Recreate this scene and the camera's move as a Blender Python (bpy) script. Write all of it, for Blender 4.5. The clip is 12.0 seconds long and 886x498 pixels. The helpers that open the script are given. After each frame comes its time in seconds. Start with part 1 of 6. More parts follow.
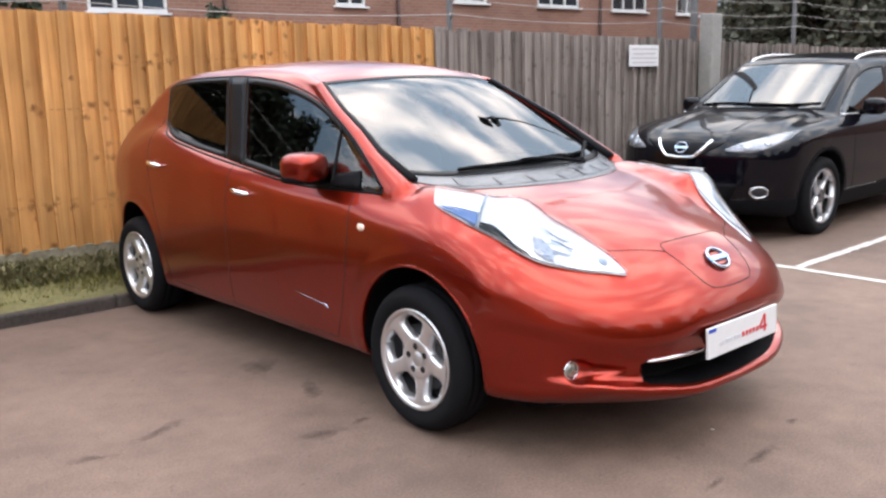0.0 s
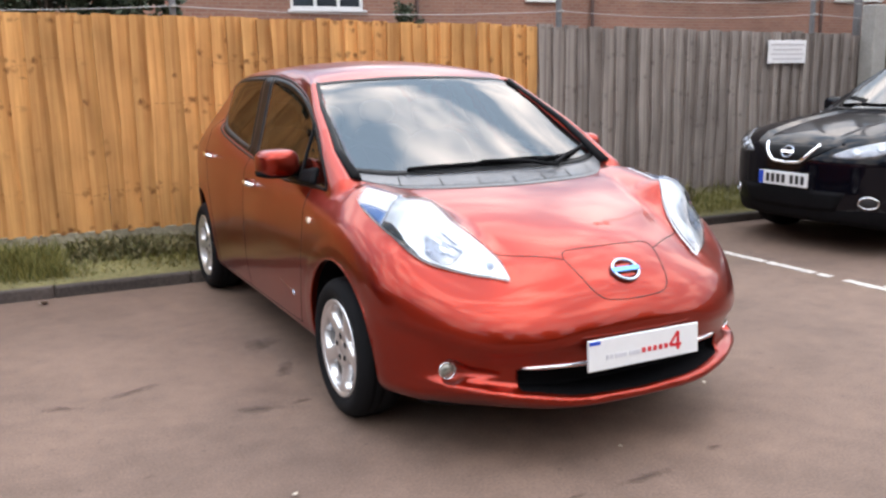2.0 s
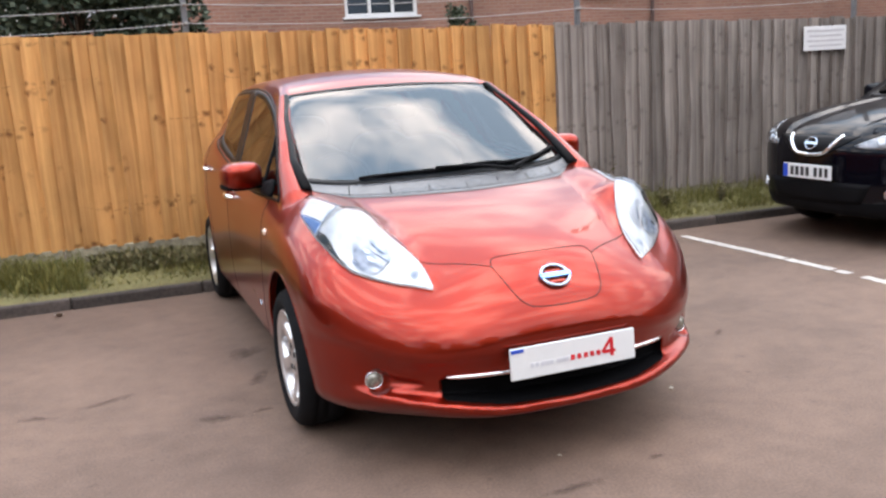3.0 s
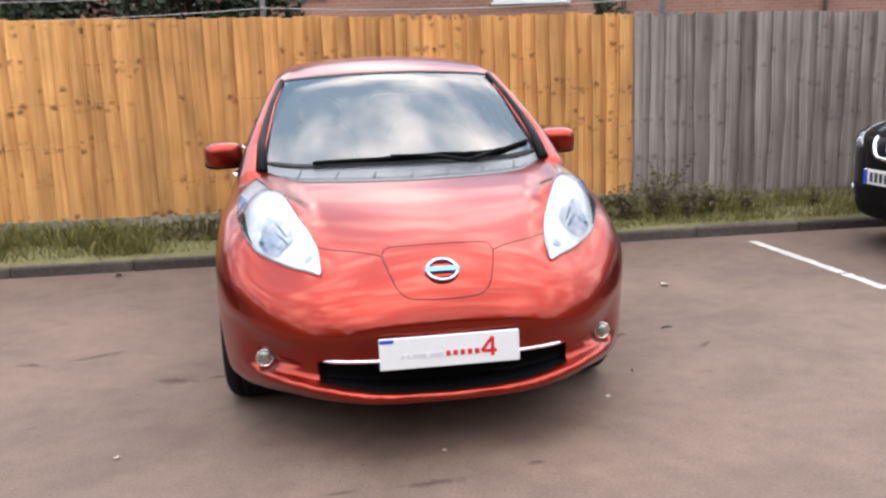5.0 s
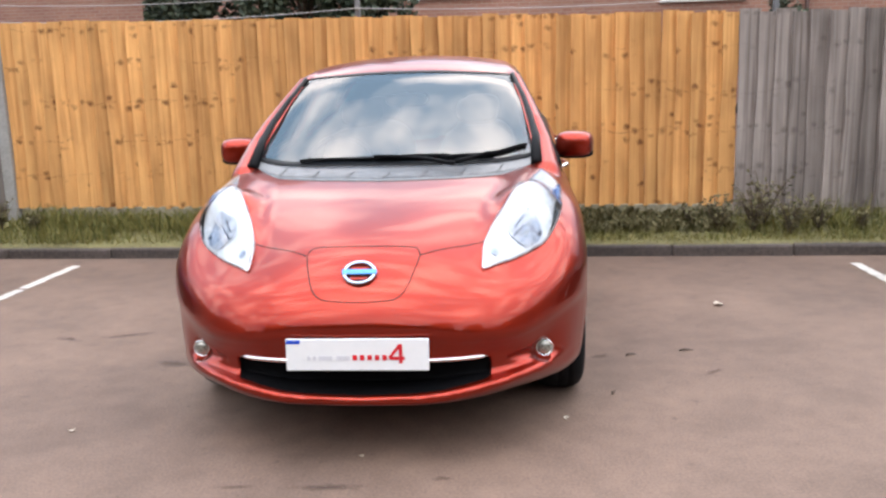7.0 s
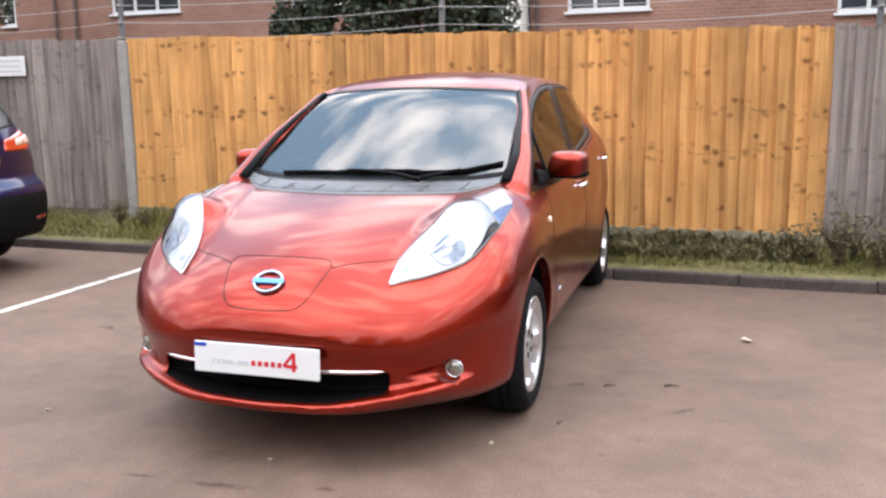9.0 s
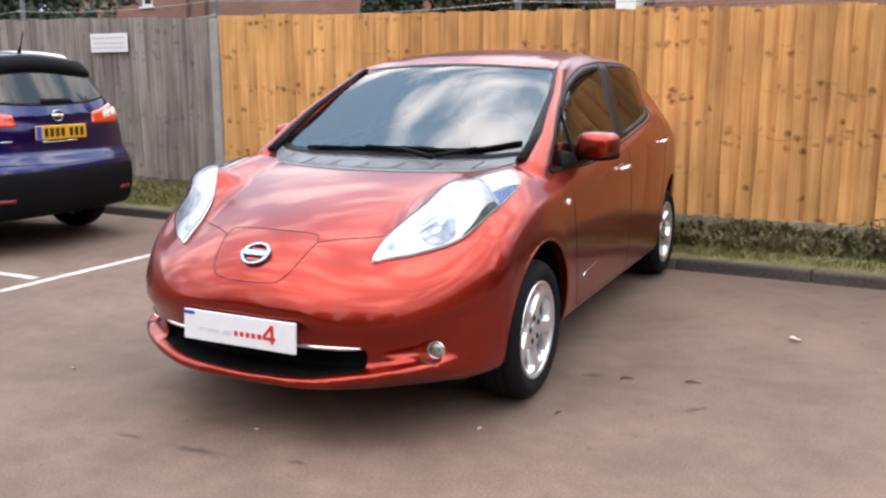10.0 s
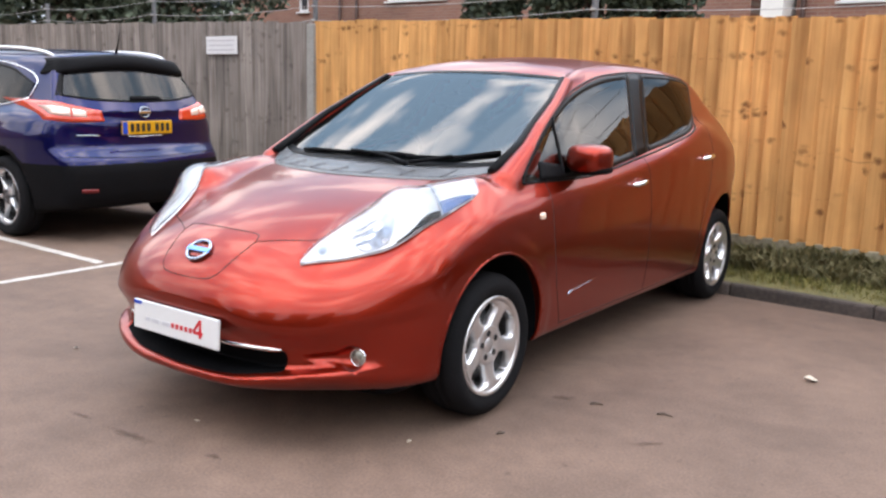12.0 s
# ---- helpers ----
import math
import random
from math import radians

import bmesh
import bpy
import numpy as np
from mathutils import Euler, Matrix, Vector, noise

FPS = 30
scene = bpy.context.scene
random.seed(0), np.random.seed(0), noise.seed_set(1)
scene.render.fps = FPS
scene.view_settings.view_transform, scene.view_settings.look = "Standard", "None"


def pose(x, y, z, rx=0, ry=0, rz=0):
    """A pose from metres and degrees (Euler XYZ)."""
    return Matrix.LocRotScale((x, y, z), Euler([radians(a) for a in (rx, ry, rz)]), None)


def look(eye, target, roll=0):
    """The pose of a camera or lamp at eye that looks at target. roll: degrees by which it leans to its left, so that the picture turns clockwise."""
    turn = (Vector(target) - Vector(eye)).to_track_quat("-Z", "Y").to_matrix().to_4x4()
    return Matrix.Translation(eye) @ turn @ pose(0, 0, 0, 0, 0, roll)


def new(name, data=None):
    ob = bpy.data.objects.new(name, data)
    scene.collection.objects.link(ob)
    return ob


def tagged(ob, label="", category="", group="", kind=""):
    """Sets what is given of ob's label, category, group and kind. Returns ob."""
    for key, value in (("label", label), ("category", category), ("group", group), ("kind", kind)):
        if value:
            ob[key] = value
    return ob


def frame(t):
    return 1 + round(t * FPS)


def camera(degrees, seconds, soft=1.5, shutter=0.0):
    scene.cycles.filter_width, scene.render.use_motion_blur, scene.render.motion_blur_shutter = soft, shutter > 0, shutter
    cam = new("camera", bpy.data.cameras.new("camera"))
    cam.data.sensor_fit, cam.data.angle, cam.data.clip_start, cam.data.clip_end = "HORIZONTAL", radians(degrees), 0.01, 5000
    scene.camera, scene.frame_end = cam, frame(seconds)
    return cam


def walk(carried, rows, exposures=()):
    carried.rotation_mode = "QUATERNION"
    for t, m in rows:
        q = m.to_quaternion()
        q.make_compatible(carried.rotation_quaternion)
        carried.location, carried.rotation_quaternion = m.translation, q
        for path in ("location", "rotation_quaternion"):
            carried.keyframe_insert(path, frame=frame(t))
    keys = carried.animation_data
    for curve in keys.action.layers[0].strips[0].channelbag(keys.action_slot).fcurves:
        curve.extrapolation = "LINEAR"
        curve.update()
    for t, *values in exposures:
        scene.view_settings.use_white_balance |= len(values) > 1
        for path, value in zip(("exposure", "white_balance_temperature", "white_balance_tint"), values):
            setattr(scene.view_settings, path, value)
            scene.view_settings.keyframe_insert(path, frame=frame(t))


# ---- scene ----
cam = camera(53.5, 12.0, 2.5)
PATH = [
    (0, (-3.085, -2.65, 1.441), (-1.77, -1.192, 1.057), -1.2),
    (0.5, (-2.905, -2.852, 1.453), (-1.697, -1.309, 1.053), 0.5),
    (1, (-2.649, -3.034, 1.473), (-1.545, -1.412, 1.083), 0.0),
    (1.5, (-2.382, -3.264, 1.477), (-1.379, -1.574, 1.107), -0.9),
    (2, (-2.098, -3.471, 1.464), (-1.217, -1.719, 1.073), -1.0),
    (2.5, (-1.8, -3.597, 1.462), (-1.011, -1.799, 1.081), -1.6),
    (2.7, (-1.689, -3.645, 1.468), (-0.935, -1.832, 1.088), -2.5),
    (4.3, (-0.857, -3.899, 1.461), (-0.399, -1.99, 1.081), -2.4),
    (4.5, (-0.74, -3.944, 1.454), (-0.321, -2.024, 1.079), -1.9),
    (5, (-0.481, -4.016, 1.442), (-0.183, -2.078, 1.046), -2.0),
    (5.5, (-0.23, -3.986, 1.44), (-0.037, -2.036, 1.042), -2.2),
    (6, (0.024, -4.008, 1.433), (0.087, -2.046, 1.049), -2.8),
    (6.5, (0.294, -4.047, 1.432), (0.25, -2.085, 1.044), -2.1),
    (7, (0.553, -3.975, 1.416), (0.401, -2.018, 1.032), -1.5),
    (7.2, (0.673, -3.969, 1.418), (0.475, -2.015, 1.039), -1.5),
    (8.8, (1.496, -3.814, 1.409), (0.959, -1.92, 1.06), -0.1),
    (9, (1.604, -3.783, 1.412), (1.022, -1.901, 1.065), -0.7),
    (9.5, (1.887, -3.71, 1.404), (1.164, -1.883, 1.031), -0.2),
    (10, (2.075, -3.521, 1.382), (1.227, -1.751, 0.998), -0.0),
    (10.5, (2.316, -3.403, 1.389), (1.365, -1.686, 1.004), -1.3),
    (11, (2.587, -3.284, 1.38), (1.556, -1.616, 0.985), 0.5),
    (11.5, (2.705, -3.145, 1.374), (1.597, -1.528, 0.976), 0.6),
    (12, (2.784, -3.023, 1.387), (1.622, -1.438, 1.015), 1.4),
]
walk(cam, [(t, look(eye, target, roll)) for t, eye, target, roll in PATH], [(0, 0.835, 7250, 17), (2.5, 0.74, 7250, 17), (5, 0.825, 7250, 17), (7, 0.90, 7250, 17), (9, 0.94, 7250, 17), (10, 0.80, 7250, 17), (12, 0.755, 7250, 17)])

# ---------------------------------------------------------------- light
SUN_ELEVATION, SUN_AZIMUTH = 62.0, 118.0   # azimuth: degrees clockwise from +y
world = bpy.data.worlds.new("world")
scene.world = world
world.use_nodes = True
wn = world.node_tree.nodes
wl = world.node_tree.links
wn.clear()
w_out, w_bg = wn.new("ShaderNodeOutputWorld"), wn.new("ShaderNodeBackground")
sky = wn.new("ShaderNodeTexSky")
sky.sky_type, sky.sun_disc = "NISHITA", False
sky.sun_elevation, sky.sun_rotation = radians(SUN_ELEVATION), radians(SUN_AZIMUTH)
sky.dust_density, sky.ozone_density = 1.5, 1.5
w_co, w_map = wn.new("ShaderNodeTexCoord"), wn.new("ShaderNodeMapping")
w_map.inputs["Location"].default_value = (3.1, 1.7, 0.4)
w_map.inputs["Scale"].default_value = (0.55, 1.5, 1.5)
w_noise, w_ramp = wn.new("ShaderNodeTexNoise"), wn.new("ShaderNodeValToRGB")
w_noise.inputs["Scale"].default_value, w_noise.inputs["Detail"].default_value, w_noise.inputs["Distortion"].default_value = 2.2, 5.0, 0.3
w_ramp.color_ramp.elements[0].position, w_ramp.color_ramp.elements[1].position = 0.08, 0.34
w_mix = wn.new("ShaderNodeMix")
w_mix.data_type = "RGBA"
w_noise2, w_ramp2 = wn.new("ShaderNodeTexNoise"), wn.new("ShaderNodeValToRGB")
w_noise2.inputs["Scale"].default_value, w_noise2.inputs["Detail"].default_value = 5.2, 4.0
w_ramp2.color_ramp.elements[0].position, w_ramp2.color_ramp.elements[1].position = 0.435, 0.66
w_ramp2.color_ramp.elements[0].color = (4.3, 7.2, 10.6, 1)
w_ramp2.color_ramp.elements[1].color = (25.0, 25.4, 26.0, 1)
wl.new(w_co.outputs["Generated"], w_map.inputs["Vector"])
wl.new(w_map.outputs["Vector"], w_noise.inputs["Vector"])
wl.new(w_map.outputs["Vector"], w_noise2.inputs["Vector"])
wl.new(w_noise.outputs["Fac"], w_ramp.inputs["Fac"])
wl.new(w_noise2.outputs["Fac"], w_ramp2.inputs["Fac"])
wl.new(w_ramp.outputs["Color"], w_mix.inputs["Factor"])
wl.new(sky.outputs["Color"], w_mix.inputs["A"])
# overcast: three times brighter overhead than at the horizon
w_sep, w_lift, w_scale = wn.new("ShaderNodeSeparateXYZ"), wn.new("ShaderNodeMapRange"), wn.new("ShaderNodeVectorMath")
w_lift.inputs["To Min"].default_value, w_lift.inputs["To Max"].default_value = 0.25, 1.40
w_scale.operation = "SCALE"
wl.new(w_co.outputs["Generated"], w_sep.inputs[0])
wl.new(w_sep.outputs["Z"], w_lift.inputs["Value"])
wl.new(w_ramp2.outputs["Color"], w_scale.inputs[0])
wl.new(w_lift.outputs["Result"], w_scale.inputs["Scale"])
wl.new(w_scale.outputs[0], w_mix.inputs["B"])
wl.new(w_mix.outputs["Result"], w_bg.inputs["Color"])
w_bg.inputs["Strength"].default_value = 0.128
wl.new(w_bg.outputs["Background"], w_out.inputs["Surface"])

sun_data = bpy.data.lights.new("sun", "SUN")
sun_data.energy, sun_data.angle, sun_data.color = 0.6, radians(120), (1.0, 0.95, 0.87)
sun = new("sun", sun_data)
az, el = radians(SUN_AZIMUTH), radians(SUN_ELEVATION)
sun.matrix_world = look((30 * math.sin(az) * math.cos(el), 30 * math.cos(az) * math.cos(el), 30 * math.sin(el)), (0, 0, 0))


# ---------------------------------------------------------------- materials
def mat(name, color, rough=0.5, metal=0.0, coat=0.0, var=0.12, scale=4.0, bump=0.0, bump_scale=80.0, spec=0.5, rand=0.0, stretch=(1, 1, 1)):
    """A surface with variation at two scales and a fine relief."""
    m = bpy.data.materials.new(name)
    m.use_nodes = True
    n, l = m.node_tree.nodes, m.node_tree.links
    b = n["Principled BSDF"]
    b.inputs["Roughness"].default_value, b.inputs["Metallic"].default_value = rough, metal
    b.inputs["Coat Weight"].default_value, b.inputs["Coat Roughness"].default_value = coat, 0.05
    b.inputs["Specular IOR Level"].default_value = spec
    co, mp = n.new("ShaderNodeTexCoord"), n.new("ShaderNodeMapping")
    mp.inputs["Scale"].default_value = stretch
    l.new(co.outputs["Object"], mp.inputs["Vector"])
    big, fine = n.new("ShaderNodeTexNoise"), n.new("ShaderNodeTexNoise")
    big.inputs["Scale"].default_value, big.inputs["Detail"].default_value = scale, 5
    fine.inputs["Scale"].default_value, fine.inputs["Detail"].default_value = scale * 9, 4
    l.new(mp.outputs["Vector"], big.inputs["Vector"])
    l.new(mp.outputs["Vector"], fine.inputs["Vector"])
    add = n.new("ShaderNodeMath")
    add.operation = "ADD"
    l.new(big.outputs["Fac"], add.inputs[0])
    l.new(fine.outputs["Fac"], add.inputs[1])
    rg = n.new("ShaderNodeMapRange")
    rg.inputs["From Min"].default_value, rg.inputs["From Max"].default_value = 0.65, 1.35
    rg.inputs["To Min"].default_value, rg.inputs["To Max"].default_value = 1 - var, 1 + var
    l.new(add.outputs[0], rg.inputs["Value"])
    fac = rg.outputs["Result"]
    if rand:
        info, rr, mul = n.new("ShaderNodeObjectInfo"), n.new("ShaderNodeMapRange"), n.new("ShaderNodeMath")
        rr.inputs["To Min"].default_value, rr.inputs["To Max"].default_value = 1 - rand, 1 + rand
        mul.operation = "MULTIPLY"
        l.new(info.outputs["Random"], rr.inputs["Value"])
        l.new(rr.outputs["Result"], mul.inputs[0])
        l.new(fac, mul.inputs[1])
        fac = mul.outputs[0]
    hsv = n.new("ShaderNodeHueSaturation")
    hsv.inputs["Color"].default_value = (*color, 1)
    l.new(fac, hsv.inputs["Value"])
    l.new(hsv.outputs["Color"], b.inputs["Base Color"])
    if bump:
        bn, bp = n.new("ShaderNodeTexNoise"), n.new("ShaderNodeBump")
        bn.inputs["Scale"].default_value, bn.inputs["Detail"].default_value = bump_scale, 4
        l.new(mp.outputs["Vector"], bn.inputs["Vector"])
        bp.inputs["Strength"].default_value, bp.inputs["Distance"].default_value = bump, 0.01
        l.new(bn.outputs["Fac"], bp.inputs["Height"])
        l.new(bp.outputs["Normal"], b.inputs["Normal"])
    return m


def glass(name, tint, ior=1.5):
    """Thin pane: clear with a tint, glossy by Fresnel."""
    m = bpy.data.materials.new(name)
    m.use_nodes = True
    n, l = m.node_tree.nodes, m.node_tree.links
    n.clear()
    out, mix = n.new("ShaderNodeOutputMaterial"), n.new("ShaderNodeMixShader")
    tr, gl, fr = n.new("ShaderNodeBsdfTransparent"), n.new("ShaderNodeBsdfGlossy"), n.new("ShaderNodeFresnel")
    tr.inputs["Color"].default_value = (*tint, 1)
    gl.inputs["Roughness"].default_value = 0.015
    fr.inputs["IOR"].default_value = ior
    l.new(fr.outputs["Fac"], mix.inputs["Fac"])
    l.new(tr.outputs["BSDF"], mix.inputs[1])
    l.new(gl.outputs["BSDF"], mix.inputs[2])
    l.new(mix.outputs["Shader"], out.inputs["Surface"])
    return m


def wood(name, light, dark, knots, rand=0.12):
    """Upright fence board: long grain, knots, nail stains in rows at the rails."""
    m = bpy.data.materials.new(name)
    m.use_nodes = True
    n, l = m.node_tree.nodes, m.node_tree.links
    b = n["Principled BSDF"]
    b.inputs["Roughness"].default_value, b.inputs["Specular IOR Level"].default_value = 0.8, 0.25
    co, info = n.new("ShaderNodeTexCoord"), n.new("ShaderNodeObjectInfo")
    off, vadd = n.new("ShaderNodeVectorMath"), n.new("ShaderNodeVectorMath")
    off.operation, vadd.operation = "SCALE", "ADD"
    off.inputs[0].default_value = (7.0, 3.0, 11.0)
    l.new(info.outputs["Random"], off.inputs["Scale"])
    l.new(co.outputs["Object"], vadd.inputs[0])
    l.new(off.outputs[0], vadd.inputs[1])
    mp = n.new("ShaderNodeMapping")
    mp.inputs["Scale"].default_value = (28, 28, 1.3)
    l.new(vadd.outputs[0], mp.inputs["Vector"])
    grain = n.new("ShaderNodeTexNoise")
    grain.inputs["Scale"].default_value, grain.inputs["Detail"].default_value, grain.inputs["Distortion"].default_value = 1.0, 6, 0.6
    l.new(mp.outputs["Vector"], grain.inputs["Vector"])
    ramp = n.new("ShaderNodeValToRGB")
    ramp.color_ramp.elements[0].position, ramp.color_ramp.elements[1].position = 0.28, 0.66
    ramp.color_ramp.elements[0].color, ramp.color_ramp.elements[1].color = (*dark, 1), (*light, 1)
    l.new(grain.outputs["Fac"], ramp.inputs["Fac"])
    # blotches
    blot = n.new("ShaderNodeTexNoise")
    blot.inputs["Scale"].default_value, blot.inputs["Detail"].default_value = 3.2, 4
    l.new(vadd.outputs[0], blot.inputs["Vector"])
    br = n.new("ShaderNodeMapRange")
    br.inputs["From Min"].default_value, br.inputs["From Max"].default_value = 0.3, 0.7
    br.inputs["To Min"].default_value, br.inputs["To Max"].default_value = 0.80, 1.16
    l.new(blot.outputs["Fac"], br.inputs["Value"])
    rr, mul = n.new("ShaderNodeMapRange"), n.new("ShaderNodeMath")
    rr.inputs["To Min"].default_value, rr.inputs["To Max"].default_value = 1 - rand, 1 + rand
    mul.operation = "MULTIPLY"
    l.new(info.outputs["Random"], rr.inputs["Value"])
    l.new(rr.outputs["Result"], mul.inputs[0])
    l.new(br.outputs["Result"], mul.inputs[1])
    hsv = n.new("ShaderNodeHueSaturation")
    l.new(ramp.outputs["Color"], hsv.inputs["Color"])
    l.new(mul.outputs[0], hsv.inputs["Value"])
    # knots: ragged dark spots in whorls that run on across neighbouring boards, with cracks between them
    def math_node(op, a, b=0.0, c=0.0):
        node = n.new("ShaderNodeMath")
        node.operation = op
        for slot, value in zip(node.inputs, (a, b, c)):
            if isinstance(value, (int, float)):
                slot.default_value = value
            else:
                l.new(value, slot)
        return node.outputs[0]
    def span(value, a, b, c=0.0, d=1.0):
        node = n.new("ShaderNodeMapRange")
        for slot, v in zip(("From Min", "From Max", "To Min", "To Max"), (a, b, c, d)):
            node.inputs[slot].default_value = v
        l.new(value, node.inputs["Value"])
        return node.outputs["Result"]
    rag, bend, km = n.new("ShaderNodeTexNoise"), n.new("ShaderNodeVectorMath"), n.new("ShaderNodeMapping")
    rag.inputs["Scale"].default_value, rag.inputs["Detail"].default_value = 26.0, 3
    bend.operation, bend.inputs[1].default_value = "MULTIPLY_ADD", (0.05, 0.05, 0.035)
    km.inputs["Scale"].default_value = (11, 11, 22)
    l.new(vadd.outputs[0], rag.inputs["Vector"])
    l.new(rag.outputs["Color"], bend.inputs[0])
    l.new(vadd.outputs[0], bend.inputs[2])
    l.new(bend.outputs[0], km.inputs["Vector"])
    vor, pick = n.new("ShaderNodeTexVoronoi"), n.new("ShaderNodeSeparateColor")
    vor.inputs["Scale"].default_value = 1.0
    l.new(km.outputs["Vector"], vor.inputs["Vector"])
    l.new(vor.outputs["Color"], pick.inputs[0])
    spot = math_node("MULTIPLY", span(vor.outputs["Distance"], 0.14, 0.46, 1.0, 0.0), math_node("GREATER_THAN", pick.outputs[0], 0.30))
    geo, gm, drift, place = n.new("ShaderNodeNewGeometry"), n.new("ShaderNodeMapping"), n.new("ShaderNodeTexNoise"), n.new("ShaderNodeSeparateXYZ")
    gm.inputs["Scale"].default_value = (1.5, 0.2, 2.6)
    drift.inputs["Scale"].default_value, drift.inputs["Detail"].default_value = 1.0, 2
    l.new(geo.outputs["Position"], gm.inputs["Vector"])
    l.new(gm.outputs["Vector"], drift.inputs["Vector"])
    l.new(geo.outputs["Position"], place.inputs[0])
    lean = math_node("MULTIPLY_ADD", blot.outputs["Fac"], 0.10, math_node("MULTIPLY_ADD", drift.outputs["Fac"], 0.30, place.outputs["Z"]))
    off_row = math_node("ABSOLUTE", math_node("SUBTRACT", math_node("MODULO", lean, 0.33), 0.165))
    here = span(drift.outputs["Fac"], 0.43, 0.52)
    row_gate = math_node("MULTIPLY", span(off_row, 0.045, 0.075, 1.0, 0.0), here)
    crack = math_node("MULTIPLY", math_node("MULTIPLY", span(off_row, 0.002, 0.008, 0.55, 0.0), here), span(rag.outputs["Fac"], 0.44, 0.60))
    stray = span(pick.outputs[1], 0.93, 0.95)
    total = math_node("MULTIPLY", math_node("MAXIMUM", math_node("MULTIPLY", spot, math_node("MAXIMUM", row_gate, stray)), crack), knots)
    kmix = n.new("ShaderNodeMix")
    kmix.data_type = "RGBA"
    kmix.inputs["B"].default_value = (dark[0] * 0.24, dark[1] * 0.17, dark[2] * 0.15, 1)
    l.new(total, kmix.inputs["Factor"])
    l.new(hsv.outputs["Color"], kmix.inputs["A"])
    l.new(kmix.outputs["Result"], b.inputs["Base Color"])
    bp = n.new("ShaderNodeBump")
    bp.inputs["Strength"].default_value, bp.inputs["Distance"].default_value = 0.5, 0.006
    l.new(grain.outputs["Fac"], bp.inputs["Height"])
    l.new(bp.outputs["Normal"], b.inputs["Normal"])
    return m


def brickwork(name):
    m = bpy.data.materials.new(name)
    m.use_nodes = True
    n, l = m.node_tree.nodes, m.node_tree.links
    b = n["Principled BSDF"]
    b.inputs["Roughness"].default_value = 0.9
    co, mp, br = n.new("ShaderNodeTexCoord"), n.new("ShaderNodeMapping"), n.new("ShaderNodeTexBrick")
    mp.inputs["Rotation"].default_value = (radians(90), 0, 0)
    br.inputs["Scale"].default_value = 1.0
    br.inputs["Brick Width"].default_value, br.inputs["Row Height"].default_value, br.inputs["Mortar Size"].default_value = 0.225, 0.075, 0.008
    br.inputs["Color1"].default_value, br.inputs["Color2"].default_value, br.inputs["Mortar"].default_value = (0.27, 0.130, 0.092, 1), (0.23, 0.105, 0.076, 1), (0.27, 0.19, 0.15, 1)
    no, rg, hs = n.new("ShaderNodeTexNoise"), n.new("ShaderNodeMapRange"), n.new("ShaderNodeHueSaturation")
    no.inputs["Scale"].default_value, no.inputs["Detail"].default_value = 0.5, 5
    rg.inputs["From Min"].default_value, rg.inputs["From Max"].default_value = 0.3, 0.7
    rg.inputs["To Min"].default_value, rg.inputs["To Max"].default_value = 0.8, 1.2
    l.new(co.outputs["Object"], mp.inputs["Vector"])
    l.new(mp.outputs["Vector"], br.inputs["Vector"])
    l.new(co.outputs["Object"], no.inputs["Vector"])
    l.new(no.outputs["Fac"], rg.inputs["Value"])
    l.new(rg.outputs["Result"], hs.inputs["Value"])
    l.new(br.outputs["Color"], hs.inputs["Color"])
    l.new(hs.outputs["Color"], b.inputs["Base Color"])
    return m


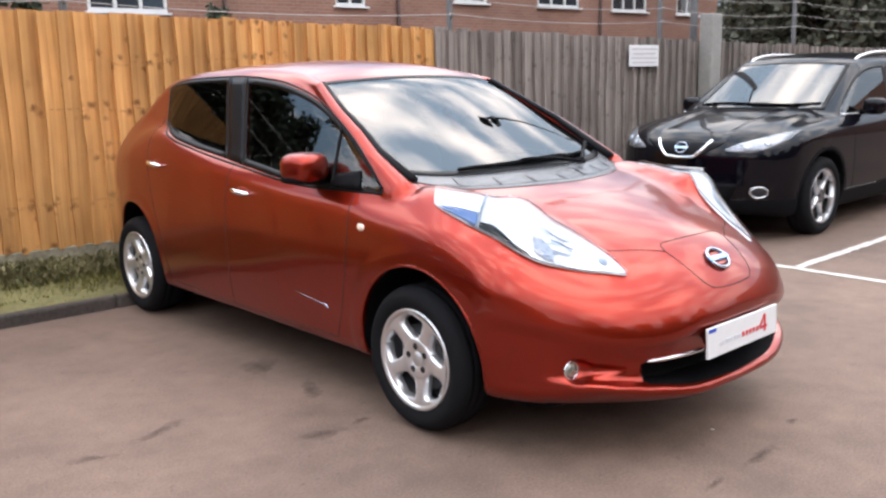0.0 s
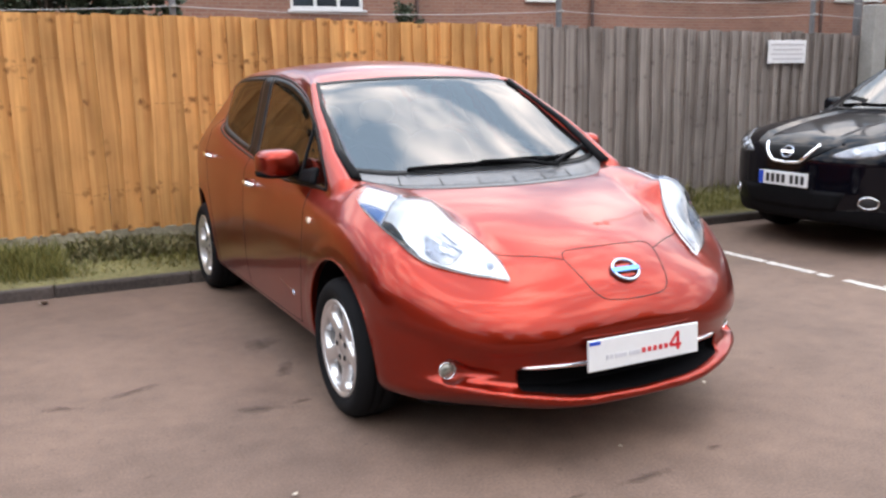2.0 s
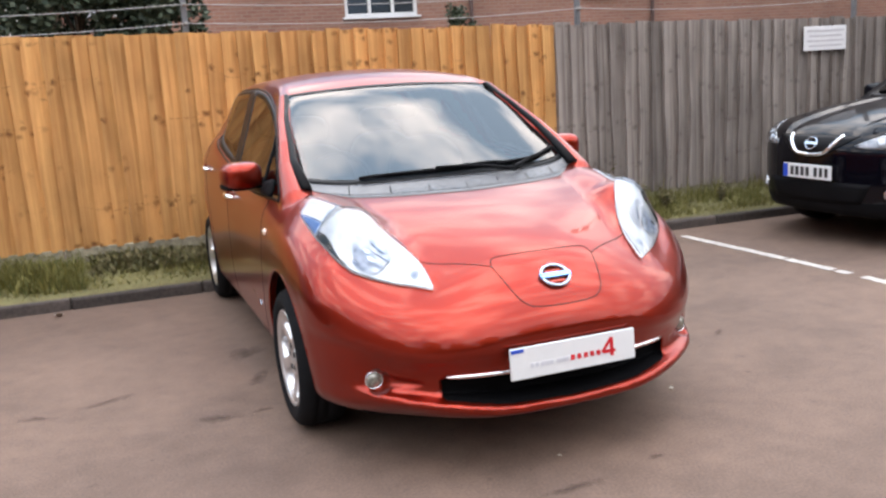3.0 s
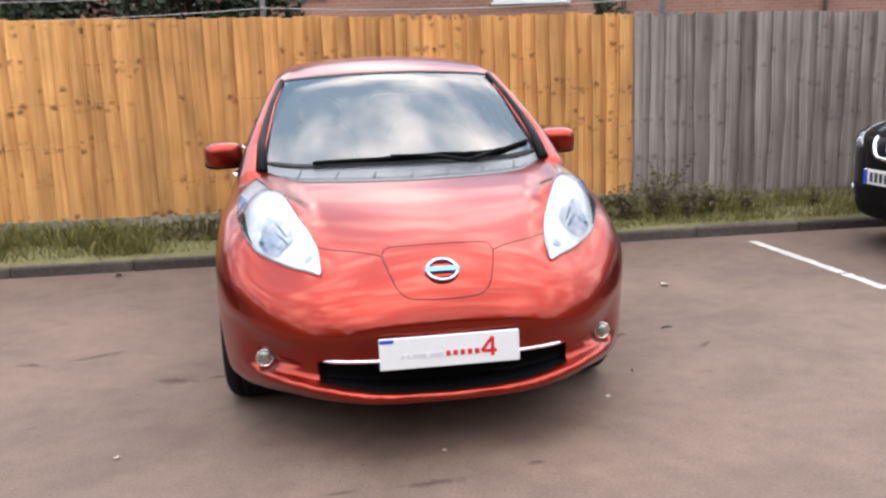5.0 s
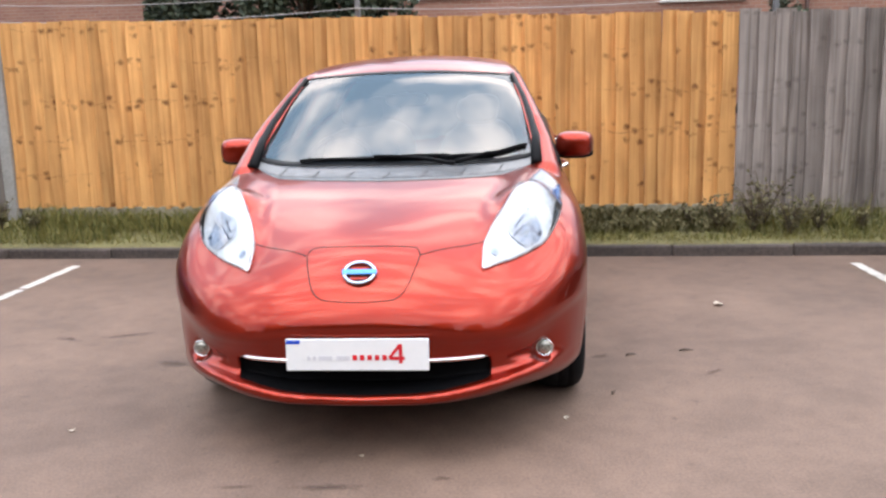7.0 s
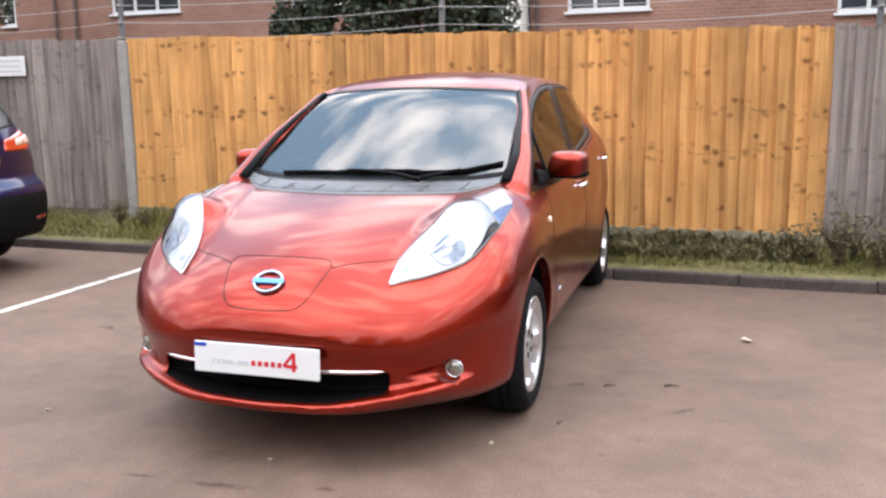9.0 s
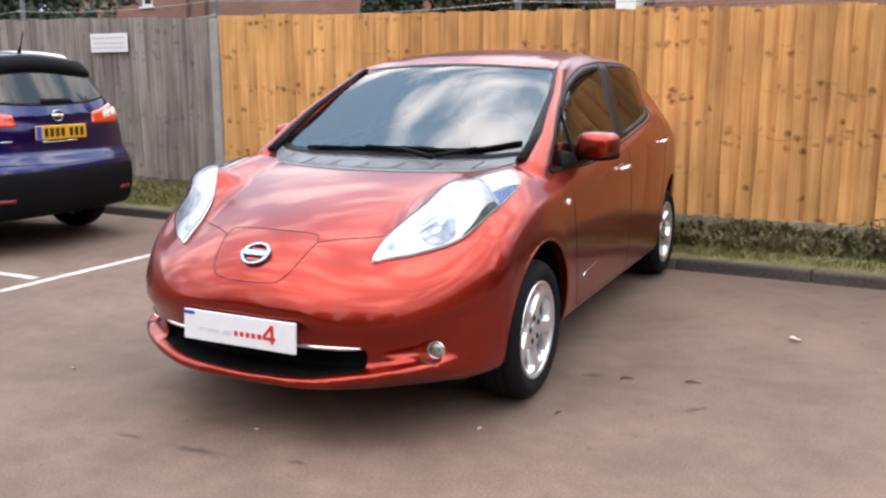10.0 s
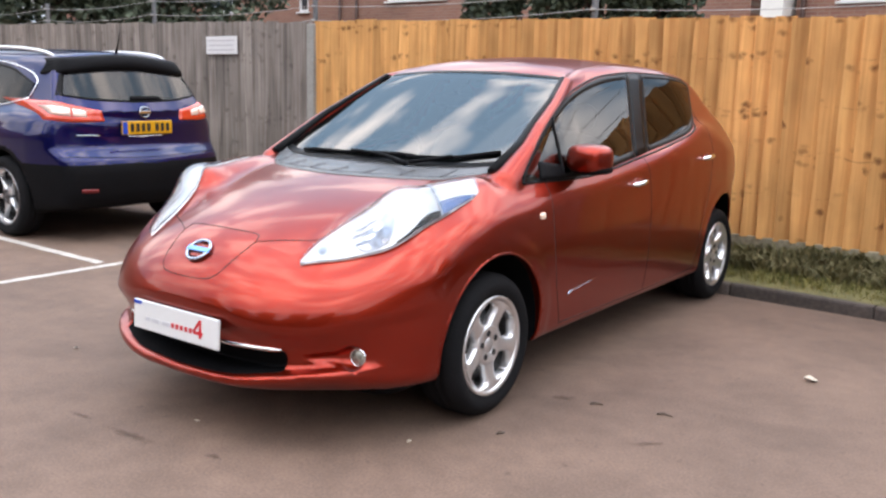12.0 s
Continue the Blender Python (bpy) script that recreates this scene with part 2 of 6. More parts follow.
def asphalt(name):
    """Worn tarmac: pale dusty surface, fine stones, damp and oily patches."""
    m = bpy.data.materials.new(name)
    m.use_nodes = True
    n, l = m.node_tree.nodes, m.node_tree.links
    b = n["Principled BSDF"]
    b.inputs["Roughness"].default_value = 0.78
    b.inputs["Specular IOR Level"].default_value = 0.38
    co = n.new("ShaderNodeTexCoord")
    big, mid, fine = n.new("ShaderNodeTexNoise"), n.new("ShaderNodeTexNoise"), n.new("ShaderNodeTexNoise")
    for node, s, d in ((big, 0.55, 6), (mid, 2.4, 9), (fine, 90, 3)):
        node.inputs["Scale"].default_value, node.inputs["Detail"].default_value = s, d
        l.new(co.outputs["Object"], node.inputs["Vector"])
    mid.inputs["Distortion"].default_value = 0.15
    ramp = n.new("ShaderNodeValToRGB")
    ramp.color_ramp.elements[0].position, ramp.color_ramp.elements[1].position = 0.30, 0.70
    ramp.color_ramp.elements[0].color, ramp.color_ramp.elements[1].color = (0.107, 0.069, 0.053, 1), (0.167, 0.108, 0.081, 1)
    l.new(big.outputs["Fac"], ramp.inputs["Fac"])
    st = n.new("ShaderNodeMapRange")
    st.inputs["From Min"].default_value, st.inputs["From Max"].default_value = 0.26, 0.56
    st.inputs["To Min"].default_value, st.inputs["To Max"].default_value = 0.80, 1.05
    l.new(mid.outputs["Fac"], st.inputs["Value"])
    fr = n.new("ShaderNodeMapRange")
    fr.inputs["From Min"].default_value, fr.inputs["From Max"].default_value = 0.3, 0.7
    fr.inputs["To Min"].default_value, fr.inputs["To Max"].default_value = 0.82, 1.18
    l.new(fine.outputs["Fac"], fr.inputs["Value"])
    # worn mottling and scattered dark specks
    mot, mr = n.new("ShaderNodeTexNoise"), n.new("ShaderNodeMapRange")
    mot.inputs["Scale"].default_value, mot.inputs["Detail"].default_value = 9.0, 6
    mr.inputs["From Min"].default_value, mr.inputs["From Max"].default_value = 0.32, 0.68
    mr.inputs["To Min"].default_value, mr.inputs["To Max"].default_value = 0.91, 1.08
    spk, sp = n.new("ShaderNodeTexNoise"), n.new("ShaderNodeMapRange")
    spk.inputs["Scale"].default_value, spk.inputs["Detail"].default_value = 16.0, 2
    sp.inputs["From Min"].default_value, sp.inputs["From Max"].default_value = 0.68, 0.76
    sp.inputs["To Min"].default_value, sp.inputs["To Max"].default_value = 1.0, 0.72
    for a_, b_ in ((mot, mr), (spk, sp)):
        l.new(co.outputs["Object"], a_.inputs["Vector"])
        l.new(a_.outputs["Fac"], b_.inputs["Value"])
    mul0, mul1, mul = n.new("ShaderNodeMath"), n.new("ShaderNodeMath"), n.new("ShaderNodeMath")
    mul0.operation = mul1.operation = mul.operation = "MULTIPLY"
    l.new(st.outputs["Result"], mul0.inputs[0])
    l.new(mr.outputs["Result"], mul0.inputs[1])
    l.new(mul0.outputs[0], mul1.inputs[0])
    l.new(sp.outputs["Result"], mul1.inputs[1])
    l.new(mul1.outputs[0], mul.inputs[0])
    l.new(fr.outputs["Result"], mul.inputs[1])
    hs = n.new("ShaderNodeHueSaturation")
    l.new(ramp.outputs["Color"], hs.inputs["Color"])
    l.new(mul.outputs[0], hs.inputs["Value"])
    l.new(hs.outputs["Color"], b.inputs["Base Color"])
    bp = n.new("ShaderNodeBump")
    bp.inputs["Strength"].default_value, bp.inputs["Distance"].default_value = 0.5, 0.004
    l.new(fine.outputs["Fac"], bp.inputs["Height"])
    l.new(bp.outputs["Normal"], b.inputs["Normal"])
    return m


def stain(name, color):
    """A dark see-through film on the ground, fading towards a ragged edge."""
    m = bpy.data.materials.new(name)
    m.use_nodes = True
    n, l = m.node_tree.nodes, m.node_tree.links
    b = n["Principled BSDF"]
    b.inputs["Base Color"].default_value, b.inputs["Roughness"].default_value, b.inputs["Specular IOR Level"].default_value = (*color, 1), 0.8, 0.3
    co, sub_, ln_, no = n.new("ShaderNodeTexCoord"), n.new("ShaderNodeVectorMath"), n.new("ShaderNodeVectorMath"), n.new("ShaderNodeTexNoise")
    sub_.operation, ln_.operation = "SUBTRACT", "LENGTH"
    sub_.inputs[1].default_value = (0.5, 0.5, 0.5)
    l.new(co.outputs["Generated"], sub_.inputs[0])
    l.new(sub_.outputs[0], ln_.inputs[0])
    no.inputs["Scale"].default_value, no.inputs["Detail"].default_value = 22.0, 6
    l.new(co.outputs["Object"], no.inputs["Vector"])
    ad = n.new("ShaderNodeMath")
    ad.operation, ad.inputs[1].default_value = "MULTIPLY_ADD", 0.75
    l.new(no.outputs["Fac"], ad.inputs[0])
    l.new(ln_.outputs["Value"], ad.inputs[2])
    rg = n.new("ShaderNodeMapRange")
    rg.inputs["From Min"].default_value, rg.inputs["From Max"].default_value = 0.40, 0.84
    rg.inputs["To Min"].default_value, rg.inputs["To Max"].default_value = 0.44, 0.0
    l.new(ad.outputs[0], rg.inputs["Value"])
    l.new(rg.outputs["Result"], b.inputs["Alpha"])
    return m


def leafy(name, a, b2, rough=0.6):
    """Leaves or grass: colour differs from leaf to leaf."""
    m = bpy.data.materials.new(name)
    m.use_nodes = True
    n, l = m.node_tree.nodes, m.node_tree.links
    b = n["Principled BSDF"]
    b.inputs["Roughness"].default_value, b.inputs["Specular IOR Level"].default_value = rough, 0.3
    geo, ramp = n.new("ShaderNodeNewGeometry"), n.new("ShaderNodeValToRGB")
    ramp.color_ramp.elements[0].color, ramp.color_ramp.elements[1].color = (*a, 1), (*b2, 1)
    l.new(geo.outputs["Random Per Island"], ramp.inputs["Fac"])
    l.new(ramp.outputs["Color"], b.inputs["Base Color"])
    return m


M_RED = mat("copper_red_paint", (0.280, 0.0178, 0.0053), 0.30, 0.9, 0.60, 0.05, 1.5)
M_BLUE = mat("dark_blue_paint", (0.004, 0.005, 0.060), 0.3, 0.6, 0.8, 0.05, 1.5, spec=0.05)
M_BLACKCAR = mat("black_paint", (0.002, 0.002, 0.004), 0.28, 0.0, 0.50, 0.05, 1.5, spec=0.02)
M_PLASTIC = mat("black_plastic", (0.005, 0.005, 0.006), 0.65, var=0.2, bump=0.15, bump_scale=300, spec=0.08)
M_COWL = mat("grey_plastic", (0.105, 0.106, 0.112), 0.22, var=0.15, bump=0.15, bump_scale=300)
M_GAP = mat("shut_line_dark", (0.03, 0.008, 0.006), 0.8, var=0.1)
M_FRIT = mat("black_glass_edge", (0.005, 0.005, 0.006), 0.35, var=0.1, spec=0.10)
M_RUBBER = mat("tyre_rubber", (0.006, 0.006, 0.007), 0.85, var=0.25, scale=12, bump=0.2, bump_scale=150, spec=0.15)
M_ALLOY = mat("silver_alloy", (0.70, 0.70, 0.71), 0.36, 0.9, 0.5, 0.06, 8)
M_BARREL = mat("rim_barrel", (0.20, 0.20, 0.21), 0.4, 0.8, 0.2, 0.15, 8)
M_GREYALLOY = mat("grey_alloy", (0.15, 0.15, 0.16), 0.3, 0.9, 0.4, 0.1, 8)
M_DARKALLOY = mat("dark_metal", (0.022, 0.022, 0.024), 0.6, 0.3, var=0.2)
M_CHROME = mat("chrome", (0.85, 0.86, 0.88), 0.08, 1.0, var=0.03)
M_SILVER = mat("lamp_reflector", (0.62, 0.65, 0.67), 0.28, 0.35, 0.5, 0.28, 14)
M_LAMPGREY = mat("projector_blue_grey", (0.26, 0.31, 0.39), 0.4, 0.2, 0.0, 0.85, 40)
M_LAMPSMOKE = mat("smoked_reflector", (0.40, 0.43, 0.48), 0.3, 0.4, 0.6, 0.7, 30)
M_SLIMLAMP = mat("slim_lamp_reflector", (0.24, 0.25, 0.27), 0.22, 0.5, 0.6, 0.6, 16)
M_FOG = mat("fog_lamp_reflector", (0.25, 0.245, 0.21), 0.2, 0.5, 0.4, 0.95, 70)
M_LAMPPALE = mat("projector_pale", (0.55, 0.59, 0.64), 0.12, 0.4, 1.0, 0.15, 25)
M_LAMPDARK = mat("projector_dark", (0.09, 0.11, 0.15), 0.12, 0.5, 1.0, 0.2, 25)
M_LAMPBLUE = mat("blue_lamp_trim", (0.07, 0.16, 0.36), 0.15, 0.3, 1.0, 0.1)
M_BADGE = mat("dull_chrome", (0.42, 0.47, 0.55), 0.15, 1.0, var=0.05)
M_EMBLEM = mat("blue_chrome", (0.10, 0.30, 0.62), 0.12, 0.8, 1.0, 0.05)
M_PLATE = mat("white_plate", (0.66, 0.66, 0.66), 0.35, 0, 0.4, 0.03)
M_YELLOW = mat("yellow_plate", (0.62, 0.31, 0.008), 0.35, 0, 0.4, 0.03)
M_PLATEBLUE = mat("plate_blue", (0.01, 0.06, 0.42), 0.4)
M_PLATEBLACK = mat("plate_black", (0.012, 0.012, 0.014), 0.4)
M_PLATERED = mat("plate_red", (0.55, 0.012, 0.02), 0.4)
M_PLATEGREY = mat("plate_grey", (0.52, 0.52, 0.55), 0.4)
M_REFLECTOR = mat("dull_red_reflector", (0.16, 0.01, 0.012), 0.3)
M_REDLAMP = mat("red_lamp", (0.58, 0.045, 0.015), 0.12, 0.1, 1.0, 0.1, 20)
M_WHITELAMP = mat("clear_lamp", (0.78, 0.58, 0.50), 0.15, 0.2, 1.0, 0.1, 20)
M_ORANGE = mat("pale_repeater", (0.80, 0.62, 0.50), 0.2, 0, 1.0, 0.05)
M_INTERIOR = mat("dark_trim", (0.035, 0.035, 0.038), 0.7, var=0.2, bump=0.2, bump_scale=200)
M_SEAT = mat("seat_cloth", (0.06, 0.06, 0.062), 0.9, var=0.25, bump=0.4, bump_scale=350)
M_LINING = mat("roof_lining", (0.22, 0.22, 0.21), 0.9, var=0.1)
M_WINDSCREEN = glass("windscreen_glass", (0.20, 0.26, 0.27), 2.15)
M_SIDEGLASS = glass("side_glass", (0.18, 0.20, 0.19), 1.85)
M_REARGLASS = glass("rear_screen_glass", (0.06, 0.065, 0.07), 1.55)
M_PRIVACY = glass("tinted_glass", (0.05, 0.05, 0.045), 1.34)
M_LENS = glass("lamp_lens", (0.97, 0.98, 1.0), 1.45)
M_ASPHALT = asphalt("worn_tarmac")
M_LINE = mat("road_paint", (0.46, 0.425, 0.39), 0.7, var=0.34, scale=9, bump=0.3, bump_scale=120)
M_KERB = mat("kerb_concrete", (0.058, 0.045, 0.039), 0.9, var=0.5, scale=4, bump=0.6, bump_scale=60, rand=0.22)
M_GRAVELBOARD = mat("mossy_concrete", (0.225, 0.198, 0.138), 0.95, var=0.55, scale=3, bump=0.5, bump_scale=60, rand=0.1)
M_CONCRETE = mat("pale_concrete", (0.27, 0.255, 0.235), 0.9, var=0.2, scale=5, bump=0.4, bump_scale=60)
M_NEWWOOD = wood("fresh_fence_wood", (0.63, 0.332, 0.120), (0.45, 0.206, 0.070), 0.8, 0.16)
M_OLDWOOD = wood("weathered_fence_wood", (0.268, 0.228, 0.203), (0.130, 0.105, 0.092), 0.40, 0.22)
M_OLDRAIL = mat("weathered_rail", (0.13, 0.115, 0.10), 0.9, var=0.3, bump=0.4)
M_SIGN = mat("white_sign", (0.66, 0.64, 0.64), 0.6, var=0.05)
M_SIGNTEXT = mat("faded_sign_print", (0.47, 0.44, 0.45), 0.6)
M_WIRE = mat("galvanised_wire", (0.36, 0.34, 0.33), 0.5, 0.6)
M_STEELPOST = mat("dull_steel", (0.16, 0.16, 0.165), 0.6, 0.5, var=0.2)
M_BRICK = brickwork("red_brick")
M_UPVC = mat("white_window_frame", (0.62, 0.62, 0.62), 0.4, var=0.05)
M_PANE = mat("dark_window_pane", (0.03, 0.035, 0.042), 0.05, spec=0.8, var=0.4, scale=2)
M_DRAINPIPE = mat("brown_drainpipe", (0.07, 0.035, 0.028), 0.6)
M_ROOFTILE = mat("roof_tiles", (0.10, 0.07, 0.06), 0.9, var=0.3, scale=2)
M_RENDER = mat("white_wall_paint", (0.72, 0.70, 0.66), 0.9, var=0.08)
M_SOIL = mat("verge_soil", (0.125, 0.112, 0.045), 1.0, var=0.5, scale=2.2, bump=0.8, bump_scale=30)
M_GRASS = leafy("grass_blades", (0.068, 0.078, 0.019), (0.225, 0.190, 0.056))
M_DRYGRASS = leafy("dry_grass_blades", (0.130, 0.110, 0.035), (0.30, 0.23, 0.095))
M_WEED = leafy("weed_leaves", (0.070, 0.068, 0.028), (0.180, 0.148, 0.070))
M_BARK = mat("bark", (0.09, 0.065, 0.05), 0.95, var=0.3, scale=6, bump=0.8, bump_scale=25)
M_CONIFER = leafy("dark_leaves", (0.020, 0.032, 0.020), (0.085, 0.105, 0.066))
M_LEAF = leafy("tree_leaves", (0.055, 0.060, 0.042), (0.155, 0.155, 0.115))
M_DEADLEAF = mat("dry_leaf", (0.44, 0.38, 0.31), 0.8, var=0.2, scale=40)
M_DARKPATCH = stain("dark_film", (0.055, 0.042, 0.038))


# ---------------------------------------------------------------- building blocks
def mesh_of(name, verts, faces, material, normals=None, smooth=True):
    me = bpy.data.meshes.new(name)
    me.from_pydata([tuple(map(float, v)) for v in verts], [], [tuple(map(int, f)) for f in faces])
    me.materials.append(material)
    if smooth:
        me.polygons.foreach_set("use_smooth", [True] * len(me.polygons))
    if normals is not None:
        me.normals_split_custom_set_from_vertices([tuple(map(float, v)) for v in normals])
    me.update()
    return me


def put(name, me, parent=None, label="", m=None):
    ob = new(name, me)
    if parent:
        ob.parent = parent
    if m is not None:
        ob.matrix_local = m
    if label:
        ob["label"] = label
    return ob


def part(name, bm, material, parent, label="", m=None, smooth=False):
    """Links a bmesh as one mesh object under a thing or under a part."""
    me = bpy.data.meshes.new(name)
    bm.to_mesh(me)
    bm.free()
    me.materials.append(material)
    if smooth:
        me.polygons.foreach_set("use_smooth", [True] * len(me.polygons))
    return put(name, me, parent, label, m)


def box_bm(size, at=(0, 0, 0), bevel=0.0, segments=1):
    bm = bmesh.new()
    bmesh.ops.create_cube(bm, size=1, matrix=Matrix.Translation(at) @ Matrix.Diagonal((*size, 1)))
    if bevel:
        bmesh.ops.bevel(bm, geom=bm.edges[:], offset=bevel, segments=segments, affect="EDGES", profile=0.5)
    return bm


def thing(name, label, category, m=Matrix(), group="", kind=""):
    ob = new(name)
    ob.empty_display_size = 0.2
    ob.matrix_basis = m
    return tagged(ob, label, category, group, kind)


def tube(points, radius, sides=8, closed=False):
    """Verts and faces of a tube along points; radius one number or one a point."""
    p = np.array(points, float)
    r = np.broadcast_to(np.asarray(radius, float), (len(p),))
    tan = np.gradient(p, axis=0) if not closed else np.roll(p, -1, 0) - np.roll(p, 1, 0)
    tan /= np.linalg.norm(tan, axis=1)[:, None] + 1e-12
    ref = np.array((0, 0, 1.0)) if abs(tan[:, 2]).max() < 0.95 else np.array((0.3, 0.9, 0.1))
    a = np.cross(tan, ref)
    a /= np.linalg.norm(a, axis=1)[:, None] + 1e-12
    b = np.cross(tan, a)
    ang = np.linspace(0, 2 * np.pi, sides, endpoint=False)
    v = p[:, None] + r[:, None, None] * (np.cos(ang)[None, :, None] * a[:, None] + np.sin(ang)[None, :, None] * b[:, None])
    n, f = len(p), []
    for i in range(n if closed else n - 1):
        for j in range(sides):
            k, jj = (i + 1) % n, (j + 1) % sides
            f.append((i * sides + j, i * sides + jj, k * sides + jj, k * sides + j))
    if not closed:
        f.append(tuple(range(sides))[::-1])
        f.append(tuple((n - 1) * sides + j for j in range(sides)))
    return v.reshape(-1, 3), f


def lathe(profile, sides=48):
    """Verts and faces of a profile of (radius, x) turned about the x axis."""
    v, f = [], []
    for r, x in profile:
        for j in range(sides):
            a = 2 * math.pi * j / sides
            v.append((x, r * math.cos(a), r * math.sin(a)))
    for i in range(len(profile) - 1):
        for j in range(sides):
            jj = (j + 1) % sides
            f.append((i * sides + j, i * sides + jj, (i + 1) * sides + jj, (i + 1) * sides + j))
    return v, f


def blob(center, radii, power=2.6, nu=28, nv=16):
    """A rounded box as a superellipsoid."""
    v, f = [], []
    s = lambda t: math.copysign(abs(t) ** (2 / power), t)
    for i in range(nv + 1):
        p = -math.pi / 2 + math.pi * i / nv
        for j in range(nu):
            a = 2 * math.pi * j / nu
            v.append((center[0] + radii[0] * s(math.cos(p)) * s(math.cos(a)), center[1] + radii[1] * s(math.cos(p)) * s(math.sin(a)), center[2] + radii[2] * s(math.sin(p))))
    for i in range(nv):
        for j in range(nu):
            jj = (j + 1) % nu
            f.append((i * nu + j, i * nu + jj, (i + 1) * nu + jj, (i + 1) * nu + j))
    return v, f


# ---------------------------------------------------------------- shapes of the cars
def curve(*pts):
    """A smooth monotone curve through a few (t, value) points."""
    xs = np.array([p[0] for p in pts], float)
    ys = np.array([p[1] for p in pts], float)
    h, d = np.diff(xs), np.diff(ys) / np.diff(xs)
    m = np.zeros(len(xs))
    m[0], m[-1] = d[0], d[-1]
    for i in range(1, len(xs) - 1):
        if d[i - 1] * d[i] > 0:
            a, b = 2 * h[i] + h[i - 1], h[i] + 2 * h[i - 1]
            m[i] = (a + b) / (a / d[i - 1] + b / d[i])

    def value(t):
        t = np.clip(np.asarray(t, float), xs[0], xs[-1])
        i = np.clip(np.searchsorted(xs, t, side="right") - 1, 0, len(xs) - 2)
        u = (t - xs[i]) / h[i]
        return ((1 + 2 * u) * (1 - u) ** 2 * ys[i] + u * (1 - u) ** 2 * h[i] * m[i]
                + u * u * (3 - 2 * u) * ys[i + 1] + u * u * (u - 1) * h[i] * m[i + 1])
    return value


def smax(a, b, k):
    d = np.maximum(k - np.abs(a - b), 0) / k
    return np.maximum(a, b) + d * d * k * 0.25


def smin(a, b, k):
    return -smax(-a, -b, k)


def sstep(a, b, t):
    u = np.clip((t - a) / (b - a), 0, 1)
    return u * u * (3 - 2 * u)


def capsule(x, y, z, a, b, ra, rb):
    a, b = np.array(a), np.array(b)
    d = b - a
    t = np.clip(((x - a[0]) * d[0] + (y - a[1]) * d[1] + (z - a[2]) * d[2]) / (d @ d), 0, 1)
    return np.sqrt((x - a[0] - d[0] * t) ** 2 + (y - a[1] - d[1] * t) ** 2 + (z - a[2] - d[2] * t) ** 2) - (ra + (rb - ra) * t)


# the hatchback: origin under the front axle, nose towards -y
H_PLAN = curve((-0.99, 0.66), (-0.7, 0.80), (-0.4, 0.868), (0, 0.887), (0.5, 0.877), (1.3, 0.877), (2.2, 0.884), (2.7, 0.866), (3.1, 0.785), (3.47, 0.63))
H_SIDE = curve((0.12, -0.10), (0.2, -0.055), (0.3, -0.022), (0.5, -0.002), (0.64, 0.0), (0.76, -0.007), (0.84, -0.016), (0.89, -0.031), (0.95, -0.057), (1.2, -0.18))
H_TOP = curve((-1.05, 0.50), (-0.93, 0.64), (-0.84, 0.72), (-0.72, 0.797), (-0.5, 0.88), (-0.2, 0.955), (0.1, 1.0), (0.5, 1.03), (1.5, 1.03), (2.6, 1.2), (3.1, 1.22), (3.5, 1.0))
H_EDGE = curve((-1.0, 0.34), (-0.7, 0.57), (-0.4, 0.80), (0.0, 0.935), (0.3, 0.965), (0.75, 0.972), (1.35, 1.012), (1.95, 1.09), (2.4, 1.17), (2.8, 1.21), (3.3, 1.05), (3.5, 0.85))
H_ROOF = curve((0.6, 1.34), (0.95, 1.468), (1.3, 1.528), (1.7, 1.55), (2.2, 1.54), (2.7, 1.495), (3.1, 1.42))
H_BROW = curve((0, 0.538), (0.23, 0.53), (0.4, 0.50), (0.57, 0.488), (0.7, 0.52), (0.88, 0.57))
H_LIP = curve((0, 0.262), (0.25, 0.270), (0.45, 0.297), (0.67, 0.324), (0.9, 0.33))
H_FACE = curve((-0.75, 0.13), (-0.4, 0.075), (-0.14, 0.014), (-0.04, 0.0), (0.03, 0.004), (0.15, 0.052), (0.26, 0.062), (0.5, 0.056), (0.78, 0.030), (0.95, 0.008), (1.06, 0.0), (1.3, 0.0))
H_NOSE = curve((0.55, 0.0), (0.64, 0.006), (0.75, 0.075), (0.9, 0.22))
PILLAR_R = (0.064, 0.045, 0.036, 0.028, 0.024, 0.022, 0.022)
PILLAR = ((0.728, 0.22, 0.962), (0.718, 0.42, 1.088), (0.689, 0.565, 1.183), (0.652, 0.765, 1.288), (0.595, 0.98, 1.405), (0.55, 1.20, 1.44), (0.52, 1.45, 1.45))


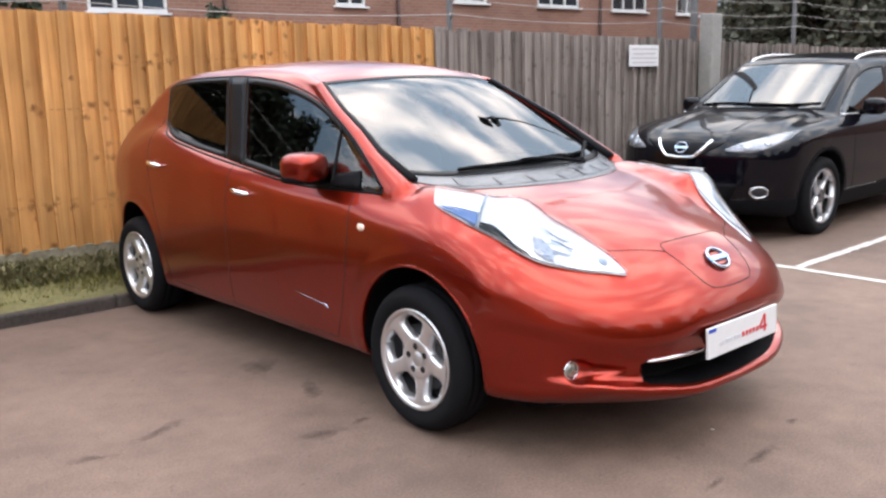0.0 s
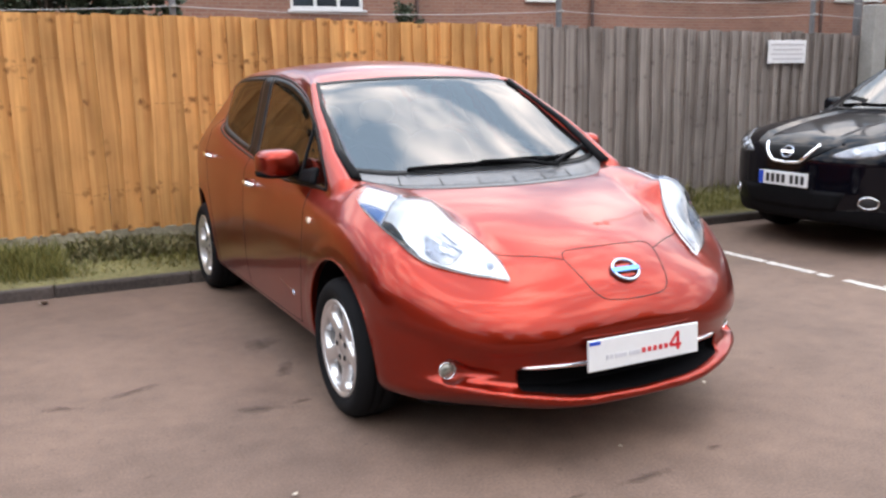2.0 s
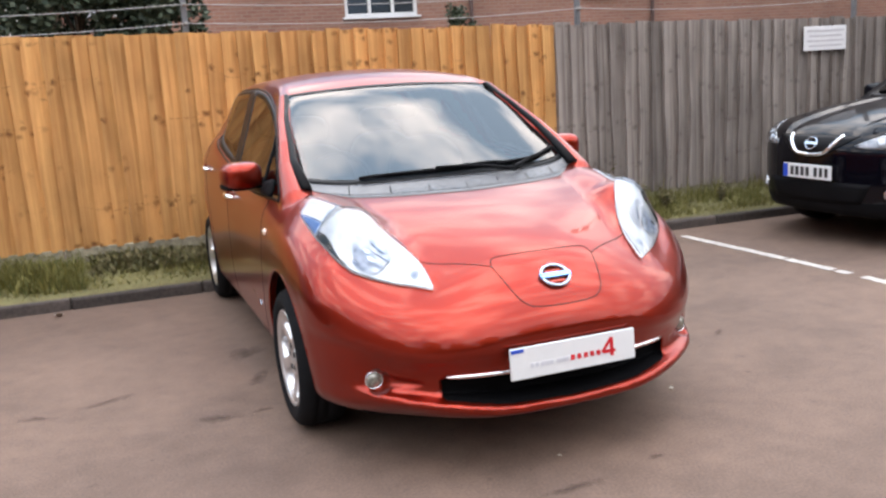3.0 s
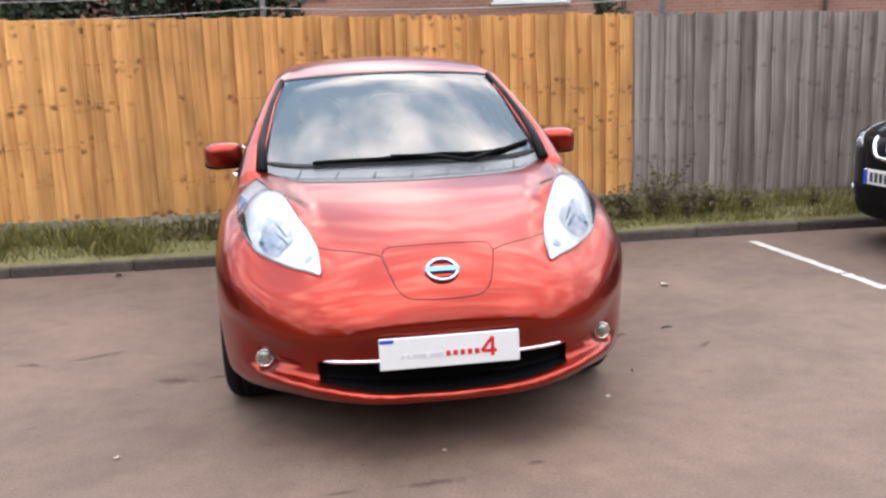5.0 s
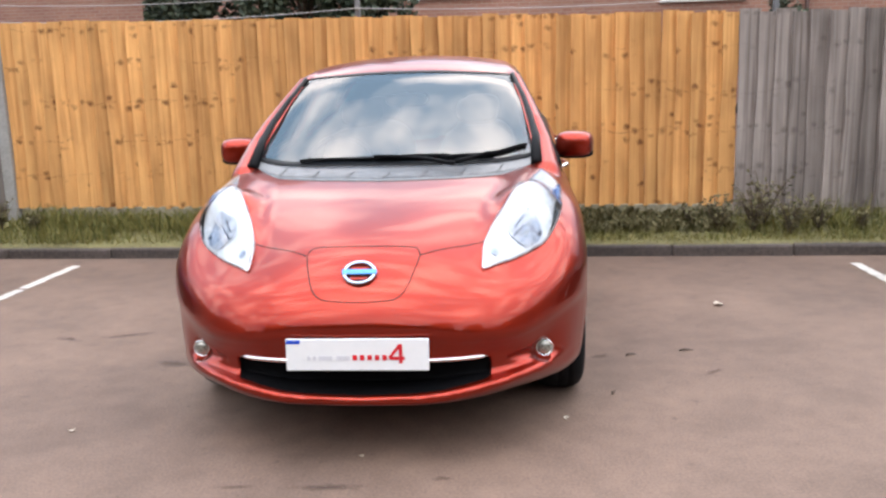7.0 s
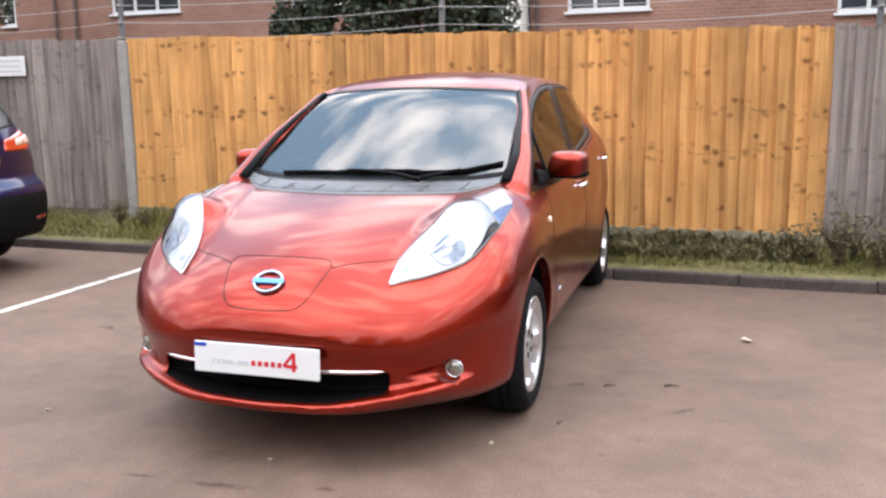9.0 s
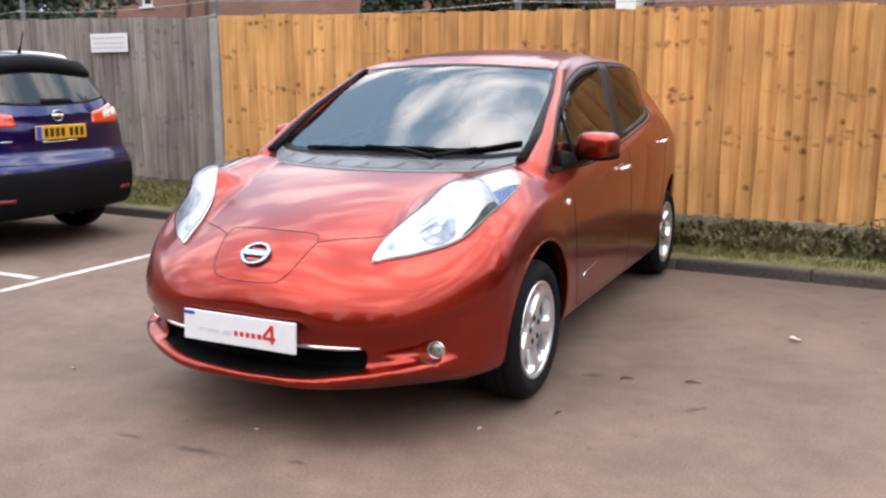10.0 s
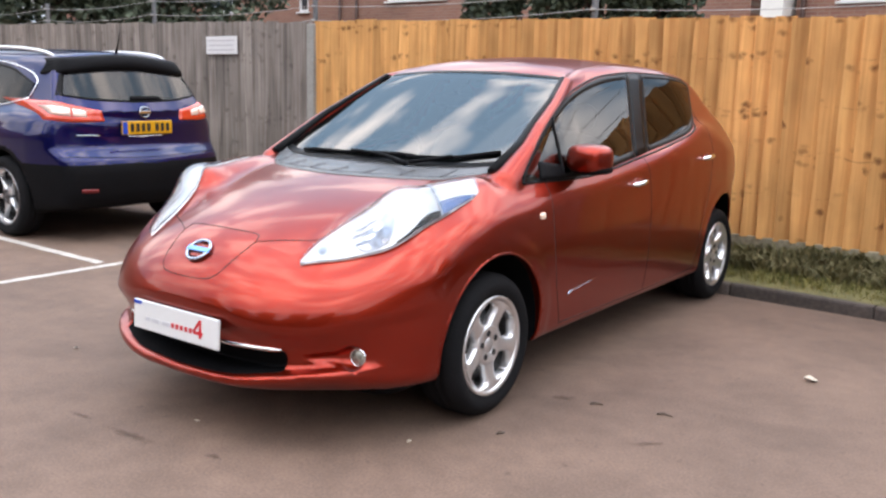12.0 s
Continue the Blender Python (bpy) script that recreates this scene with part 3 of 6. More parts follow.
def hatch_field(x, y, z, pillars=True):
    """Below zero inside the hatchback's shell."""
    x = np.abs(x)
    ring = np.minimum(np.hypot(y + 0.02, z - 0.33), np.hypot(y - 2.70, z - 0.34))
    shoulder = 0.15 * sstep(0.2, 2.3, y) * sstep(0.45, 0.95, z)
    side = x - (H_PLAN(y) + H_SIDE(z - shoulder)) - 0.003 * sstep(0.475, 0.415, ring)
    lat = np.minimum(x / 0.8, 1.25) ** 2
    top = (z - (H_TOP(y) * (1 - lat) + H_EDGE(y) * lat)) * 0.9
    lip = H_LIP(x)
    level = (z - lip) / (H_BROW(x) - lip)
    plain = sstep(0.67, 0.80, x) * sstep(-0.35, 0.0, level) * sstep(1.0, 0.7, level)
    front = -0.978 + 0.74 * x ** 3.1 + H_FACE(level) * (1 - plain) + 0.032 * plain + H_NOSE(z) - y
    back = y - (3.47 - 0.30 * x ** 2.4 - 0.5 * np.maximum(z - 0.75, 0) ** 1.4)
    low = smax(side, top, 0.13 - 0.07 * sstep(0.15, 0.55, y) + 0.20 * sstep(2.35, 3.0, y))
    low = smax(low, front, 0.12)
    low = smax(low, back, 0.24)
    floor = np.maximum(0.165 + 0.068 * sstep(0.52, 0.74, x), 0.165 + 0.074 * sstep(-0.38, -0.62, y))
    low = smax(low, floor - z, 0.035)
    # lamp pods on the front wings
    pod = smin(capsule(x, y, z, (0.47, -0.61, 0.665), (0.615, -0.33, 0.865), 0.065, 0.09),
               capsule(x, y, z, (0.615, -0.33, 0.865), (0.665, 0.06, 0.90), 0.09, 0.083), 0.05)
    low = smin(low, pod, 0.09)
    # glasshouse
    wing = x - (0.808 - 0.44 * (np.maximum(z, 0.985) - 1.0)) + 0.05 * sstep(2.2, 3.0, y) + 0.06 * sstep(2.8, 3.3, y) + 0.02 * sstep(0.9, 0.2, y)
    roof = z - (H_ROOF(y) - 0.045 * (x / 0.55) ** 2.2)
    screen = (0.06 + (z - 1.0) * 1.93 + 0.33 * x ** 2 - y) * 0.46
    hatch = (y - (3.39 - 1.25 * np.maximum(z - 1.0, 0) - 0.25 * x ** 2)) * 0.62
    up = smax(smax(wing, roof, 0.08), screen, 0.05)
    up = smax(smax(up, hatch, 0.10), 0.85 - z, 0.02)
    shell = smin(low, up, 0.035 + 0.10 * sstep(2.5, 3.1, y))
    if pillars:
        rods = [capsule(x, y, z, a, b, ra, rb) for a, b, ra, rb in zip(PILLAR[:-1], PILLAR[1:], PILLAR_R[:-1], PILLAR_R[1:])]
        shell = smin(shell, np.minimum.reduce(rods), 0.03)
    return shell


def hatch_glass(x, y, z):
    """The same without the raised screen pillars."""
    return hatch_field(x, y, z, False)


# the two crossovers: origin under the front axle, nose towards -y
S_PLAN = curve((-0.95, 0.70), (-0.6, 0.835), (-0.3, 0.89), (0, 0.905), (2.65, 0.905), (3.0, 0.885), (3.46, 0.76))
S_SIDE = curve((0.15, -0.10), (0.26, -0.05), (0.4, -0.018), (0.6, -0.004), (0.85, 0.0), (0.97, -0.028), (1.08, -0.075), (1.3, -0.2))
S_TOP = curve((-1.0, 0.70), (-0.88, 0.845), (-0.78, 0.905), (-0.5, 0.975), (-0.1, 1.04), (0.4, 1.085), (3.0, 1.09), (3.5, 0.98))
S_EDGE = curve((-0.95, 0.66), (-0.6, 0.865), (-0.2, 0.965), (0.3, 1.015), (1.0, 1.03), (2.2, 1.08), (2.8, 1.12), (3.4, 1.05))
S_ROOF = curve((0.7, 1.42), (1.15, 1.56), (1.7, 1.61), (2.4, 1.605), (3.2, 1.56), (3.5, 1.53))
S_FACE = curve((0.18, 0.12), (0.26, 0.05), (0.34, 0.02), (0.5, 0.0), (0.70, 0.0), (0.80, 0.02), (0.95, 0.12))
S_TAIL = curve((0.2, -0.10), (0.3, 0.02), (0.42, 0.08), (0.58, 0.095), (0.68, 0.075), (0.80, -0.035), (0.9, -0.045), (1.0, -0.05), (1.1, -0.08))


def suv_field(x, y, z):
    """Below zero inside the crossover's shell."""
    x = np.abs(x)
    side = x - (S_PLAN(y) + S_SIDE(z))
    lat = np.minimum(x / 0.8, 1.2) ** 2
    top = z - (S_TOP(y) * (1 - lat) + S_EDGE(y) * lat)
    ridge = 0.022 * sstep(0.30, 0.42, x) * sstep(0.70, 0.55, x) * sstep(0.5, 0.2, y)
    low = smax(side, top - ridge, 0.10)
    low = smax(low, -0.90 + 0.55 * x ** 2.8 + S_FACE(z) - y, 0.09)
    low = smax(low, y - (3.455 - 0.23 * x ** 2.8 + S_TAIL(z)), 0.07)
    low = smax(low, 0.20 + 0.08 * sstep(2.85, 3.3, y) + 0.04 * sstep(-0.5, -0.8, y) - z, 0.05)
    wing = x - (0.815 - 0.40 * (z - 1.05)) + 0.05 * sstep(2.5, 3.3, y)
    roof = z - (S_ROOF(y) - 0.05 * (x / 0.6) ** 2.4)
    screen = (0.22 + (z - 1.05) * 1.75 + 0.32 * x ** 2 - y) * 0.5
    hatch = (y - (3.40 - 0.62 * np.maximum(z - 1.08, 0) - 0.22 * x ** 2)) * 0.8
    up = smax(smax(wing, roof, 0.08), screen, 0.05)
    up = smax(smax(up, hatch, 0.06), 0.9 - z, 0.02)
    return smin(low, up, 0.03)


# ---------------------------------------------------------------- skins of smooth bodies
def gradient(field, p, e=8e-4):
    g = np.stack([field(*(p + d).T) - field(*(p - d).T) for d in np.eye(3) * e], 1) / (2 * e)
    return g


def unit(v):
    return v / (np.linalg.norm(v, axis=1)[:, None] + 1e-12)


def skin(field, lo, hi, h):
    """Verts and quads of the surface on which the field is zero."""
    ax = [np.arange(a, b + h, h) for a, b in zip(lo, hi)]
    X, Y, Z = np.meshgrid(*ax, indexing="ij")
    F = field(X.ravel(), Y.ravel(), Z.ravel()).reshape(X.shape)
    n = np.array(F.shape) - 1
    S = F < 0
    acc, cnt = np.zeros((*n, 3)), np.zeros(tuple(n))
    corner = lambda A, c: A[c[0]:c[0] + n[0], c[1]:c[1] + n[1], c[2]:c[2] + n[2]]
    for axis in range(3):
        for u in (0, 1):
            for w in (0, 1):
                c0 = np.zeros(3, int)
                c0[(axis + 1) % 3], c0[(axis + 2) % 3] = u, w
                c1 = c0.copy()
                c1[axis] = 1
                a, b = corner(F, c0), corner(F, c1)
                cut = (a < 0) != (b < 0)
                t = np.where(cut, a / np.where(cut, a - b, 1), 0)
                for k in range(3):
                    acc[..., k] += np.where(cut, c0[k] + (t if k == axis else 0), 0)
                cnt += cut
    live = cnt > 0
    ids = -np.ones(tuple(n), int)
    ids[live] = np.arange(live.sum())
    base = np.stack(np.nonzero(live), 1)
    v = np.array(lo) + (base + acc[live] / cnt[live][:, None]) * h
    faces = []
    for axis in range(3):
        s = [slice(1, -1)] * 3
        s[axis] = slice(0, -1)
        s1 = list(s)
        s1[axis] = slice(1, None)
        a, b = S[tuple(s)], S[tuple(s1)]
        for flip in (False, True):
            i = np.stack(np.nonzero((a & ~b) if not flip else (~a & b)), 1)
            o = np.ones(3, int)
            o[axis] = 0
            i = i + o
            q = []
            for du, dw in ((0, 0), (1, 0), (1, 1), (0, 1)):
                j = i.copy()
                j[:, (axis + 1) % 3] -= du
                j[:, (axis + 2) % 3] -= dw
                q.append(ids[j[:, 0], j[:, 1], j[:, 2]])
            q = np.stack(q, 1)
            faces.append(q[:, ::-1] if flip else q)
    faces = np.concatenate(faces)
    for _ in range(4):
        f, g = field(*v.T), gradient(field, v)
        step = -(f / (np.sum(g * g, 1) + 1e-9))[:, None] * g
        ln = np.linalg.norm(step, axis=1)[:, None]
        v = v + step * np.minimum(1, 0.5 * h / (ln + 1e-12))
    return v, faces


def cut_along(v, f, values, near):
    """Splits triangles where the values change sign, so that two parts meet in a clean line."""
    side = values[f] < 0
    cross = near[f].all(1) & (side.any(1)) & ~side.all(1)
    t, sd = f[cross], side[cross]
    lone = np.where(sd.sum(1) == 1, sd.argmax(1), (~sd).argmax(1))
    i = np.arange(len(t))
    a, b, c = (t[i, (lone + k) % 3] for k in range(3))
    at = lambda p, q: v[p] + np.clip(values[p] / (values[p] - values[q]), 0.02, 0.98)[:, None] * (v[q] - v[p])
    ab, ac = len(v) + i, len(v) + len(t) + i
    v = np.concatenate([v, at(a, b), at(a, c)])
    return v, np.concatenate([f[~cross], np.stack([a, ab, ac], 1), np.stack([ab, b, c], 1), np.stack([ab, c, ac], 1)])


AXES = {"side": (0, 1, 2), "top": (2, 0, 1), "front": (1, 0, 2), "rear": (1, 0, 2)}


def drape(field, uv, view, sign=1, lift=0.0):
    """Places flat points on the body, seen from a side (+x or -x by sign), the top, the front or the rear."""
    uv = np.asarray(uv, float)
    k, i, j = AXES[view]
    out = {"side": 1.2 * sign, "top": 1.9, "front": -1.4, "rear": 4.2}[view]
    inn = {"side": 0.2 * sign, "top": 0.3, "front": 0.4, "rear": 2.4}[view]
    s = np.linspace(out, inn, 240)
    p = np.zeros((len(uv), len(s), 3))
    p[..., i], p[..., j], p[..., k] = uv[:, :1], uv[:, 1:2], s[None]
    f = field(*p.reshape(-1, 3).T).reshape(len(uv), len(s))
    first = np.argmax(f < 0, 1)
    first = np.where((f < 0).any(1), first, np.argmin(f, 1))
    a, b = s[np.maximum(first - 1, 0)], s[first]
    q = p[:, 0].copy()
    for _ in range(18):
        mid = (a + b) / 2
        q[:, k] = mid
        inside = field(*q.T) < 0
        a, b = np.where(inside, a, mid), np.where(inside, mid, b)
    q[:, k] = (a + b) / 2
    nrm = unit(gradient(field, q, 4e-3))
    return q + nrm * lift, nrm


def path2(points, t):
    """A smooth flat curve through points, t from 0 to 1 along it."""
    p = np.array(points, float)
    if len(p) == 2:
        return p[0] + (p[1] - p[0]) * np.asarray(t)[:, None]
    d = np.concatenate([[0], np.cumsum(np.linalg.norm(np.diff(p, axis=0), axis=1))])
    d /= d[-1]
    return np.stack([curve(*zip(d, p[:, 0]))(t), curve(*zip(d, p[:, 1]))(t)], 1)


def sheet(field, lower, upper, view, sign=1, us=None, vs=None, lift=0.003, bulge=0.0):
    """A grid laid on the body between two flat curves."""
    us = np.linspace(0, 1, 25) if us is None else np.asarray(us)
    vs = np.linspace(0, 1, 9) if vs is None else np.asarray(vs)
    a, b = path2(lower, us), path2(upper, us)
    uv = (a[:, None] * (1 - vs)[None, :, None] + b[:, None] * vs[None, :, None]).reshape(-1, 2)
    p, n = drape(field, uv, view, sign, 0)
    hump = (np.sin(np.pi * us)[:, None] ** 0.6 * np.sin(np.pi * vs)[None] ** 0.6).reshape(-1)
    p = p + n * (lift + bulge * np.nan_to_num(hump))[:, None]
    f = []
    nv = len(vs)
    for i in range(len(us) - 1):
        for j in range(nv - 1):
            f.append((i * nv + j, (i + 1) * nv + j, (i + 1) * nv + j + 1, i * nv + j + 1))
    f = np.array(f)
    c = np.cross(p[f[:, 1]] - p[f[:, 0]], p[f[:, 3]] - p[f[:, 0]])
    if np.sum(c * n[f[:, 0]]) < 0:
        f = f[:, ::-1]
    return p, f, n, uv


def with_rim(p, f, n, depth):
    """Gives a grid sheet a thin edge turned back towards the body."""
    edges = {}
    for q in f:
        for a, b in zip(q, np.roll(q, -1)):
            edges[(int(a), int(b))] = 1
    rim = [e for e in edges if (e[1], e[0]) not in edges]
    used = sorted({a for e in rim for a in e})
    idx = {a: len(p) + i for i, a in enumerate(used)}
    p2 = np.concatenate([p, p[used] - n[used] * depth])
    f2 = [tuple(q) for q in f] + [(b, a, idx[a], idx[b]) for a, b in rim]
    return p2, f2


def inset(n, edge):
    """Even steps from 0 to 1 with a narrow first and last one."""
    return np.concatenate([[0], np.linspace(edge, 1 - edge, n), [1]])


def inside(poly, pts):
    x, y = pts[:, 0], pts[:, 1]
    r = np.zeros(len(pts), bool)
    for (x0, y0), (x1, y1) in zip(poly, np.roll(poly, -1, 0)):
        c = ((y0 > y) != (y1 > y)) & (x < (x1 - x0) * (y - y0) / (y1 - y0 + 1e-15) + x0)
        r ^= c
    return r


def outline(lower, upper, e):
    """The flat outline of a sheet, drawn in by e of its span."""
    t = np.linspace(e, 1 - e, 40)
    a, b = path2(lower, t), path2(upper, t)
    return np.concatenate([a + (b - a) * e, (b + (a - b) * e)[::-1]])


def seam(name, field, pts, view, parent, sign=1, radius=0.0028, material=None, steps=40, lift=-0.001, closed=False):
    p, _ = drape(field, path2(pts, np.linspace(0, 1, steps)), view, sign, lift)
    v, f = tube(p, radius, 6)
    return put(name, mesh_of(name, v, f, material or M_GAP), parent)


def frame_at(p, n, up=(0, 0, 1)):
    """A pose at p whose z axis is n."""
    z = Vector(n).normalized()
    x = Vector(up).cross(z).normalized()
    return Matrix.Translation(Vector(p)) @ Matrix((x, z.cross(x), z)).transposed().to_4x4()


def pane(name, field, lower, upper, view, parent, material, sign=1, edge=0.05, lift=0.004, label="", nu=22, nv=8, edge_u=None):
    """A window pane: clear middle, black printed edge as its own part."""
    us, vs = inset(nu, edge_u or edge), inset(nv, edge)
    p, f, n, _ = sheet(field, lower, upper, view, sign, us, vs, lift)
    nvv = len(vs)
    i, j = np.divmod(np.arange((len(us) - 1) * (nvv - 1)), nvv - 1)
    rim = (i == 0) | (i == len(us) - 2) | (j == 0) | (j == nvv - 2)
    g = put(name, mesh_of(name, p, f[~rim], material, n), parent, label)
    g.visible_shadow = False
    p2, f2 = with_rim(p, f[rim], n, 0.006)
    put("glass_edge", mesh_of("glass_edge", p2, f2, M_FRIT), g, "black glass edge")
    return g


WHEELS = {}


def wheel(parent, at, side, radius, rim, dark=False):
    """An alloy wheel with its tyre, disc brake and bolts; side +1 faces +x."""
    key = (radius, rim, dark)
    if key not in WHEELS:
        w = 0.105
        tyre = [(rim - 0.012, -0.02), (rim + 0.004, -0.004), (rim + 0.02, 0.004), ((rim + radius) / 2, 0.012), (radius - 0.03, 0.004), (radius - 0.012, -0.012), (radius - 0.002, -0.035),
                (radius, -0.055), (radius - 0.006, -0.058), (radius, -0.062), (radius, -0.098), (radius - 0.006, -0.102), (radius, -0.106), (radius, -0.14), (radius - 0.01, -0.185), (radius - 0.04, -0.205), (rim, -0.19)]
        a = mesh_of("tyre", *lathe(tyre, 56), M_RUBBER)
        # spokes round five openings
        count, v, f, nr, na = 5, [], [], 9, 9
        open_in, open_out, wide = (0.084, rim - 0.020, 0.455) if not dark else (0.060, rim - 0.012, 0.65)
        prof = lambda r: -0.006 - 0.012 * sstep(rim - 0.03, 0.09, r)
        rs = np.linspace(open_in, open_out, nr)
        mid, half = (open_in + open_out) / 2, (open_out - open_in) / 2
        c = 2 * math.pi * 0.5 / count
        start = len(v)
        for r in rs:
            s = max(1 - (abs(r - mid) / half) ** 3.2, 0)
            ha = math.pi / count - wide * math.sqrt(s) * (0.72 + 0.4 * (r - open_in) / (2 * half))
            for t in np.linspace(-1, 1, na):
                dip = 0.006 * t * t
                v.append((float(prof(r)) - dip, r * math.cos(c + ha * t), r * math.sin(c + ha * t)))
            for t in (1, -1):
                v.append((float(prof(r)) - 0.045, r * math.cos(c + ha * t * 0.97), r * math.sin(c + ha * t * 0.97)))
        row = na + 2
        for i in range(nr - 1):
            q = start + i * row
            for j in range(na - 1):
                f.append((q + j, q + j + 1, q + row + j + 1, q + row + j))
            f.append((q + na - 1, q + na, q + row + na, q + row + na - 1))
            f.append((q + na + 1, q, q + row, q + row + na + 1))
        ring = lathe([(open_out, float(prof(open_out)) - 0.045), (open_out - 0.001, float(prof(open_out)) - 0.004), (rim - 0.012, -0.004), (rim - 0.004, 0.002), (rim + 0.002, -0.001), (rim + 0.002, -0.02)], 60)
        barrel = lathe([(rim - 0.002, -0.018), (rim - 0.014, -0.05), (rim - 0.02, -0.18)], 48)
        hub = lathe([(open_in + 0.003, float(prof(open_in)) - 0.045), (open_in + 0.003, float(prof(open_in)) - 0.001), (min(0.074, open_in - 0.006), -0.0185), (0.036, -0.020), (0.033, -0.024), (0.029, -0.022), (0.026, -0.019), (0.001, -0.018)], 60)
        alloy = M_ALLOY
        inner = mesh_of("barrel", *barrel, M_DARKALLOY if dark else M_BARREL)
        face, hub, spoke = mesh_of("wheel", *ring, M_GREYALLOY if dark else alloy), mesh_of("hub", *hub, M_GREYALLOY if dark else alloy), mesh_of("spoke", v, f, alloy)
        bolt = mesh_of("bolt", *lathe([(0.014, -0.045), (0.014, -0.018), (0.011, -0.0155), (0.009, -0.019), (0.0005, -0.019)], 12), M_DARKALLOY)
        disc = mesh_of("brake_disc", *lathe([(0.05, -0.06), (0.14, -0.06), (0.14, -0.08), (rim - 0.02, -0.12), (0.02, -0.13)], 40), M_DARKALLOY)
        WHEELS[key] = (a, face, bolt, disc, hub, spoke, inner)
    a, face, bolt, disc, hub, spoke, inner = WHEELS[key]
    m = Matrix.Translation(at) @ (Matrix() if side > 0 else pose(0, 0, 0, 0, 0, 180)) @ pose(0, 0, 0, 26 if at[1] < 1 else 4)
    wh = put("wheel", face, parent, "dark grey five-spoke alloy wheel" if dark else "five-spoke silver alloy wheel with black tyre", m)
    put("tyre", a, wh, "black rubber tyre")
    put("brake_disc", disc, wh)
    put("hub", hub, wh)
    put("barrel", inner, wh, "inner barrel of the rim")
    for k in range(5):
        put("spoke", spoke, wh, m=pose(0, 0, 0, 72 * k))
    for k in range(5):
        t = 2 * math.pi * k / 5
        put("bolt", bolt, wh, m=Matrix.Translation((0, 0.053 * math.cos(t), 0.053 * math.sin(t))))
    return wh


def emblem(parent, p, n, r, label="round chrome maker's badge"):
    """A ring with a bar across it."""
    ang = np.linspace(0, 2 * np.pi, 28, endpoint=False)
    v, f = tube(np.stack([r * np.cos(ang), 0.86 * r * np.sin(ang), np.zeros(28)], 1), r * 0.13, 8, True)
    m = frame_at(p, n) @ Matrix.Translation((0, 0, 0.008))
    e = put("badge", mesh_of("badge", v, f, M_BADGE), parent, label, m)
    part("badge_bar", box_bm((2.3 * r, 0.46 * r, 0.010), (0, 0, 0.003), 0.003), M_EMBLEM if r > 0.055 else M_CHROME, e)
    part("badge_backing", box_bm((1.2 * r, 1.1 * r, 0.006), (0, 0, -0.006), 0.002), M_PLASTIC if r <= 0.055 else M_RED, e)
    return e


def split_skin(field, v, f, groups, parent):
    """Makes one part a group from the faces of a skin; groups: (name, mask, material, label)."""
    n = unit(gradient(field, v))
    for name, mask, material, label in groups:
        q = f[mask]
        if not len(q):
            continue
        used, inv = np.unique(q, return_inverse=True)
        put(name, mesh_of(name, v[used], inv.reshape(q.shape), material, n[used]), parent, label)


# ---------------------------------------------------------------- ground, kerb, verge
def flat_bm(w, d, at, z):
    bm = bmesh.new()
    vs = [bm.verts.new((at[0] + sx * w / 2, at[1] + sy * d / 2, z)) for sx, sy in ((-1, -1), (1, -1), (1, 1), (-1, 1))]
    bm.faces.new(vs)
    return bm


KERB_Y = lambda x: 2.903 - 0.031 * x        # foot of the kerb
FENCE_Y = lambda x: 3.695 - 0.064 * x      # face of the fence
FENCE_TOP = lambda x: 1.925 - 0.018 * x

tagged(part("ground", flat_bm(900, 900, (0, 0), 0), M_ASPHALT, None), "worn grey-brown tarmac of the car park", "tarmac", kind="structure")

kerb = thing("kerb", "dark weathered concrete kerb stones along the verge", "kerb", kind="structure")
KERB_TURN = math.atan(-0.031)
stone_meshes = []
for k in range(4):
    bm = box_bm((0.911, 0.13, 0.20), (0, 0.065, -0.018), 0.016, 2)
    for vert in bm.verts:
        vert.co += Vector((0, noise.noise(vert.co * 9 + Vector((k * 5, 0, 0))) * 0.006, noise.noise(vert.co * 7 + Vector((0, k * 5, 0))) * 0.006))
    me = bpy.data.meshes.new("kerb_stone")
    bm.to_mesh(me)
    bm.free()
    me.materials.append(M_KERB)
    stone_meshes.append(me)
for k in range(32):
    x = -14.2 + 0.915 * k
    put("kerb_stone", stone_meshes[k % 4], kerb, m=Matrix.Translation((x, KERB_Y(x), random.uniform(-0.004, 0.004))) @ Matrix.Rotation(KERB_TURN, 4, "Z"))


def verge_z(x, v):
    """Height of the grass bank, v from 0 at the kerb to 1 at the fence."""
    return 0.084 + 0.135 * v ** 1.2 + 0.035 * noise.noise(Vector((x * 1.3, v * 2, 0))) * v


vs, fs = [], []
NX, NV = 140, 8
for i in range(NX + 1):
    x = -14.5 + 29 * i / NX
    for j in range(NV + 1):
        t = j / NV
        y0, y1 = KERB_Y(x) + 0.045, FENCE_Y(x) + 0.10
        vs.append((x, y0 + (y1 - y0) * t, verge_z(x, t)))
for i in range(NX):
    for j in range(NV):
        a = i * (NV + 1) + j
        fs.append((a, a + NV + 1, a + NV + 2, a + 1))
tagged(put("verge", mesh_of("verge", vs, fs, M_SOIL)), "strip of earth with rough grass between kerb and fence", "verge", kind="structure")


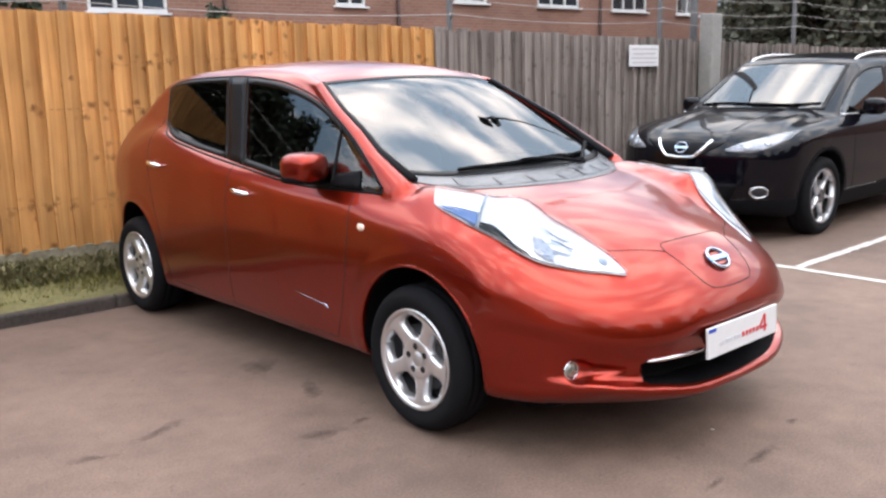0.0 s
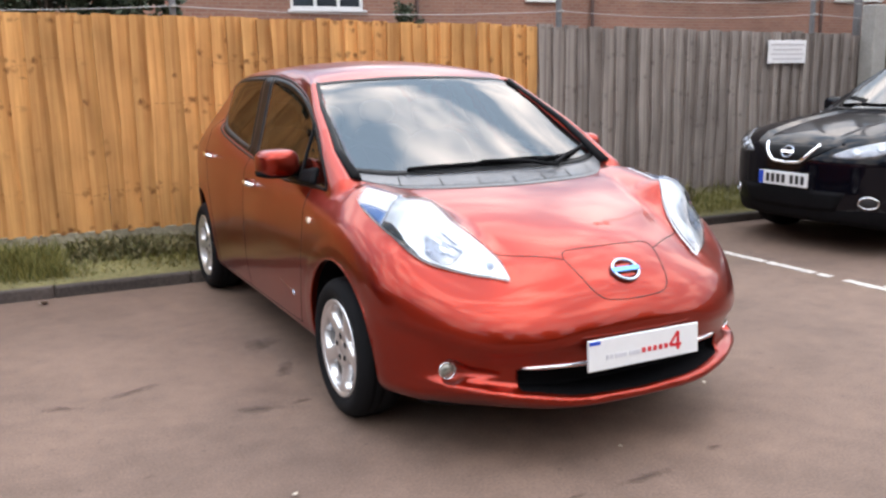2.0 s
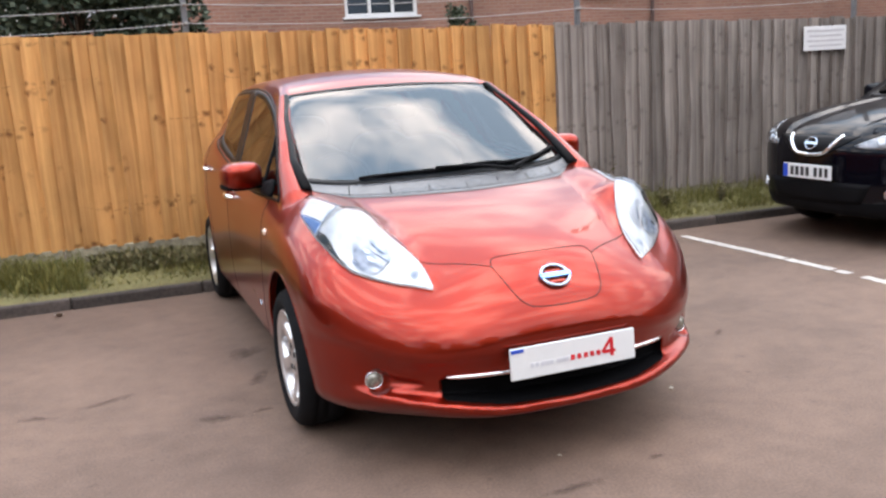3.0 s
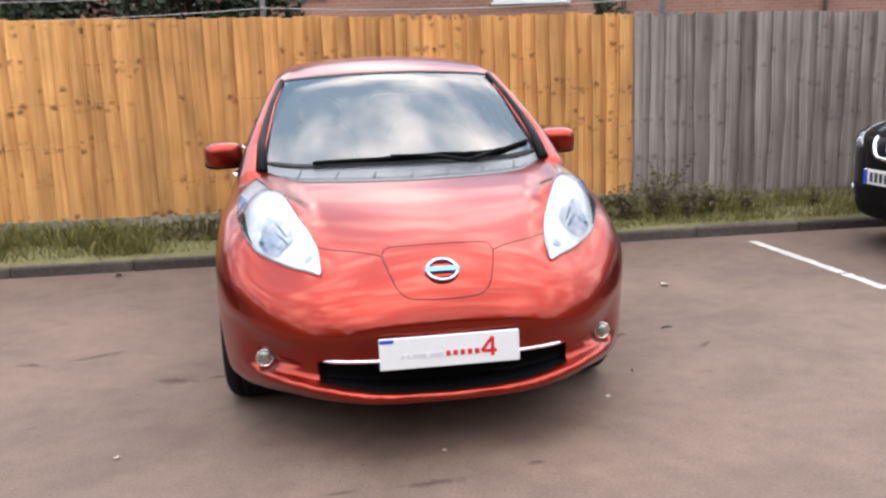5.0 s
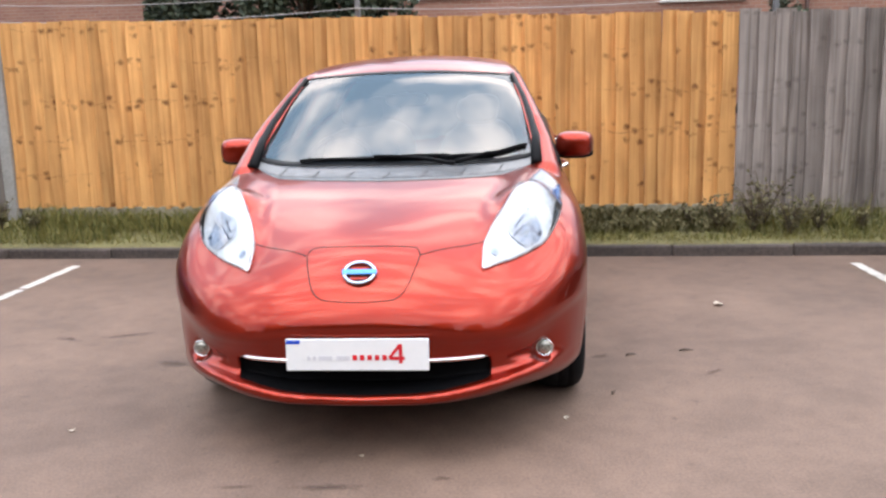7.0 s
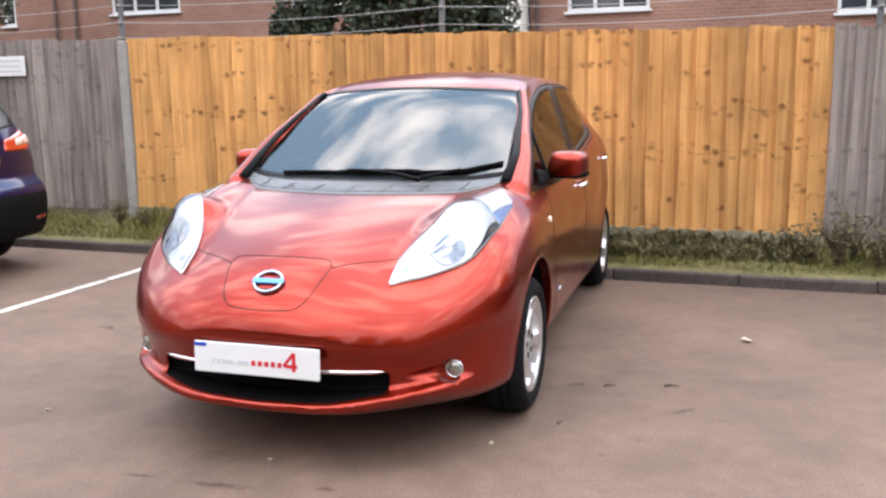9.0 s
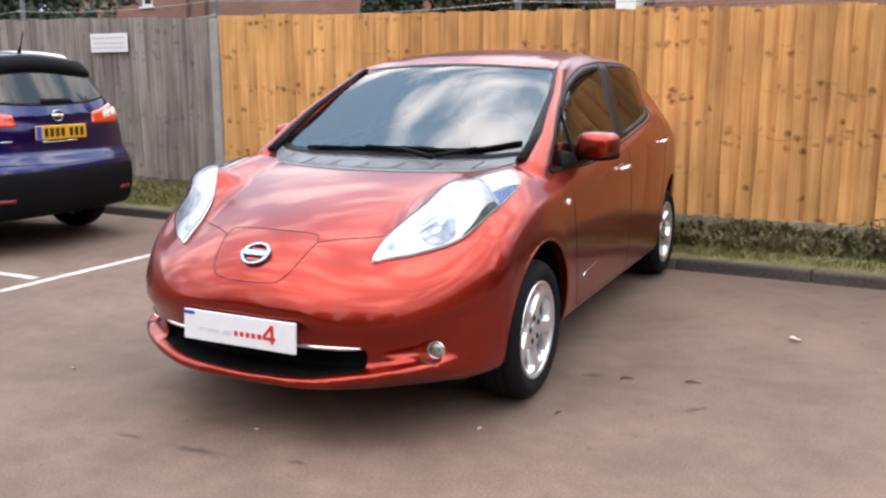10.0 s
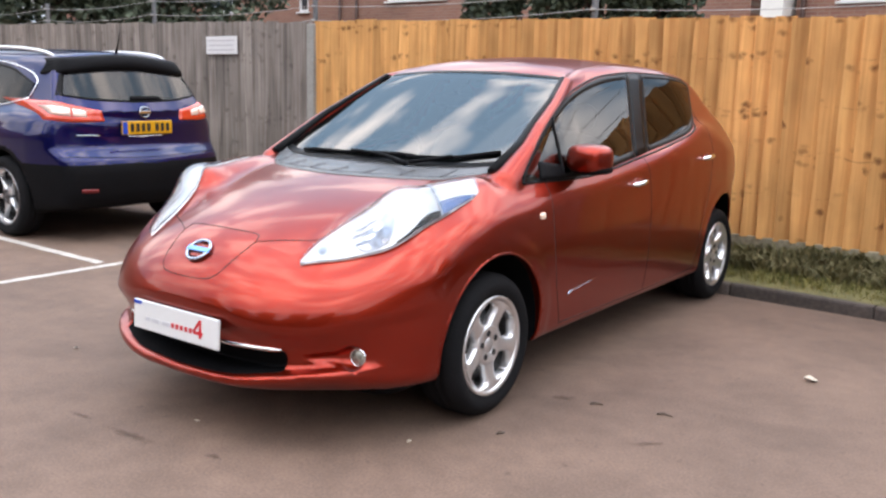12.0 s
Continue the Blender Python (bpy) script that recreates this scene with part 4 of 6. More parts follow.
def blades(name, count, x0, x1, height, wide, material, label, v0=0.0, v1=1.0, lean=0.5):
    """Grass as crossed narrow blades."""
    rng = random.Random(name)
    v, f = [], []
    for _ in range(count):
        x, t = rng.uniform(x0, x1), rng.uniform(v0, v1)
        dense = noise.noise(Vector((x * 1.7, t * 2.2, 3))) + 0.45
        if rng.random() > dense + 0.35:
            continue
        y = KERB_Y(x) + 0.055 + (FENCE_Y(x) - 0.03 - KERB_Y(x) - 0.055) * t
        z = verge_z(x, t) - 0.01
        h = height * rng.uniform(0.35, 1.0) * (0.6 + 0.6 * max(dense, 0))
        a, w = rng.uniform(0, 6.283), wide * rng.uniform(0.6, 1.3)
        dx, dy = math.cos(a) * w, math.sin(a) * w
        lx, ly = rng.gauss(0, lean) * h, rng.gauss(0, lean) * h - 0.1 * h
        o = len(v)
        v += [(x - dx, y - dy, z), (x + dx, y + dy, z), (x + dx * 0.8 + lx * 0.4, y + dy * 0.8 + ly * 0.4, z + h * 0.6), (x - dx * 0.8 + lx * 0.4, y - dy * 0.8 + ly * 0.4, z + h * 0.6), (x + lx, y + ly, z + h * 0.95)]
        f += [(o, o + 1, o + 2, o + 3), (o + 3, o + 2, o + 4)]
    return tagged(put(name, mesh_of(name, v, f, material, smooth=False)), label, "grass", kind="stuff")


blades("grass", 30000, -7.0, 8.5, 0.075, 0.0038, M_GRASS, "rough green and yellowed grass on the verge", 0.12)
blades("short_grass", 12000, -7.0, 8.5, 0.035, 0.0035, M_DRYGRASS, "short yellowed grass along the kerb", 0.0, 0.45, 0.7)
blades("tall_grass", 3600, -4.0, -1.75, 0.18, 0.0045, M_GRASS, "taller grass tufts against the fence", 0.15, 1.0, 0.4)
blades("tall_grass", 1500, 2.3, 8.5, 0.24, 0.004, M_GRASS, "taller grass tufts against the fence", 0.5, 1.0, 0.35)
blades("low_weeds", 4200, 0.75, 2.35, 0.13, 0.011, M_WEED, "band of low dark green weeds against the fence", 0.42, 1.0, 0.6)
blades("low_weeds", 1600, -1.7, -0.5, 0.10, 0.010, M_WEED, "band of low dark green weeds against the fence", 0.5, 1.0, 0.6)


def weed(x, t, height, count, seed):
    """A leafy weed: several leaning stems with small leaves."""
    rng = random.Random(seed)
    y = KERB_Y(x) + 0.13 + (FENCE_Y(x) - KERB_Y(x) - 0.2) * t
    root = thing("weed", "straggly green and brown weed at the foot of the fence", "weed", Matrix.Translation((x, y, verge_z(x, t) - 0.01)), "weeds on the verge")
    sv, sf, lv, lf = [], [], [], []
    for _ in range(count):
        a, h = rng.uniform(0, 6.283), height * rng.uniform(0.5, 1.0)
        out = rng.uniform(0.1, 0.55) * height
        pts = [(out * u ** 1.5 * math.cos(a), out * u ** 1.5 * math.sin(a) * 0.6 - 0.02 * u, h * u) for u in np.linspace(0, 1, 5)]
        v, f = tube(pts, np.linspace(0.004, 0.0015, 5), 5)
        o = len(sv)
        sv += v.tolist()
        sf += [tuple(o + i for i in q) for q in f]
        for _ in range(9):
            u = rng.uniform(0.2, 1.0)
            c = Vector((out * u ** 1.5 * math.cos(a), out * u ** 1.5 * math.sin(a) * 0.6 - 0.02 * u, h * u))
            d = Vector((rng.gauss(0, 1), rng.gauss(0, 1), rng.gauss(0.2, 0.5))).normalized()
            s = d.cross(Vector((rng.gauss(0, 1), rng.gauss(0, 1), rng.gauss(0, 1)))).normalized()
            ln, wd = rng.uniform(0.02, 0.05), rng.uniform(0.006, 0.014)
            o = len(lv)
            lv += [tuple(c), tuple(c + d * ln * 0.5 + s * wd), tuple(c + d * ln), tuple(c + d * ln * 0.5 - s * wd)]
            lf += [(o, o + 1, o + 2, o + 3)]
    put("stalk", mesh_of("stalk", sv, sf, M_BARK), root)
    put("foliage", mesh_of("foliage", lv, lf, M_WEED, smooth=False), root)


for k, (x, t, h, c) in enumerate(((2.50, 0.35, 0.44, 46), (2.78, 0.3, 0.36, 40), (2.24, 0.45, 0.34, 34), (3.02, 0.45, 0.30, 30), (3.35, 0.5, 0.20, 18), (2.02, 0.6, 0.22, 16),
                                  (-4.05, 0.6, 0.30, 26), (-3.7, 0.5, 0.24, 18), (4.0, 0.6, 0.2, 12), (2.62, 0.62, 0.50, 24))):
    weed(x, t, h, c, k)

# painted bay lines, worn at the edges
def painted(x0, y0, x1, y1, width, seed):
    rng = random.Random(seed)
    n = max(6, int(math.hypot(x1 - x0, y1 - y0) / 0.035))
    dx, dy = x1 - x0, y1 - y0
    ln = math.hypot(dx, dy)
    nx, ny = -dy / ln, dx / ln
    v, f = [], []
    for i in range(n + 1):
        t = i / n
        a, b = width / 2 + rng.uniform(-0.009, 0.006), width / 2 + rng.uniform(-0.009, 0.006)
        v += [(x0 + dx * t + nx * a, y0 + dy * t + ny * a, 0.004), (x0 + dx * t - nx * b, y0 + dy * t - ny * b, 0.004)]
        if i and rng.random() > 0.025:
            o = 2 * i
            f.append((o - 2, o - 1, o + 1, o))
    return mesh_of("painted_line", v, f, M_LINE)


for seed, seg in enumerate(((3.05, -2.6, 3.09, 0.60, 0.078), (3.09, 0.72, 3.09, 1.30, 0.078), (3.09, 1.33, 3.07, 2.52, 0.078), (3.14, 0.315, 7.6, 0.32, 0.078),
                            (-3.02, -2.6, -2.92, 2.70, 0.078), (-7.6, 0.70, -3.07, 0.645, 0.078))):
    tagged(put("painted_line", painted(*seg, seed)), "worn white painted parking bay line on tarmac", "road marking", "bay lines", "structure")


def ground_patch(x, y, rx, ry, turn, seed):
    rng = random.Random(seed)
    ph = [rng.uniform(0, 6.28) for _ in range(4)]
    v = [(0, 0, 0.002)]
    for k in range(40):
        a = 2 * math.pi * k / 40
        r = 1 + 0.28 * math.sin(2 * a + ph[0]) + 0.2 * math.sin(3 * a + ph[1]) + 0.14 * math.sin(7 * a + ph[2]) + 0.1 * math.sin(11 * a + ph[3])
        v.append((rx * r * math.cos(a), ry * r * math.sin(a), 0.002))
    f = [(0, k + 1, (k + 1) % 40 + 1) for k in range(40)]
    tagged(put("dark_patch", mesh_of("dark_patch", v, f, M_DARKPATCH), m=pose(x, y, 0, 0, 0, turn)), "dark patch with a ragged edge on the tarmac", "stain", "stains on the tarmac", "structure")


# dark patches on the tarmac; two lie close along the hatchback's sill
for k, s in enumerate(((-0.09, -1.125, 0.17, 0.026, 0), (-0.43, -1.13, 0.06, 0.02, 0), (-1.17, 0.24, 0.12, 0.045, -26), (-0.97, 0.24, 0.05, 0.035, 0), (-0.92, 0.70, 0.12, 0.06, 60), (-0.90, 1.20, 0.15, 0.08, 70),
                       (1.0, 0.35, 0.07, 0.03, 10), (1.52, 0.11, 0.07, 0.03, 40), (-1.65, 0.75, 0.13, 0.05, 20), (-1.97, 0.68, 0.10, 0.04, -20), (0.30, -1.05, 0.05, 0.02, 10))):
    ground_patch(*s, k)


def dry_leaf(x, y, size, turn, seed, z=0.004):
    rng = random.Random(seed)
    v, f = [], []
    for i in range(7):
        t = i / 6
        w = size * 0.42 * math.sin(math.pi * min(max(t, 0.03), 0.97)) ** 0.8
        for s in (-1, 0, 1):
            v.append((size * (t - 0.5), s * w, size * (0.14 * abs(s) + 0.08 * math.sin(5 * t + seed)) + 0.08 * size))
    for i in range(6):
        for j in range(2):
            a = 3 * i + j
            f.append((a, a + 3, a + 4, a + 1))
    tagged(put("fallen_leaf", mesh_of("fallen_leaf", v, f, M_DEADLEAF), m=pose(x, y, z, rng.uniform(-6, 6), rng.uniform(-6, 6), turn)), "pale dry fallen leaf on the tarmac", "leaf", "fallen leaves")


for k, s in enumerate(((1.82, 1.345, 0.062, 20), (-1.93, 2.80, 0.08, 60), (-0.02, -0.87, 0.022, 45), (-1.28, -0.64, 0.026, 10), (0.78, -0.48, 0.024, 80))):
    dry_leaf(*s, k)


def twig(x, y, length, turn):
    v, f = tube([(-length / 2, 0, 0.006), (-length * 0.1, length * 0.12, 0.010), (length / 2, -length * 0.05, 0.006)], [0.004, 0.005, 0.002], 6)
    tagged(put("twig", mesh_of("twig", v, f, M_BARK), m=pose(x, y, 0, 0, 0, turn)), "small brown broken twig lying on the tarmac", "twig", "twigs on the tarmac")


for s in ((1.16, 0.37, 0.06, 30), (1.45, 0.44, 0.07, 10), (1.01, -0.18, 0.04, 70)):
    twig(*s)


# ---------------------------------------------------------------- fence
def board_mesh(name, width, height, seed, material):
    """A feather-edged upright board with slightly wavy edges, thick at one edge and thin at the other."""
    rng = random.Random(seed)
    n, ph = 10, [rng.uniform(0, 6.28) for _ in range(6)]
    v, f = [], []
    bow = rng.uniform(-0.006, 0.006)
    for i in range(n + 1):
        t = i / n
        z = height * t
        e0 = -width / 2 + 0.006 * math.sin(5 * t + ph[0]) + 0.0035 * math.sin(13 * t + ph[1])
        e1 = width / 2 + 0.006 * math.sin(4.3 * t + ph[2]) + 0.0035 * math.sin(12 * t + ph[3])
        y = bow * math.sin(math.pi * t) + 0.002 * math.sin(9 * t + ph[4])
        th0, th1 = 0.050 + 0.006 * math.sin(6 * t + ph[5]), 0.006
        v += [(e0, y - th0, z), (e0 * 0.3 + e1 * 0.7, y - th1 - 0.005, z), (e1, y - th1, z), (e1, y, z), (e0, y, z)]
    for i in range(n):
        for j in range(5):
            a, b = 5 * i + j, 5 * i + (j + 1) % 5
            f.append((a, b, b + 5, a + 5))
    f += [(4, 3, 2, 1, 0), tuple(5 * n + j for j in range(5))]
    return mesh_of(name, v, f, material, smooth=False)


FENCE_TURN = math.atan(-0.064)


def fence(name, x0, x1, width, material, rail_material, label, seed, foot, ragged, gravel):
    fe = thing(name, label, "fence", kind="structure")
    rng = random.Random(seed)
    kinds = [board_mesh("fence_board", width * 1.12, 1.0, seed * 50 + k, material) for k in range(9)]
    n = round((x1 - x0) / width)
    for k in range(n):
        x = x0 + (x1 - x0) * (k + 0.5) / n
        top = FENCE_TOP(x) + rng.uniform(-ragged, ragged)
        m = Matrix.Translation((x, FENCE_Y(x) - 0.002, foot + rng.uniform(-0.008, 0.008))) @ Matrix.Rotation(FENCE_TURN + radians(rng.uniform(-3.5, 3.5)), 4, "Z") @ pose(0, 0, 0, rng.uniform(-0.25, 0.25), rng.uniform(-0.35, 0.35), 0)
        put("fence_board", kinds[rng.randrange(9)], fe, m=m @ Matrix.Diagonal((1, 1, top - foot, 1)))
    for z in (0.5, 1.1, 1.7):
        xm, ln = (x0 + x1) / 2, (x1 - x0) / math.cos(FENCE_TURN)
        part("rail", box_bm((ln, 0.07, 0.08), (0, 0, 0), 0.006), rail_material, fe, m=Matrix.Translation((xm, FENCE_Y(xm) + 0.045, z)) @ Matrix.Rotation(FENCE_TURN, 4, "Z"))
    g = max(1, round((x1 - x0) / 2.2))
    for k in range(g):
        xa, xb = x0 + (x1 - x0) * k / g, x0 + (x1 - x0) * (k + 1) / g
        xm = (xa + xb) / 2
        part("gravel_board", box_bm(((xb - xa) * 0.995, 0.045, foot + 0.02), (0, 0, (foot + 0.02) / 2 - 0.01), 0.008, 2), M_GRAVELBOARD, fe, m=Matrix.Translation((xm, FENCE_Y(xm) - gravel, 0)) @ Matrix.Rotation(FENCE_TURN, 4, "Z"))
    return fe


fence("fence_new", -4.04, 2.43, 0.122, M_NEWWOOD, M_OLDRAIL, "new honey-coloured close-board timber fence on a concrete base", 1, 0.30, 0.007, 0.012)
fence("fence_old_east", 2.44, 13.5, 0.138, M_OLDWOOD, M_OLDRAIL, "weathered grey close-board timber fence", 2, 0.27, 0.012, -0.01)
fence("fence_old_west", -14.5, -4.16, 0.138, M_OLDWOOD, M_OLDRAIL, "weathered grey close-board timber fence", 3, 0.27, 0.010, -0.01)


def post(x, dy, w, d, top, material, label, name="fence_post"):
    bm = box_bm((w, d, top + 0.1), (0, 0, (top - 0.1) / 2), 0.012, 2)
    tagged(part(name, bm, material, None, m=Matrix.Translation((x, FENCE_Y(x) + dy, 0)) @ Matrix.Rotation(FENCE_TURN, 4, "Z")), label, "post", "fence posts")


post(-4.10, -0.03, 0.11, 0.11, 1.97, M_CONCRETE, "square grey concrete fence post between two fences")
post(6.50, -0.13, 0.20, 0.18, 2.11, M_CONCRETE, "thick pale concrete post in front of the fence", "concrete_post")


def sign(x0, x1, z0, z1, rows, label):
    xm, w, h = (x0 + x1) / 2, x1 - x0, z1 - z0
    s = thing("sign", label, "sign", Matrix.Translation((xm, FENCE_Y(xm) - 0.068, (z0 + z1) / 2)) @ Matrix.Rotation(FENCE_TURN, 4, "Z"), "signs on the fence")
    part("sign_board", box_bm((w, 0.012, h), (0, 0, 0), 0.003), M_SIGN, s)
    for k in range(rows):
        z = h * (0.5 - (k + 0.9) / (rows + 0.8))
        part("text_bar", box_bm((w * (0.78 if k % 2 else 0.86), 0.003, h * 0.07), (0, -0.0075, z)), M_SIGNTEXT, s, "faded unreadable print")


sign(5.10, 5.61, 1.51, 1.745, 4, "small white notice with faded print on the grey fence")
sign(-5.98, -5.38, 1.655, 1.86, 3, "small white notice with faded print on the grey fence")


# strands of wire above the fence on thin steel posts
def wires():
    posts = (-13.2, -10.3, -7.40, -4.25, -0.75, 2.75, 5.9, 8.8, 12.0)
    for x in posts:
        p = thing("wire_post", "thin dark steel post carrying wire strands above the fence", "post", Matrix.Translation((x, FENCE_Y(x) + 0.14, 0)), "wire posts")
        part("post_bar", box_bm((0.045, 0.045, 2.42), (0, 0, 1.21), 0.005), M_STEELPOST, p)
        for z in (2.02, 2.17, 2.34):
            part("insulator", box_bm((0.03, 0.05, 0.025), (0, -0.04, z), 0.006), M_CONCRETE, p)
    for z in (2.02, 2.17, 2.34):
        pts = []
        for a, b in zip(posts[:-1], posts[1:]):
            for t in np.linspace(0, 1, 8, endpoint=False):
                x = a + (b - a) * t
                pts.append((x, FENCE_Y(x) + 0.085, z - 0.05 * 4 * t * (1 - t)))
        v, f = tube(pts, 0.0036, 5)
        tagged(put("fence_wire", mesh_of("fence_wire", v, f, M_WIRE)), "pale strand of wire stretched above the fence", "wire", "wires above the fence")


wires()


# ---------------------------------------------------------------- houses behind the fence
def window(parent, x, z, w, h, panes, face_y):
    """A white framed window with a sill, set in a wall opening."""
    t = 0.07
    fr = part("window", box_bm((w, 0.07, t), (0, 0, t / 2), 0.008), M_UPVC, parent, "white plastic window with dark panes", Matrix.Translation((x, face_y + 0.05, z)))
    part("frame_head", box_bm((w, 0.07, t), (0, 0, h - t / 2), 0.008), M_UPVC, fr)
    for k in range(panes + 1):
        xx = -w / 2 + t / 2 + (w - t) * k / panes
        part("frame_bar", box_bm((t, 0.068, h - 2 * t - 0.006), (xx, 0, h / 2), 0.008), M_UPVC, fr)
    for k in range(panes):
        xx = -w / 2 + t / 2 + (w - t) * (k + 0.5) / panes
        part("pane", box_bm(((w - t) / panes - t - 0.004, 0.012, h - 2 * t - 0.004), (xx, 0.01, h / 2)), M_PANE, fr)
    part("sill", box_bm((w + 0.12, 0.16, 0.05), (0, -0.06, -0.028), 0.01), M_UPVC, fr)


def house(name, x0, x1, y, top, windows, pipes, label, depth=6.0):
    """A brick house whose front has real openings; windows: x, sill height, width, height, panes."""
    yy = lambda x: y
    turn = FENCE_TURN
    h = thing(name, label, "house", Matrix.Translation(((x0 + x1) / 2, y, 0)) @ Matrix.Rotation(turn, 4, "Z"))
    half = (x1 - x0) / 2
    cx = (x0 + x1) / 2
    wins = sorted((wx - cx, z, w, hh, p) for wx, z, w, hh, p in windows)
    def add(a, b, c, d):
        if b - a > 0.01 and d - c > 0.01:
            part("wall_front", box_bm((b - a, 0.3, d - c), ((a + b) / 2, 0.15, (c + d) / 2)), M_BRICK, h)
    edge = -half
    for wx, z, w, hh, p in wins:
        add(edge, wx - w / 2, 0, top)
        add(wx - w / 2, wx + w / 2, 0, z)
        add(wx - w / 2, wx + w / 2, z + hh, top)
        edge = wx + w / 2
    add(edge, half, 0, top)
    part("wall_side", box_bm((0.3, depth - 0.3, top), (-half + 0.15, depth / 2 + 0.15, top / 2)), M_BRICK, h)
    part("wall_side", box_bm((0.3, depth - 0.3, top), (half - 0.15, depth / 2 + 0.15, top / 2)), M_BRICK, h)
    part("wall_back", box_bm((2 * half - 0.6, 0.3, top), (0, depth - 0.15, top / 2)), M_BRICK, h)
    bm = bmesh.new()
    ov = 0.4
    pts = [(-half - ov, -ov, top), (half + ov, -ov, top), (half + ov, depth + ov, top), (-half - ov, depth + ov, top), (-half - ov, depth / 2, top + 1.5), (half + ov, depth / 2, top + 1.5)]
    q = [bm.verts.new(p) for p in pts]
    for fc in ((0, 1, 5, 4), (2, 3, 4, 5), (1, 2, 5), (3, 0, 4), (3, 2, 1, 0)):
        bm.faces.new([q[i] for i in fc])
    part("roof", bm, M_ROOFTILE, h)
    for wx, z, w, hh, p in wins:
        window(h, wx, z, w, hh, p, 0.0)
    for px in pipes:
        v, f = tube([(px - cx, -0.07, 0.0), (px - cx, -0.07, top / 2), (px - cx, -0.07, top - 0.05)], 0.045, 8)
        put("drainpipe", mesh_of("drainpipe", v, f, M_DRAINPIPE), h)
    return h


house("house_middle", -2.35, 24.6, 14.7, 4.8,
      [(-0.68, 3.10, 1.72, 1.25, 3), (4.55, 2.86, 1.62, 1.25, 3), (9.85, 3.14, 0.85, 1.1, 2), (13.6, 3.34, 1.15, 1.1, 2), (16.9, 3.33, 1.7, 1.2, 3), (20.0, 3.3, 1.65, 1.2, 3), (22.9, 3.27, 1.15, 1.2, 2)],
      [-2.2, 6.6, 11.2, 18.6], "two-storey red brick house with white windows behind the fence")
house("house_west", -34.0, -3.4, 17.2, 5.05,
      [(-12.9, 3.62, 2.2, 1.2, 3), (-17.6, 3.45, 0.45, 1.1, 1), (-7.6, 3.55, 1.8, 1.2, 2), (-22.0, 3.5, 1.6, 1.2, 3)], [-15.9, -15.2, -5.2], "long red brick house with white windows behind the fence")
# narrow white wall added to fill the pale strip between the houses
white = thing("white_wall", "narrow white wall filling the gap between the brick houses", "outbuilding", Matrix.Translation((-2.60, 14.9, 0)))
part("wall", box_bm((0.42, 3.0, 4.6), (0, 1.5, 2.3)), M_RENDER, white)
part("roof", box_bm((0.55, 3.3, 0.15), (0, 1.5, 4.68), 0.02), M_ROOFTILE, white)


def leaf_cloud(v, f, c, radii, count, size, rng):
    for _ in range(count):
        d = Vector((rng.gauss(0, 1), rng.gauss(0, 1), rng.gauss(0, 1))).normalized() * rng.uniform(0.55, 1.05)
        p = Vector((c[0] + d.x * radii[0], c[1] + d.y * radii[1], c[2] + d.z * radii[2]))
        a = Vector((rng.gauss(0, 1), rng.gauss(0, 1), rng.gauss(0, 0.7))).normalized()
        b = a.cross(Vector((rng.gauss(0, 1), rng.gauss(0, 1), rng.gauss(0, 1)))).normalized()
        ln, wd = size * rng.uniform(0.6, 1.3), size * rng.uniform(0.25, 0.5)
        o = len(v)
        v += [tuple(p), tuple(p + a * ln * 0.5 + b * wd), tuple(p + a * ln), tuple(p + a * ln * 0.5 - b * wd)]
        f.append((o, o + 1, o + 2, o + 3))


def tree(name, x, y, height, spread, trunk_r, clumps, per, leaf, material, label, seed, low=0.35):
    """A tapered trunk, limbs, and a crown of many small leaves in uneven clumps."""
    rng = random.Random(seed)
    t = thing(name, label, "tree", Matrix.Translation((x, y, 0)))
    pts = [(0.04 * spread * math.sin(3 * u + seed), 0.04 * spread * math.cos(2 * u), height * 0.85 * u - 0.05) for u in np.linspace(0, 1, 9)]
    v, f = tube(pts, trunk_r * np.linspace(1.15, 0.18, 9), 9)
    put("trunk", mesh_of("trunk", v, f, M_BARK), t)
    lv, lf = [], []
    for k in range(clumps):
        a, u = rng.uniform(0, 6.283), rng.uniform(low, 1.0)
        r = spread * rng.uniform(0.25, 1.0) * math.sqrt(max(0.08, 1 - ((u - 0.5) / 0.62) ** 2))
        c = (r * math.cos(a), r * math.sin(a), height * u)
        z0 = height * max(low * 0.6, u - 0.22)
        limb = [(0, 0, z0), (c[0] * 0.5, c[1] * 0.5, (z0 + c[2]) / 2 + 0.1), c]
        v, f = tube(limb, [trunk_r * 0.32, trunk_r * 0.2, trunk_r * 0.06], 6)
        if k % 3 == 0:
            put("limb", mesh_of("limb", v, f, M_BARK), t)
        leaf_cloud(lv, lf, c, (spread * rng.uniform(0.2, 0.36),) * 2 + (height * rng.uniform(0.06, 0.12),), per, leaf, rng)
    put("crown", mesh_of("crown", lv, lf, material, smooth=False), t)
    return t


for k, (x, y, h, sp) in enumerate(((-3.0, 5.75, 3.35, 0.50), (-2.3, 5.65, 3.55, 0.54), (-1.55, 5.55, 3.30, 0.56), (-0.92, 5.45, 3.10, 0.45))):
    tree("conifer", x, y, h, sp, 0.07, 44, 330, 0.075, M_CONIFER, "dark evergreen shrub growing behind the new fence", 3 + k, 0.25)
tree("tree", 13.6, 4.8, 6.0, 1.9, 0.18, 80, 380, 0.15, M_LEAF, "grey-green broadleaf tree behind the old fence", 7, 0.22)
tree("tree", 17.0, 5.4, 6.0, 2.2, 0.18, 80, 380, 0.15, M_LEAF, "grey-green broadleaf tree behind the old fence", 8, 0.22)
